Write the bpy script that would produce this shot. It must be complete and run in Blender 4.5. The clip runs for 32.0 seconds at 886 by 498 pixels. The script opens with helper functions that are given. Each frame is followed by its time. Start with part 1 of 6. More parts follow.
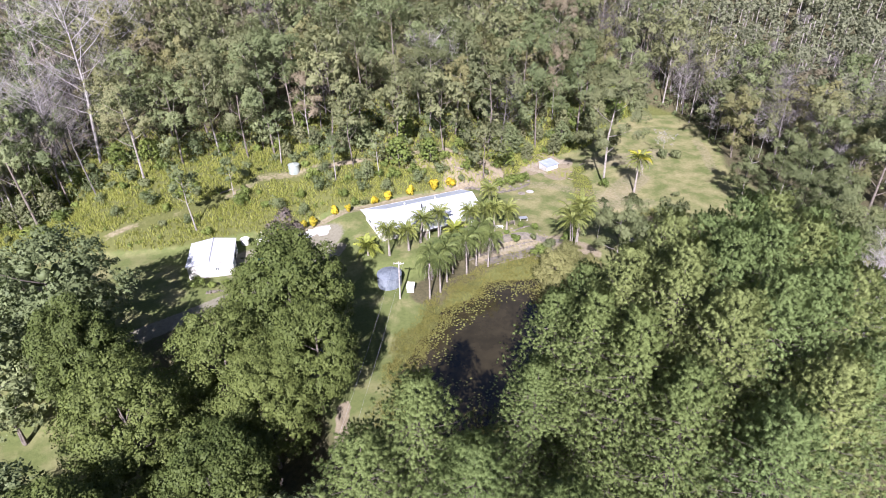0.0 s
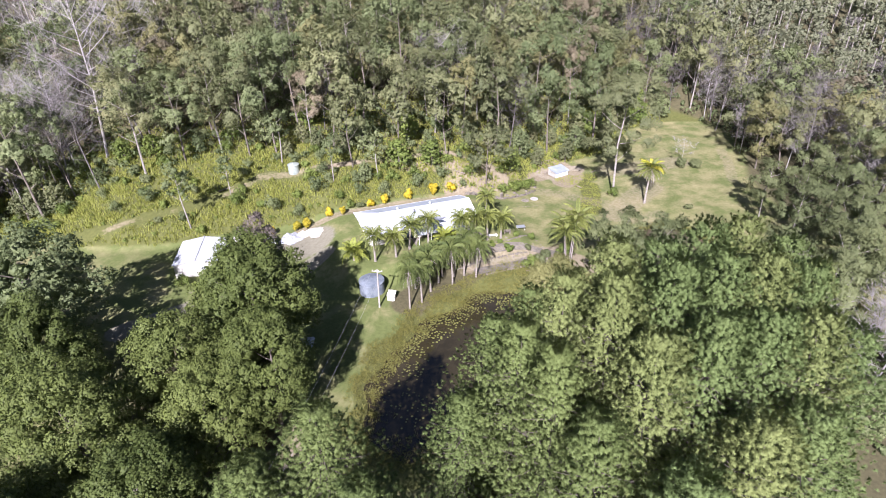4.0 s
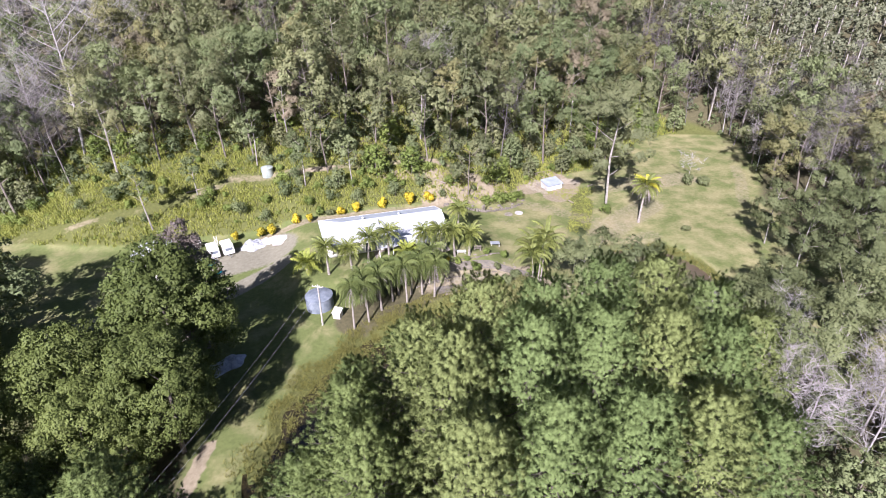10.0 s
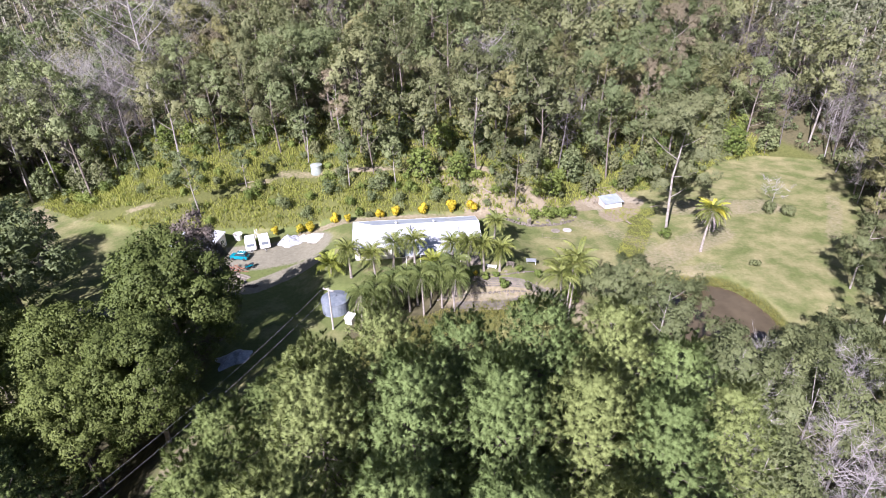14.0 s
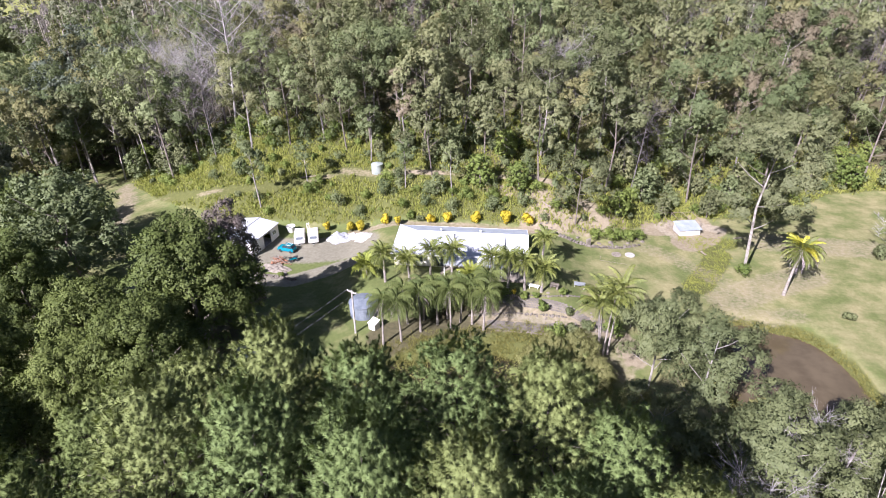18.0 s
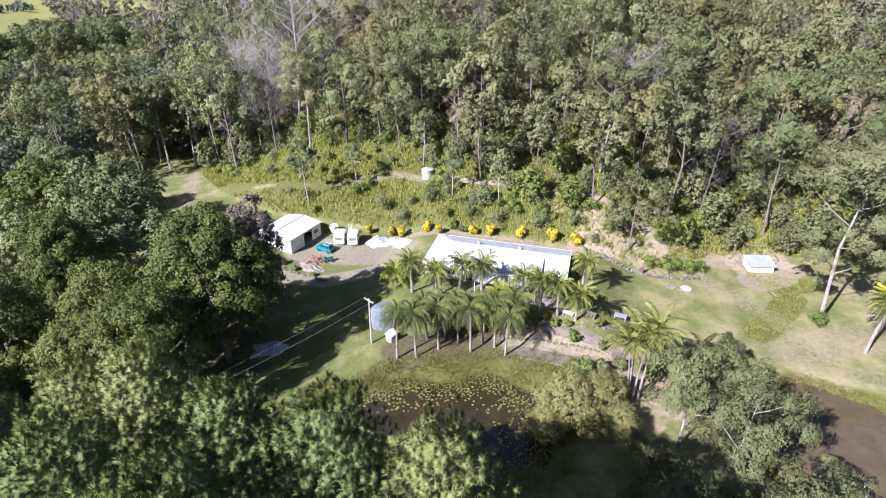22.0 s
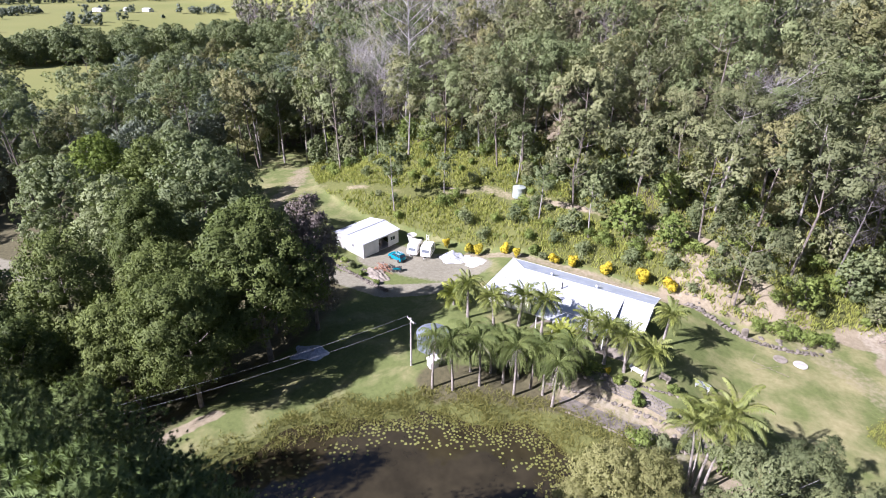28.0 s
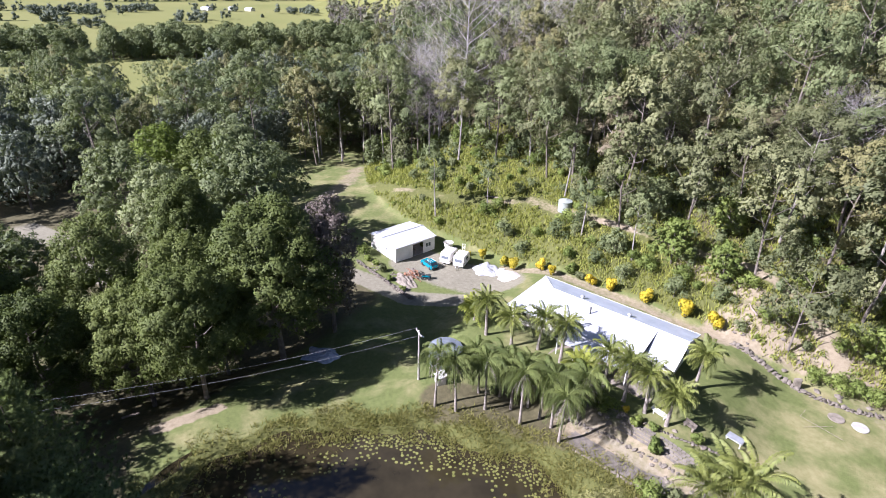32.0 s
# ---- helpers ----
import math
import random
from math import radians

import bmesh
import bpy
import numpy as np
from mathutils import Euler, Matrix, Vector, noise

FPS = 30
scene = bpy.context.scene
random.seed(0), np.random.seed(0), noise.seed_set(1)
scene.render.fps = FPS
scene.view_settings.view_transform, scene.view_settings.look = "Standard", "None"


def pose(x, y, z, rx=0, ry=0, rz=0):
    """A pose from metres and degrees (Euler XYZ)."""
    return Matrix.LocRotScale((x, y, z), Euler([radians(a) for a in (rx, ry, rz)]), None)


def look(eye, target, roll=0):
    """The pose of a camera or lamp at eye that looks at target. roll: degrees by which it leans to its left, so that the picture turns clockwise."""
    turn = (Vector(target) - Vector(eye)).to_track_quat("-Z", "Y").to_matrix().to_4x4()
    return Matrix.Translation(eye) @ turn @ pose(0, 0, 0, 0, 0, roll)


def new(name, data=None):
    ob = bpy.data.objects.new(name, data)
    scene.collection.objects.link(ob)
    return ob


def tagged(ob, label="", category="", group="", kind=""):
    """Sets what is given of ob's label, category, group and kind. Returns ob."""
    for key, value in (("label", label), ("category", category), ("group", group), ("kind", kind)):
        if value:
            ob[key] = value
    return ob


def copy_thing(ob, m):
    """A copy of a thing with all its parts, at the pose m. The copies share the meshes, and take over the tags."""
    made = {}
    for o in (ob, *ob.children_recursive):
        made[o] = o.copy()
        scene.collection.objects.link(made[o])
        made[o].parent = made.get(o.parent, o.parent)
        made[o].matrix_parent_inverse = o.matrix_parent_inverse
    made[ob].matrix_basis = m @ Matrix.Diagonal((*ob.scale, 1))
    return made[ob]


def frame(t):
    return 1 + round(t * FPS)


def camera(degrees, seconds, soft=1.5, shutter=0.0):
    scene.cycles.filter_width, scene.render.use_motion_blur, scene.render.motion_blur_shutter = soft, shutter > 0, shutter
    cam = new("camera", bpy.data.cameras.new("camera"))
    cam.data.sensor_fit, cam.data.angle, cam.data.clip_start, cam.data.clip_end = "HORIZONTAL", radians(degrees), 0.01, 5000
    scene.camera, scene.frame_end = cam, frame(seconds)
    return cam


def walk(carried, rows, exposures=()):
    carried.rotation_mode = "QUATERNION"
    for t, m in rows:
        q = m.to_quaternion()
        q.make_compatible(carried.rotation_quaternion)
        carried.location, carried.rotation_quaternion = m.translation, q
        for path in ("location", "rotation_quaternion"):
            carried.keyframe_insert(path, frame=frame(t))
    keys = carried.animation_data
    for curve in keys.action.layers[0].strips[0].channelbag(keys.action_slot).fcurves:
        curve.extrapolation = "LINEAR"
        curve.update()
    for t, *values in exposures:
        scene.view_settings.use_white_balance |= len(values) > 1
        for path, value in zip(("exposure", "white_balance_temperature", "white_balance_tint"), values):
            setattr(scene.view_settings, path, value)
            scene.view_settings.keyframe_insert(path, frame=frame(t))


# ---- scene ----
cam = camera(77.4, 32.0, soft=0.95)
PATH = [
    (0, (-27.031, -79.673, 59.747), (-26.323, -78.101, 58.733), -0.7),
    (2, (-21.557, -80.539, 59.967), (-20.927, -78.937, 58.948), -1.0),
    (6, (-10.08, -78.585, 58.467), (-9.555, -76.942, 57.455), -0.8),
    (9, (-1.632, -77.063, 57.116), (-1.179, -75.393, 56.114), -0.8),
    (11, (3.002, -75.93, 56.4), (3.424, -74.246, 55.406), -0.6),
    (13, (9.572, -74.47, 55.288), (9.808, -72.743, 54.306), -0.9),
    (14.5, (13.971, -72.766, 54.865), (14.053, -71.022, 53.889), -1.0),
    (17, (20.137, -69.673, 53.455), (20.003, -67.923, 52.497), -0.7),
    (19, (24.328, -66.686, 52.665), (24.044, -64.949, 51.715), -0.6),
    (21, (27.884, -63.515, 52.268), (27.465, -61.802, 51.325), -0.2),
    (23, (30.562, -60.113, 51.171), (29.987, -58.435, 50.247), 0.1),
    (25, (32.637, -56.732, 50.689), (31.912, -55.107, 49.775), 0.5),
    (28, (35.598, -51.546, 49.73), (34.683, -50.01, 48.834), 1.0),
    (30, (37.982, -47.843, 49.453), (36.957, -46.374, 48.564), 1.4),
    (32, (39.801, -44.208, 49.239), (38.666, -42.822, 48.351), 1.7),
]
walk(cam, [(t, look(eye, target, roll)) for t, eye, target, roll in PATH], [(0, 1.5, 5680, 27), (14, 1.52, 5680, 28), (24, 1.57, 5620, 28), (32, 1.62, 5560, 28)])

# ---- light ----
SUN_DIR = Vector((-0.53, -0.845, 0.755)).normalized()      # towards the sun
world = bpy.data.worlds.new("sky")
scene.world = world
world.use_nodes = True
wn = world.node_tree.nodes
sky = wn.new("ShaderNodeTexSky")
sky.sky_type = "NISHITA"
sky.sun_disc = False
sky.sun_elevation = math.asin(SUN_DIR.z)
sky.sun_rotation = math.atan2(SUN_DIR.x, SUN_DIR.y) % (2 * math.pi)
wn["Background"].inputs[1].default_value = 0.034
world.node_tree.links.new(sky.outputs[0], wn["Background"].inputs[0])
sun = new("sun", bpy.data.lights.new("sun", "SUN"))
sun.data.energy, sun.data.angle, sun.data.color = 5.0, radians(0.5), (1.0, 0.95, 0.87)
sun.matrix_world = look((0, 0, 200), Vector((0, 0, 200)) - SUN_DIR)


# ---- materials ----
def mat(name, color, rough=0.7, metal=0.0, spec=0.4):
    m = bpy.data.materials.new(name)
    m.use_nodes = True
    p = m.node_tree.nodes["Principled BSDF"]
    p.inputs["Base Color"].default_value = (*color, 1)
    p.inputs["Roughness"].default_value = rough
    p.inputs["Metallic"].default_value = metal
    p.inputs["Specular IOR Level"].default_value = spec
    return m, m.node_tree, p


def ramp(nt, fac, stops):
    r = nt.nodes.new("ShaderNodeValToRGB")
    while len(r.color_ramp.elements) < len(stops):
        r.color_ramp.elements.new(0.5)
    for e, (at, c) in zip(r.color_ramp.elements, stops):
        e.position, e.color = at, (*c, 1)
    nt.links.new(fac, r.inputs[0])
    return r.outputs[0]


def mix(nt, fac, a, b, mode="MIX"):
    n = nt.nodes.new("ShaderNodeMix")
    n.data_type, n.blend_type = "RGBA", mode
    for sock, v in ((n.inputs[0], fac), (n.inputs[6], a), (n.inputs[7], b)):
        if isinstance(v, (int, float)):
            sock.default_value = v
        elif isinstance(v, tuple):
            sock.default_value = (*v, 1)
        else:
            nt.links.new(v, sock)
    return n.outputs[2]


def math_node(nt, op, a, b=0.0):
    n = nt.nodes.new("ShaderNodeMath")
    n.operation, n.use_clamp = op, op in ("ADD", "SUBTRACT", "MULTIPLY_ADD")
    for sock, v in ((n.inputs[0], a), (n.inputs[1], b)):
        if isinstance(v, (int, float)):
            sock.default_value = v
        else:
            nt.links.new(v, sock)
    return n.outputs[0]


def noise_tex(nt, scale, detail=4.0, world_space=True, rough=0.55, stretch=None):
    t = nt.nodes.new("ShaderNodeTexNoise")
    t.inputs["Scale"].default_value, t.inputs["Detail"].default_value, t.inputs["Roughness"].default_value = scale, detail, rough
    if world_space:
        src = nt.nodes.new("ShaderNodeNewGeometry").outputs["Position"]
    else:
        src = nt.nodes.new("ShaderNodeTexCoord").outputs["Object"]
    if stretch:
        mp = nt.nodes.new("ShaderNodeMapping")
        mp.inputs["Scale"].default_value = stretch
        nt.links.new(src, mp.inputs[0])
        src = mp.outputs[0]
    nt.links.new(src, t.inputs["Vector"])
    return t.outputs["Fac"]


def bump(nt, p, height, strength=0.4, distance=0.05):
    b = nt.nodes.new("ShaderNodeBump")
    b.inputs["Strength"].default_value, b.inputs["Distance"].default_value = strength, distance
    nt.links.new(height, b.inputs["Height"])
    nt.links.new(b.outputs[0], p.inputs["Normal"])


def surface(name, dark, light, scale=1.5, rough=0.75, metal=0.0, spec=0.4, fine=25.0, relief=0.25, local=True):
    """A worn surface: two tones mixed at two scales, with a fine relief."""
    m, nt, p = mat(name, light, rough, metal, spec)
    big, small = noise_tex(nt, scale, 5, not local), noise_tex(nt, fine, 3, not local)
    f = math_node(nt, "ADD", math_node(nt, "MULTIPLY", big, 0.65), math_node(nt, "MULTIPLY", small, 0.35))
    nt.links.new(ramp(nt, f, [(0.36, dark), (0.62, light)]), p.inputs["Base Color"])
    if relief:
        bump(nt, p, small, relief, 0.02)
    return m


def leaf(name, dark, light, trans=0.28, rough=0.6, patch=0.12, spec=0.16, warm=None, vary=0.40):
    """Foliage: each leaf spray its own tone, each tree and each part of the wood its own shade."""
    dark, light = [(c[0] * 1.07, c[1], c[2] * 1.25) for c in (dark, light)]
    m, nt, p = mat(name, light, rough, 0, spec)
    island = nt.nodes.new("ShaderNodeNewGeometry").outputs["Random Per Island"]
    tree = nt.nodes.new("ShaderNodeObjectInfo").outputs["Random"]
    wide = noise_tex(nt, patch, 2)
    bunch = noise_tex(nt, 0.8, 3)
    f = math_node(nt, "ADD", math_node(nt, "MULTIPLY", island, 0.18), math_node(nt, "ADD", math_node(nt, "MULTIPLY", tree, vary), 0.23 - vary / 2))
    f = math_node(nt, "ADD", f, math_node(nt, "MULTIPLY", wide, 0.30))
    f = math_node(nt, "ADD", f, math_node(nt, "MULTIPLY", bunch, 0.20))
    stops = [(0.15, dark), (0.85, light)]
    if warm:
        stops = [(0.15, dark), (0.75, light), (0.98, warm)]
    col = ramp(nt, f, stops)
    nt.links.new(col, p.inputs["Base Color"])
    tl = nt.nodes.new("ShaderNodeBsdfTranslucent")
    nt.links.new(mix(nt, 0.5, col, (0.22, 0.30, 0.03)), tl.inputs[0])
    mx = nt.nodes.new("ShaderNodeMixShader")
    mx.inputs[0].default_value = trans
    nt.links.new(p.outputs[0], mx.inputs[1])
    nt.links.new(tl.outputs[0], mx.inputs[2])
    nt.links.new(mx.outputs[0], nt.nodes["Material Output"].inputs[0])
    return m


LEAF_GUM = leaf("gum_leaf", (0.055, 0.072, 0.027), (0.186, 0.207, 0.076), trans=0.16, warm=(0.222, 0.19, 0.094))
LEAF_GUM_GREEN = leaf("green_gum_leaf", (0.052, 0.080, 0.026), (0.195, 0.236, 0.084), trans=0.18)
LEAF_GUM_BROWN = leaf("brown_gum_leaf", (0.085, 0.08, 0.038), (0.215, 0.19, 0.10), trans=0.15)
LEAF_GUM_OLIVE = leaf("olive_gum_leaf", (0.07, 0.084, 0.026), (0.225, 0.225, 0.078), trans=0.16)
LEAF_WOOD = leaf("wood_leaf", (0.064, 0.080, 0.037), (0.196, 0.215, 0.102), trans=0.14, patch=0.07, warm=(0.205, 0.20, 0.125))
LEAF_LAUREL = leaf("laurel_leaf", (0.027, 0.046, 0.0095), (0.117, 0.150, 0.032), trans=0.10, spec=0.12, vary=0.34)
LEAF_SPRING = leaf("fresh_green_leaf", (0.055, 0.092, 0.012), (0.20, 0.26, 0.034), trans=0.2, spec=0.12)
LEAF_BROWN = leaf("brownish_leaf", (0.07, 0.062, 0.042), (0.165, 0.145, 0.10), trans=0.15)
LEAF_PINE = leaf("pine_needle", (0.062, 0.104, 0.028), (0.156, 0.212, 0.057), patch=0.1, trans=0.13, spec=0.1, vary=0.12)
LEAF_PINE_OLIVE = leaf("olive_pine_needle", (0.080, 0.112, 0.029), (0.184, 0.226, 0.061), patch=0.1, trans=0.13, spec=0.1, vary=0.12, warm=(0.26, 0.20, 0.08))
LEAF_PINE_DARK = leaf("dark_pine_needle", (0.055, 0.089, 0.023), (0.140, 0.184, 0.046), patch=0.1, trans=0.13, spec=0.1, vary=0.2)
LEAF_PALM = leaf("palm_leaf", (0.042, 0.070, 0.013), (0.215, 0.25, 0.046), trans=0.2, spec=0.3)
LEAF_QUEEN = leaf("queen_palm_leaf", (0.040, 0.068, 0.017), (0.170, 0.215, 0.050), trans=0.18, spec=0.25)
LEAF_LIME = leaf("lime_palm_leaf", (0.20, 0.26, 0.02), (0.46, 0.44, 0.03), trans=0.3, spec=0.4)
LEAF_LIME_GREEN = leaf("bright_palm_leaf", (0.10, 0.15, 0.018), (0.30, 0.34, 0.05), trans=0.25, spec=0.25)
LEAF_DEAD = leaf("dead_frond", (0.20, 0.17, 0.14), (0.42, 0.37, 0.30), trans=0.1, spec=0.2)
LEAF_YELLOW = leaf("yellow_leaf", (0.20, 0.21, 0.02), (0.60, 0.48, 0.025), trans=0.2)
LEAF_SHRUB = leaf("shrub_leaf", (0.06, 0.10, 0.02), (0.20, 0.26, 0.05), trans=0.25, patch=0.25)
LEAF_HERB = leaf("bracken_leaf", (0.10, 0.14, 0.022), (0.29, 0.33, 0.062), trans=0.25, patch=0.25)
LEAF_WILLOW = leaf("pale_willow_leaf", (0.088, 0.104, 0.027), (0.25, 0.258, 0.08), trans=0.25)
LEAF_GREY = leaf("grey_leaf", (0.048, 0.068, 0.023), (0.162, 0.19, 0.066), trans=0.15)
# distance haze over the valley is mixed into this lighter, bluer leaf colour
LEAF_HAZED = leaf("haze_tinted_leaf", (0.058, 0.080, 0.050), (0.165, 0.20, 0.112), trans=0.14)
GRASS_BLADE = leaf("rank_grass", (0.13, 0.165, 0.025), (0.36, 0.385, 0.075), trans=0.3, patch=0.2, warm=(0.42, 0.37, 0.14))
DRAIN_GRASS = leaf("drain_grass", (0.15, 0.18, 0.026), (0.33, 0.36, 0.07), trans=0.25, patch=0.3)
REED = leaf("reed", (0.062, 0.068, 0.014), (0.180, 0.182, 0.040), trans=0.25, patch=0.3, warm=(0.27, 0.22, 0.075))
BARK_DARK = surface("dark_pine_bark", (0.05, 0.04, 0.032), (0.12, 0.10, 0.08), 1.5, 0.9)
BARK_PALE = surface("pale_bark", (0.15, 0.13, 0.11), (0.37, 0.34, 0.30), 1.2, 0.85)
BARK = surface("grey_brown_bark", (0.085, 0.07, 0.055), (0.21, 0.18, 0.15), 1.5, 0.9)
BARK_GREY = surface("grey_twigs", (0.18, 0.165, 0.155), (0.38, 0.35, 0.33), 1.5, 0.9)
BARK_TWIG = surface("purple_grey_twigs", (0.075, 0.066, 0.062), (0.165, 0.145, 0.135), 1.5, 0.9)
BARK_DEAD = surface("bleached_dead_wood", (0.20, 0.185, 0.17), (0.40, 0.375, 0.35), 1.5, 0.85)
PALM_TRUNK = surface("ringed_palm_trunk", (0.14, 0.12, 0.10), (0.32, 0.285, 0.245), 3, 0.85)
ROOF_WHITE = surface("white_painted_roof_sheet", (0.38, 0.395, 0.41), (0.47, 0.48, 0.49), 0.5, 0.45, 0, 0.5, 8, 0.05)
WALL_CREAM = surface("cream_wall", (0.60, 0.57, 0.49), (0.74, 0.71, 0.63), 0.8, 0.8, relief=0.1)
CREAM_SHEET = surface("cream_ribbed_sheet", (0.62, 0.60, 0.54), (0.74, 0.72, 0.66), 0.7, 0.55, relief=0.1)
TRIM_WHITE = surface("white_trim", (0.68, 0.67, 0.64), (0.80, 0.79, 0.76), 2, 0.6, relief=0.05)
INFILL_SHADE = surface("painted_infill_shade", (0.02, 0.02, 0.02), (0.05, 0.05, 0.05), 2, 0.9, relief=0)
STONE = surface("weathered_stone", (0.085, 0.073, 0.056), (0.20, 0.175, 0.14), 1.2, 0.9, fine=9, relief=0.5)
STONE_PALE = surface("pale_sandstone", (0.125, 0.107, 0.082), (0.25, 0.218, 0.172), 1.2, 0.9, fine=9, relief=0.4)
PAVER = surface("grey_paver", (0.085, 0.075, 0.060), (0.175, 0.155, 0.126), 0.9, 0.9, fine=12, relief=0.3, local=False)
ROOF_GREY = surface("blue_grey_roof_sheet", (0.34, 0.38, 0.43), (0.47, 0.51, 0.56), 0.5, 0.45, 0.2, 0.5, 8, 0.05)
COVER_DARK = surface("faded_blue_cover", (0.20, 0.23, 0.28), (0.42, 0.46, 0.52), 1.5, 0.6, fine=6, relief=0.3)
HUT_ROOF = surface("faded_blue_grey_roof", (0.24, 0.27, 0.31), (0.35, 0.385, 0.42), 0.8, 0.5, 0.1, 0.5, 8, 0.05)
CONCRETE = surface("grey_concrete", (0.26, 0.25, 0.23), (0.42, 0.40, 0.37), 1.0, 0.85, relief=0.2)
GALV = surface("galvanised_steel", (0.42, 0.44, 0.46), (0.62, 0.64, 0.66), 1.5, 0.4, 0.6, relief=0.05)
TIMBER = surface("weathered_timber", (0.14, 0.11, 0.085), (0.31, 0.26, 0.21), 2.5, 0.85, fine=14)
POLE_WOOD = surface("silvered_pole_wood", (0.25, 0.23, 0.20), (0.44, 0.41, 0.37), 2, 0.85)
TARP_SILVER = surface("silver_tarpaulin", (0.26, 0.27, 0.29), (0.50, 0.51, 0.53), 1.5, 0.45, 0.2, fine=6, relief=0.3)
TARP_WHITE = surface("white_plastic_sheet", (0.38, 0.35, 0.31), (0.62, 0.58, 0.52), 1.2, 0.5, fine=6, relief=0.3)
PAINT_WHITE = surface("aged_white_paint", (0.60, 0.58, 0.53), (0.78, 0.76, 0.71), 1.5, 0.45, relief=0.05)
CAR_BLUE = surface("turquoise_car_paint", (0.0, 0.16, 0.22), (0.005, 0.24, 0.31), 2, 0.25, 0.2, 0.6, relief=0)
RUBBER = surface("black_rubber", (0.02, 0.02, 0.02), (0.04, 0.04, 0.04), 5, 0.8, relief=0.1)
RUST = surface("rusty_scrap", (0.12, 0.05, 0.03), (0.32, 0.16, 0.09), 2, 0.85)
TANK_GREEN = surface("pale_green_tank", (0.20, 0.23, 0.20), (0.33, 0.36, 0.32), 1, 0.6, relief=0.05)
# bluish tank colour, darkened to stand in for the tree's shade
TANK_SHADED = surface("shade_darkened_tank", (0.09, 0.108, 0.128), (0.19, 0.213, 0.24), 1, 0.8, relief=0.15)
LILY = leaf("lily_pad_green", (0.08, 0.098, 0.019), (0.20, 0.215, 0.05), trans=0.1, spec=0.3)
WIRE = surface("aluminium_wire", (0.28, 0.28, 0.28), (0.4, 0.4, 0.4), 3, 0.5, 0.3, relief=0)
GLASS = mat("window_glass", (0.03, 0.04, 0.05), 0.06, 0, 0.8)[0]


def water(name, dark, light, spec):
    """Still water: murky body colour, smooth surface with faint ripples."""
    m, nt, p = mat(name, light, 0.04, 0, spec)
    nt.links.new(ramp(nt, noise_tex(nt, 0.35, 3), [(0.35, dark), (0.7, light)]), p.inputs["Base Color"])
    bump(nt, p, noise_tex(nt, 5.0, 3), 0.06, 0.02)
    return m


WATER = water("brown_pond_water", (0.022, 0.018, 0.009), (0.038, 0.031, 0.016), 0.5)
MUD_WATER = water("muddy_pond_water", (0.075, 0.058, 0.033), (0.105, 0.082, 0.048), 0.35)


def ground_material():
    m, nt, p = mat("ground_cover", (0.2, 0.2, 0.08), 0.95, 0, 0.15)
    def att(name):
        a = nt.nodes.new("ShaderNodeAttribute")
        a.attribute_name = name
        return a.outputs["Fac"]
    n1, n2, n3 = noise_tex(nt, 0.22, 6), noise_tex(nt, 1.6, 5), noise_tex(nt, 14, 3)
    grain = math_node(nt, "ADD", math_node(nt, "MULTIPLY", n2, 0.5), math_node(nt, "MULTIPLY", n3, 0.5))
    lawn = mix(nt, ramp(nt, math_node(nt, "ADD", n1, math_node(nt, "MULTIPLY", att("dry"), 0.13)), [(0.5, (0, 0, 0)), (0.78, (1, 1, 1))]), ramp(nt, grain, [(0.3, (0.076, 0.095, 0.028)), (0.7, (0.142, 0.162, 0.055))]),
               ramp(nt, grain, [(0.3, (0.178, 0.163, 0.069)), (0.7, (0.29, 0.262, 0.136))]))
    rank = ramp(nt, grain, [(0.3, (0.055, 0.062, 0.017)), (0.7, (0.128, 0.132, 0.042))])
    litter_and_shade = ramp(nt, grain, [(0.3, (0.045, 0.042, 0.022)), (0.7, (0.13, 0.115, 0.06))])
    dirt = ramp(nt, grain, [(0.3, (0.155, 0.127, 0.080)), (0.7, (0.295, 0.25, 0.170))])
    gravel = ramp(nt, grain, [(0.3, (0.14, 0.129, 0.092)), (0.7, (0.25, 0.234, 0.170))])
    field = mix(nt, noise_tex(nt, 0.008, 3), (0.12, 0.142, 0.038), (0.20, 0.19, 0.068))
    sand = ramp(nt, grain, [(0.3, (0.225, 0.192, 0.137)), (0.7, (0.355, 0.31, 0.232))])
    col = lawn
    for name, c in (("rank", rank), ("litter_and_shade", litter_and_shade), ("field", field), ("dirt", dirt), ("gravel", gravel), ("sand", sand)):
        edge = nt.nodes.new("ShaderNodeMapRange")
        nt.links.new(math_node(nt, "ADD", att(name), math_node(nt, "MULTIPLY", n2, 0.5)), edge.inputs[0])
        edge.inputs[1].default_value, edge.inputs[2].default_value = 0.6, 0.9
        col = mix(nt, edge.outputs[0], col, c)
    nt.links.new(col, p.inputs["Base Color"])
    bump(nt, p, grain, 0.7, 0.12)
    return m


GROUND = ground_material()


# ---- mesh helpers ----
def mesh_np(name, V, F, material, N=None):
    """A mesh from arrays: V (n, 3), F (m, 3 or 4), and the normals N of its vertices."""
    me = bpy.data.meshes.new(name)
    V, F = np.asarray(V, np.float32), np.asarray(F, np.int32)
    k = F.shape[1]
    me.vertices.add(len(V))
    me.vertices.foreach_set("co", V.ravel())
    me.loops.add(F.size)
    me.loops.foreach_set("vertex_index", F.ravel())
    me.polygons.add(len(F))
    me.polygons.foreach_set("loop_start", np.arange(0, F.size, k, dtype=np.int32))
    me.update(calc_edges=True)
    me.materials.append(material)
    if N is not None:
        me.attributes.new("custom_normal", "FLOAT_VECTOR", "POINT").data.foreach_set("vector", np.ascontiguousarray(N, np.float32).ravel())
        me.update()
    return me


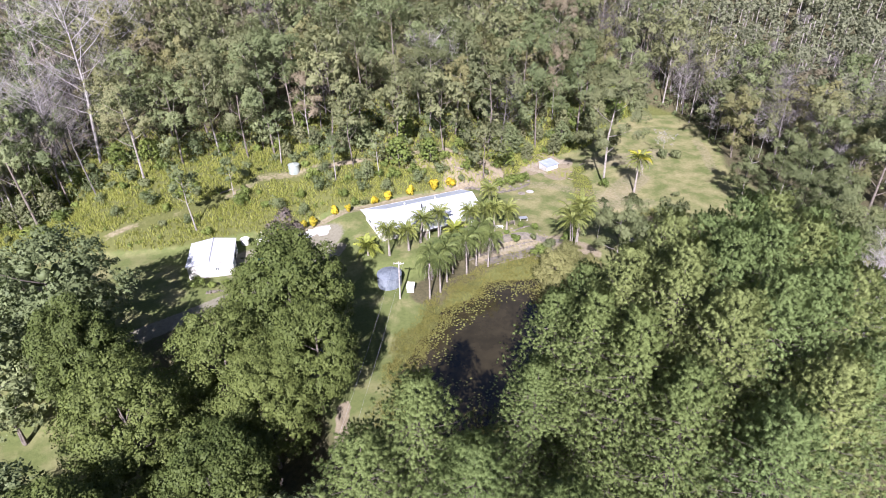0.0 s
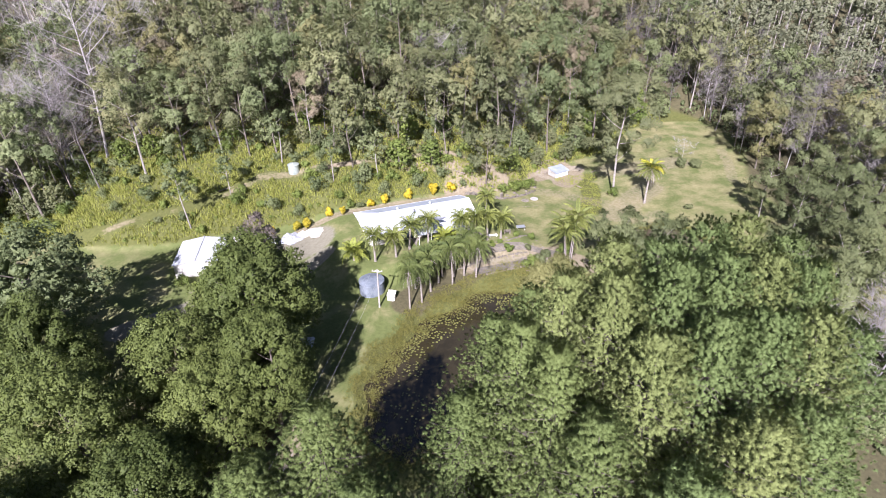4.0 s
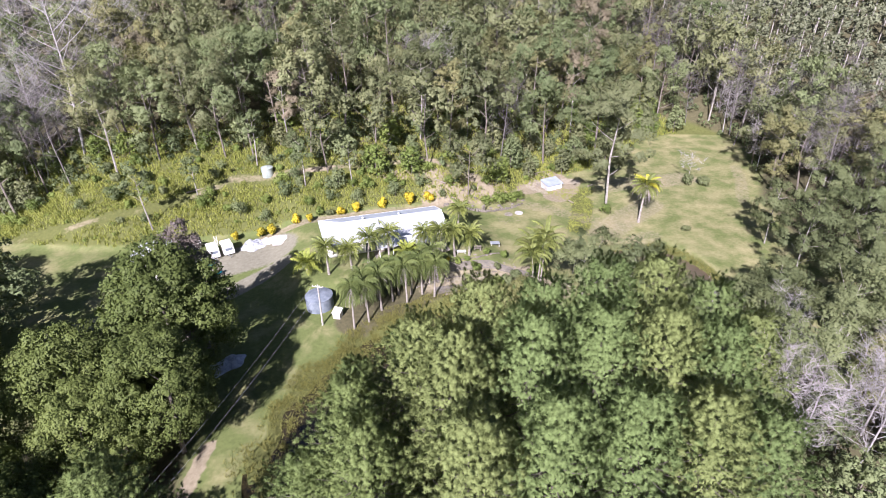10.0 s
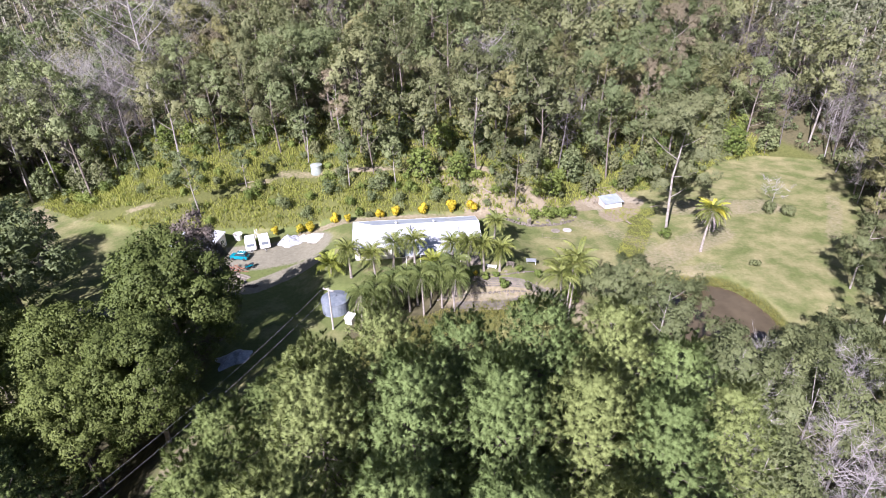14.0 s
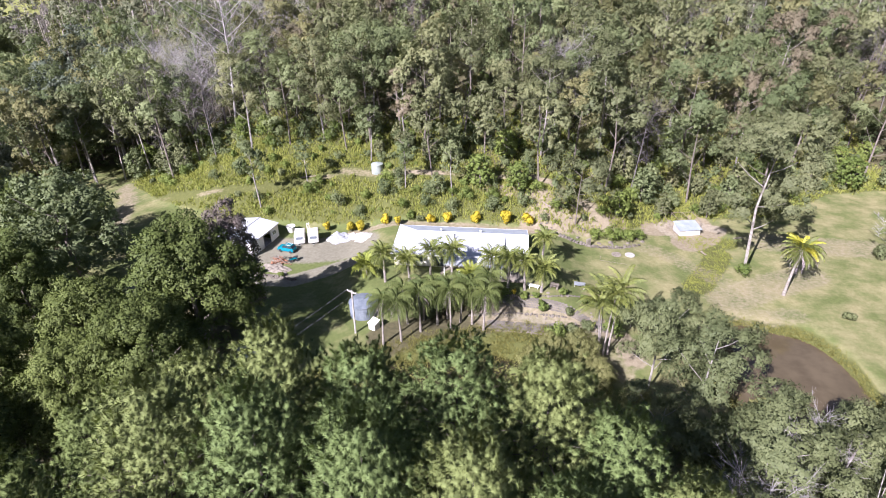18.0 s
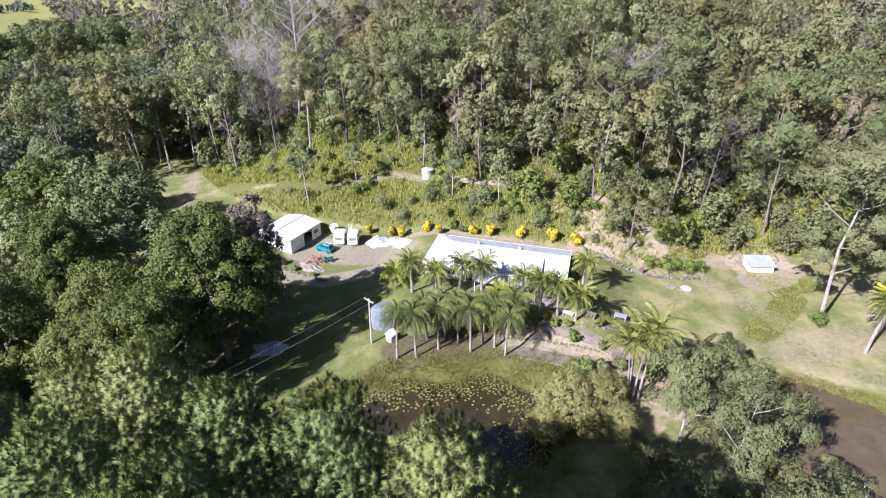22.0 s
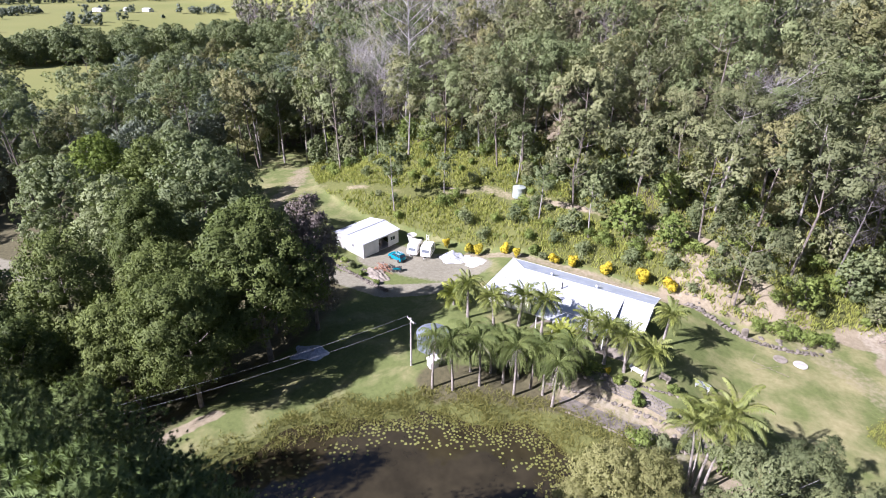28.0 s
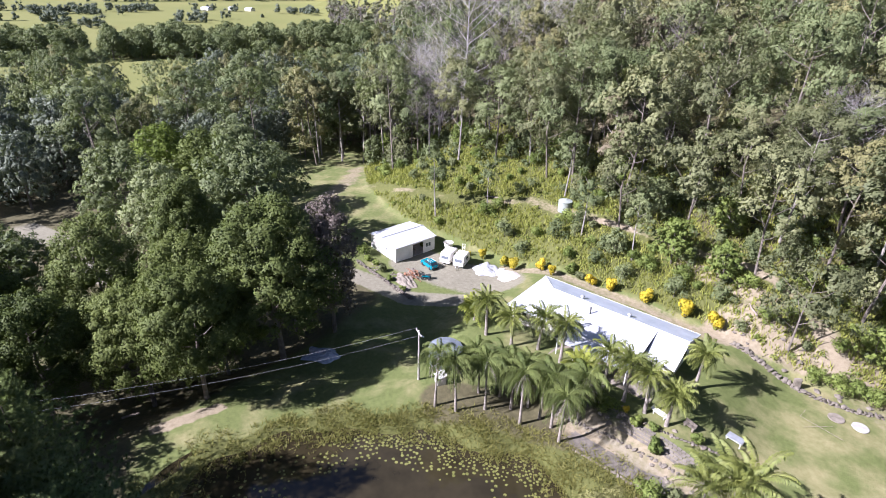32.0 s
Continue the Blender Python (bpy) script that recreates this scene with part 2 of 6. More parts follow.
def thing(name, label, category, group="", kind="", at=(0, 0, 0), turn=0):
    ob = new(name)
    ob.matrix_basis = pose(*at, 0, 0, turn)
    ob.empty_display_size = 0.2
    return tagged(ob, label, category, group, kind)


def child(name, me, parent, label="", kind=""):
    ob = new(name, me)
    ob.parent = parent
    if label:
        ob["label"] = label
    if kind:
        ob["kind"] = kind
    return ob


def part(name, bm, material, parent, label="", smooth=False):
    me = bpy.data.meshes.new(name)
    bm.to_mesh(me)
    bm.free()
    me.materials.append(material)
    if smooth:
        me.shade_smooth()
    return child(name, me, parent, label)


def box(x0, y0, z0, x1, y1, z1, bevel=0.0):
    bm = bmesh.new()
    bmesh.ops.create_cube(bm, size=1)
    bmesh.ops.scale(bm, vec=(x1 - x0, y1 - y0, z1 - z0), verts=bm.verts)
    bmesh.ops.translate(bm, vec=((x0 + x1) / 2, (y0 + y1) / 2, (z0 + z1) / 2), verts=bm.verts)
    if bevel:
        bmesh.ops.bevel(bm, geom=bm.edges[:], offset=bevel, segments=2, affect="EDGES")
    return bm


def turned(bm, m):
    bmesh.ops.transform(bm, matrix=m, verts=bm.verts)
    return bm


def prism(points, z0, z1):
    """An upright block over a plan polygon."""
    bm = bmesh.new()
    low = [bm.verts.new((x, y, z0)) for x, y in points]
    high = [bm.verts.new((x, y, z1)) for x, y in points]
    n = len(points)
    bm.faces.new(low[::-1])
    bm.faces.new(high)
    for i in range(n):
        bm.faces.new((low[i], low[(i + 1) % n], high[(i + 1) % n], high[i]))
    return bm


def slab(corners, thick):
    """A sheet with thickness below the given corners."""
    bm = bmesh.new()
    top = [bm.verts.new(c) for c in corners]
    low = [bm.verts.new((c[0], c[1], c[2] - thick)) for c in corners]
    n = len(corners)
    bm.faces.new(top)
    bm.faces.new(low[::-1])
    for i in range(n):
        bm.faces.new((top[(i + 1) % n], top[i], low[i], low[(i + 1) % n]))
    bmesh.ops.recalc_face_normals(bm, faces=bm.faces[:])
    return bm


def tube(points, radii, sides=7, bm=None):
    """A tapered tube along points."""
    bm = bm or bmesh.new()
    rings = []
    for i, p in enumerate(points):
        a, b = Vector(points[max(i - 1, 0)]), Vector(points[min(i + 1, len(points) - 1)])
        q = (b - a).to_track_quat("Z", "Y")
        rings.append([bm.verts.new(Vector(p) + q @ Vector((radii[i] * math.cos(2 * math.pi * s / sides), radii[i] * math.sin(2 * math.pi * s / sides), 0)))
                      for s in range(sides)])
    for r, s in zip(rings, rings[1:]):
        for i in range(sides):
            bm.faces.new((r[i], r[(i + 1) % sides], s[(i + 1) % sides], s[i]))
    bm.faces.new(rings[0][::-1])
    bm.faces.new(rings[-1])
    return bm


def lathe(profile, sides=20):
    """A turned body from (radius, height) pairs."""
    bm = bmesh.new()
    rings = [[bm.verts.new((r * math.cos(2 * math.pi * s / sides), r * math.sin(2 * math.pi * s / sides), z)) for s in range(sides)] for r, z in profile]
    for r, s in zip(rings, rings[1:]):
        for i in range(sides):
            bm.faces.new((r[i], r[(i + 1) % sides], s[(i + 1) % sides], s[i]))
    bm.faces.new(rings[0][::-1])
    bm.faces.new(rings[-1])
    return bm


def rock(rng, r, flat=0.7):
    bm = bmesh.new()
    bmesh.ops.create_icosphere(bm, subdivisions=1, radius=r)
    for v in bm.verts:
        v.co *= rng.uniform(0.6, 1.25)
        v.co.z *= flat
    return bm


# ---- foliage ----
def unit(a):
    return a / (np.linalg.norm(a, axis=-1, keepdims=True) + 1e-9)


def sprays(P, D, size, rng, slim=0.55, jitter=0.6, droop=0.0, soft=0.7):
    """Leaf sprays: one leaf-shaped triangle for each point of P, facing about D, shaded softly over the clump."""
    n = len(P)
    N = unit(D + rng.normal(0, jitter, (n, 3)))
    T = unit(np.cross(N, rng.normal(0, 1, (n, 3))))
    B = np.cross(N, T)
    s = (size * rng.uniform(0.6, 1.4, n))[:, None]
    T, B = T * s, B * s * slim
    down = np.array([0, 0, -droop]) * s
    V = np.stack([P - T + down, P + T * 0.75 - B, P + T * 0.55 + B], 1).reshape(-1, 3)
    F = np.arange(3 * n).reshape(n, 3)
    G = unit(np.cross(V[1::3] - V[0::3], V[2::3] - V[0::3]))
    flip = np.sum(G * D, 1) < 0
    F[flip] = F[flip][:, ::-1]
    G[flip] *= -1
    return V, F, np.repeat(unit(soft * D + (1 - soft) * G), 3, 0)


def shell(lobes, n, rng, inward=0.35, up=0.25):
    """Points and directions on the outside of many round clumps (x, y, z, radius)."""
    L = np.asarray(lobes, float)
    w = L[:, 3] ** 2
    k = rng.choice(len(L), n, p=w / w.sum())
    D = rng.normal(0, 1, (n, 3))
    D[:, 2] += up
    D = unit(D)
    r = L[k, 3] * (1 - inward * rng.random(n) ** 1.5)
    return L[k, :3] + D * r[:, None], D


def clumps(lobes, n, rng, per=12, spread=0.3, inward=0.35, up=0.25):
    """Leaves in small bunches that sit on the outside of larger clumps."""
    P, D = shell(lobes, max(n // per, 1), rng, inward, up)
    off = rng.normal(0, 1, (len(P), per, 3)) * spread * rng.uniform(0.6, 1.4, (len(P), 1, 1))
    Q = P[:, None, :] + off
    E = unit(D[:, None, :] * 0.9 + off / spread * 0.45)
    return Q.reshape(-1, 3), E.reshape(-1, 3)


def lumps(lobes, rng, k=0.8, flat=0.9):
    """The dense inside of leaf clumps: small uneven bodies, softly shaded."""
    g = (1 + 5 ** 0.5) / 2
    ico = unit(np.array([(-1, g, 0), (1, g, 0), (-1, -g, 0), (1, -g, 0), (0, -1, g), (0, 1, g), (0, -1, -g), (0, 1, -g), (g, 0, -1), (g, 0, 1), (-g, 0, -1), (-g, 0, 1)], float))
    faces = np.array([(0, 11, 5), (0, 5, 1), (0, 1, 7), (0, 7, 10), (0, 10, 11), (1, 5, 9), (5, 11, 4), (11, 10, 2), (10, 7, 6), (7, 1, 8),
                      (3, 9, 4), (3, 4, 2), (3, 2, 6), (3, 6, 8), (3, 8, 9), (4, 9, 5), (2, 4, 11), (6, 2, 10), (8, 6, 7), (9, 8, 1)])
    L = np.asarray(lobes, float)
    n = len(L)
    V = L[:, None, :3] + ico[None] * (L[:, 3] * k)[:, None, None] * rng.uniform(0.75, 1.15, (n, 12, 1)) * [1, 1, flat]
    F = faces[None] + 12 * np.arange(n)[:, None, None]
    return V.reshape(-1, 3), F.reshape(-1, 3), np.tile(ico, (n, 1))


def join(pieces):
    out, o = [[], [], []], 0
    for p in pieces:
        out[0].append(p[0])
        out[1].append(p[1] + o)
        if len(p) > 2:
            out[2].append(p[2])
        o += len(p[0])
    return [np.concatenate(a) for a in out if a]


def foliage(name, leaves, material, parent):
    """Leaf sprays (one or several) as one mesh of a plant."""
    V, F, N = leaves
    return child(name, mesh_np(name, V, F, material, N), parent)


# ---- the lie of the land ----
def S(a, b, v):
    t = np.clip((v - a) / (b - a), 0, 1)
    return t * t * (3 - 2 * t)


def ellipse(x, y, cx, cy, a, b, deg):
    c, s = math.cos(radians(deg)), math.sin(radians(deg))
    u, v = (x - cx) * c + (y - cy) * s, -(x - cx) * s + (y - cy) * c
    return np.sqrt((u / a) ** 2 + (v / b) ** 2)


def foot(x):
    """Where the hillside begins, as y over x."""
    return np.interp(x, [-130, -95, -80, -62, -45, -36, -10, 28, 36, 44, 52, 60, 80, 91, 99, 112, 122, 132, 200],
                     [75, 72, 62, 47, 39, 37, 36, 34.5, 33.5, 35, 41, 45, 48, 55, 62, 65, 61, 57, 60])


def pond_1(x, y):
    e = ellipse(x, y, 10.5, -16.5, 20.5, 10.6, 38)
    return e + 0.05 * np.sin(x * 0.55 + 1) + 0.05 * np.sin(y * 0.7 + x * 0.3)


def pond_2(x, y):
    return ellipse(x, y, 63, -3, 10.0, 12.2, 0) + 0.05 * np.sin(x * 0.6)


def height(x, y):
    x, y = np.asarray(x, float), np.asarray(y, float)
    z = np.interp(x, [-140, -97, -60, -45, -12, 35, 60, 75, 120], [-7, -4.5, -1.2, -0.7, -0.5, 0.1, -0.7, 0.0, 0.6])
    z = z * S(-2, 12, y) + (1 - S(-2, 12, y)) * np.interp(x, [-140, -60, -20, 0, 120], [-7, -3.2, -1.0, 0.0, 0.0])
    z = z - 0.75 * (1 - S(-12, 2, y)) - 1.2 * (1 - S(-60, -20, y))
    terrace = S(-10, 1, x) * (1 - S(30, 40, x)) * S(5.0, 10.5, y)
    z = z + (2.2 - z) * terrace
    d = y - foot(x)
    w = (x - 40) * 0.629 + (y + 44) * 0.777
    west = np.maximum(S(0, 70, w), S(-75, -45, x))
    rise = 3.0 * S(0, 5.5, d) * (1 - 0.7 * S(48, 60, x)) + 0.34 * np.clip(d - 4, 0, 38) + 0.22 * np.clip(d - 42, 0, 260) + 0.05 * np.clip(d - 302, 0, 400)
    rise = rise * (1 - 0.35 * S(-5, 10, x) * (1 - S(26, 33, x)) * (1 - S(1, 12, d)))
    z = z + rise * west
    z = z + 0.12 * np.sin(x * 0.31) * np.sin(y * 0.27 + 1) * S(1.0, 1.6, pond_1(x, y))
    far = S(150, 330, -x)
    z = z + far * (np.minimum(-13, z) - z) * (1 - S(60, 160, w))
    gully = np.interp(y, [-60, -40, -33, -16, -6, 3], [-22, -20.5, -20, -19.5, -17, -15]) - x
    z = z - 2.6 * S(0, 7, gully) * (1 - S(-5, 5, y)) * (1 - S(30, 60, gully))
    for e, low in ((pond_1(x, y), -2.4), (pond_2(x, y), -2.4)):
        t = S(0.72, 1.3, e)
        z = np.where(e < 1.3, low + (np.maximum(z, -1.0) - low) * t, z)
    return z


def ground_z(x, y):
    return float(height(x, y))


def band(x, y, pts, half):
    """Nearness to a line of points, 1 on it and 0 past its half width."""
    best = np.full(np.shape(x), 1e9)
    for (x0, y0), (x1, y1) in zip(pts, pts[1:]):
        dx, dy = x1 - x0, y1 - y0
        t = np.clip(((x - x0) * dx + (y - y0) * dy) / (dx * dx + dy * dy), 0, 1)
        best = np.minimum(best, np.hypot(x - x0 - t * dx, y - y0 - t * dy))
    return 1 - S(half * 0.6, half * 1.3, best)


HILL_TRACK = [(-84, 65), (-70, 51.5), (-49, 46), (-34, 46), (-24, 49), (-14, 52.7), (-2.5, 49.3), (12, 48.5), (28, 48), (38, 45), (44, 38)]


def woods(x, y):
    """1 where tall trees stand."""
    d = y - foot(x)
    edge = np.interp(x, [-120, -80, -60, -40, -14, -2, 6, 40, 60, 90, 125], [1, 4, 14, 22, 23, 17, 11, 9, 6, 5, 4])
    hill = S(-2, 14, d - edge)
    east = S(-5, 7, x - np.interp(y, [-40, 0, 20, 33, 45, 60, 70], [102, 96, 104, 116, 124, 128, 120])) * S(-60, -40, y)
    return np.maximum(hill, east)


def build_ground():
    def axis(lo, hi, step, far):
        inner = np.arange(lo, hi + step, step)
        out, s, v = [], step, hi
        while v < far:
            s *= 1.16
            v += s
            out.append(v)
        low, s, v = [], step, lo
        while v > -far:
            s *= 1.16
            v -= s
            low.append(v)
        return np.array(low[::-1] + list(inner) + out)
    xs, ys = axis(-62, 124, 0.9, 3600), axis(-46, 72, 0.9, 3600)
    X, Y = np.meshgrid(xs, ys)
    Z = height(X, Y)
    V = np.stack([X, Y, Z], -1).reshape(-1, 3)
    nx, ny = len(xs), len(ys)
    i = (np.arange(ny - 1)[:, None] * nx + np.arange(nx - 1)).ravel()
    me = mesh_np("ground", V, np.stack([i, i + 1, i + nx + 1, i + nx], 1), GROUND)
    me.shade_smooth()
    x, y = V[:, 0], V[:, 1]
    d = y - foot(x)
    e1, e2 = pond_1(x, y), pond_2(x, y)
    masks = {
        "rank": np.maximum(0.9 * band(x, y, [(67.5, 37.2), (60.6, 38.4), (64.6, 32.4), (61.9, 27.1), (57.2, 19.9)], 2.6), np.maximum(S(0.5, 3, d) * (1 - woods(x, y) * 0.6), np.maximum((1 - S(1.2, 1.4, e1)), 0.8 * (1 - S(1.12, 1.25, e2))))),
        # under the queen palms the litter band also stands in for their shade
        "litter_and_shade": np.maximum(band(x, y, [(5.5, -0.5), (13, 3.4), (21, 5.6)], 3.8) * 0.95, np.maximum(np.maximum(woods(x, y), S(-26, -34, y) * S(1.25, 1.5, e1)), np.maximum(S(-14, -24, x) * S(16, 10, y) * S(-60, -30, x) * 0.9, S(-55, -75, x) * S(40, 20, y)))),
        "sand": np.maximum.reduce([band(x, y, [(55.5, 46), (56.5, 43), (58.2, 40)], 1.6) * 0.6, band(x, y, [(59, 45.6), (64, 45.6), (68, 43.5)], 2.1) * 0.6, band(x, y, [(29, 35.6), (37, 38.2), (41, 38.6)], 1.6) * 0.35]),
        "dry": np.maximum(S(22, 48, x), 0.5 * S(-30, -50, x)),
        "field": S(-170, -230, x),
        "dirt": np.maximum.reduce([band(x, y, [(21, 6.6), (28, 7.0), (36, 6.4), (40, 4)], 2.6) * 0.62, band(x, y, [(39, 6), (41.5, 2), (42.5, -2)], 2.0) * 0.85, band(x, y, HILL_TRACK, 1.0) * (0.36 + 0.26 * np.sin(x * 0.37) * np.sin(x * 0.11 + 1) + 0.25 * S(-8, 0, x)), band(x, y, [(-62, 30), (-72, 50), (-80, 61)], 3.0) * 0.6,
                                   band(x, y, [(29, 36.5), (36, 38.5), (45, 40)], 3.6) * 0.85, band(x, y, [(54, 42), (60, 44), (67, 43)], 2.6), band(x, y, [(-10, 34.8), (5, 35.4), (28, 34.2)], 1.5) * 0.6,
                                   band(x, y, [(5, -1), (12, 2.5), (20, 4.5)], 2.6) * 0.25, band(x, y, [(20, 5), (30, 5.5), (36, 1), (40, -5)], 2.6) * 0.5, band(x, y, [(19, 45), (26.5, 43.6), (34, 42.6)], 1.7) * 0.8, band(x, y, [(61, 16), (68, 20), (78, 25)], 4.5) * 0.5, band(x, y, [(62, 11), (70, 12)], 3) * 0.45, band(x, y, [(30, 39), (40, 42)], 3) * 0.6, band(x, y, [(60, 37), (64, 40), (64, 46)], 3.5), band(x, y, [(75, 38), (95, 36)], 5) * 0.5,
                                   band(x, y, [(100, 20), (108, 30), (113, 38)], 2.0) * 0.45, band(x, y, [(-16, 52.7), (-7, 52), (0, 49)], 1.6) * 0.5, band(x, y, [(-16.5, -20), (-19, -27)], 1.0),
                                   band(x, y, [(48, 36), (56, 30), (64, 20)], 3) * 0.45]),
        "gravel": np.maximum(np.maximum(band(x, y, [(19, 7.0), (26, 6.4), (33, 4.6), (38, 1)], 1.3), band(x, y, [(22, 9.4), (29, 9.0), (36, 7.4)], 0.8)) * 0.45, np.maximum(band(x, y, [(-24, 26), (-16, 26.5), (-8, 29)], 5.6), np.maximum(band(x, y, [(-6, 22), (-16, 15), (-30, 14), (-44, 10)], 2.2),
                             band(x, y, [(-110, -16), (-84, -12), (-70, -14)], 3)))),
    }
    for name, v in masks.items():
        me.attributes.new(name, "FLOAT", "POINT").data.foreach_set("value", np.clip(v, 0, 1).astype(np.float32))
    return tagged(new("ground", me), "lawn, rough grass, dirt and forest floor", "ground", kind="structure")


build_ground()


def build_water(name, cx, cy, a, b, deg, level, label, material):
    pts = [(math.cos(t) * a * 1.3, math.sin(t) * b * 1.3) for t in np.linspace(0, 2 * math.pi, 64, endpoint=False)]
    bm = prism(pts, -0.02, 0.0)
    me = bpy.data.meshes.new(name)
    bm.to_mesh(me)
    bm.free()
    me.materials.append(material)
    ob = new(name, me)
    ob.matrix_basis = pose(cx, cy, level, 0, 0, deg)
    return tagged(ob, label, "pond water", kind="structure")


build_water("water_1", 10.5, -16.5, 20.5, 10.6, 38, -1.35, "still brown pond water below the palms", WATER)
build_water("water_2", 63, -3, 10.0, 12.2, 0, -1.35, "muddy brown water of the farther pond", MUD_WATER)


# ---- trees ----
def graft(bm, stem, old):
    """Grows the tube whose vertices start at old onto the nearest vertex of the stem."""
    bm.verts.ensure_lookup_table()
    a, b = bm.verts[old], bm.verts[old + 1]
    v = min(stem, key=lambda w: (w.co - a.co).length_squared)
    bm.faces.new((v, a, b))


def limbs(rng, h, r, spread, first=0.35, count=6, lean=0.0, bm=None):
    """A tapered trunk with limbs; returns the mesh and the limb tips."""
    top = Vector((rng.normal(0, 0.04 * h) + lean * h, rng.normal(0, 0.04 * h), h))
    mid = top * 0.5 + Vector((rng.normal(0, 0.02 * h), rng.normal(0, 0.02 * h), 0))
    bm = tube([(0, 0, -0.4), (0, 0, 0.3), tuple(mid), tuple(top)], [r * 1.35, r, r * 0.68, r * 0.16], 7, bm)
    tips, stem = [], list(bm.verts)
    for i in range(count):
        f = first + (0.95 - first) * (i + rng.random() * 0.6) / count
        p = mid * (f / 0.5) if f < 0.5 else mid.lerp(top, (f - 0.5) / 0.5)
        a = i * 2.4 + rng.random()
        reach = spread * (1.15 - 0.7 * abs(f - 0.55)) * rng.uniform(0.6, 1.05)
        q = p + Vector((math.cos(a) * reach, math.sin(a) * reach, reach * rng.uniform(0.45, 1.0)))
        k = p.lerp(q, 0.5) + Vector((0, 0, -0.06 * reach))
        old = len(bm.verts)
        tube([tuple(p), tuple(k), tuple(q)], [r * 0.38 * (1 - f * 0.5), r * 0.22, r * 0.07], 5, bm)
        graft(bm, stem, old)
        tips.append(q)
    tips.append(top)
    return bm, tips


def gum_tree(rng, h, w, leaf_mat, bark, leaves, size, name="gum_tree", first=0.38, slim=0.5):
    """A tall, open eucalypt: several leaf clumps round the limb tips."""
    root = thing(name, "", "tree")
    bm, tips = limbs(rng, h * 0.9, 0.008 * h + 0.06, w, first, 8)
    part("trunk", bm, bark, root)
    lobes = []
    for q in tips:
        heart = [(q.x + rng.normal(0, 0.26 * w), q.y + rng.normal(0, 0.26 * w), q.z + rng.normal(0.02 * h, 0.045 * h), rng.uniform(0.24, 0.44) * w) for _ in range(3)]
        for x, y, z, r in heart:
            for _ in range(4):
                d = unit(rng.normal(0, 1, 3) + [0, 0, 0.25]) * r * 0.75
                lobes.append((x + d[0], y + d[1], z + d[2] * 0.9, r * rng.uniform(0.42, 0.68)))
    P, D = clumps(lobes, leaves, rng, 9, 0.18, 0.25, 0.6)
    C = np.array([0, 0, 0.5 * h])
    D = unit(D * 0.6 + unit((P - C) * [1, 1, 0.6]) * 0.62)
    foliage("crown", sprays(P, D, size, rng, slim, 0.38, 0.3, 0.78), leaf_mat, root)
    return root


def dome_tree(rng, h, w, leaf_mat, bark, leaves, size, name="broadleaf_tree", low=0.13):
    """A dense, rounded tree with a lumpy outline."""
    root = thing(name, "", "tree")
    bm, tips = limbs(rng, h * 0.75, 0.02 * h, w * 0.65, 0.25, 7)
    part("trunk", bm, bark, root)
    lobes = []
    n = 78
    for i in range(n):
        t = (i + 0.5) / n
        phi = i * 2.399963
        zc = 1 - 1.42 * t
        rr = math.sqrt(max(0.0, 1 - zc * zc))
        k = rng.uniform(0.58, 1.0)
        zz = (low + (1 - low) * (zc * 0.55 + 0.40)) * h
        lobes.append((math.cos(phi) * rr * w * k, math.sin(phi) * rr * w * k, min(zz * rng.uniform(0.90, 1.04), h * 0.95), w * rng.uniform(0.12, 0.27)))
    core = [(x * 0.6, y * 0.6, z * 0.9, r * 1.5) for x, y, z, r in lobes[::3]]
    P, D = clumps(lobes, leaves, rng, 10, 0.075 * w ** 0.5 + 0.02, 0.22, 0.75)
    D = unit(D * 0.8 + unit(P - [0, 0, 0.42 * h]) * 0.4)
    foliage("crown", join([sprays(P, D, size, rng, 0.6, 0.5, 0.15, 0.66), lumps(core, rng, 0.48)]), leaf_mat, root)
    return root


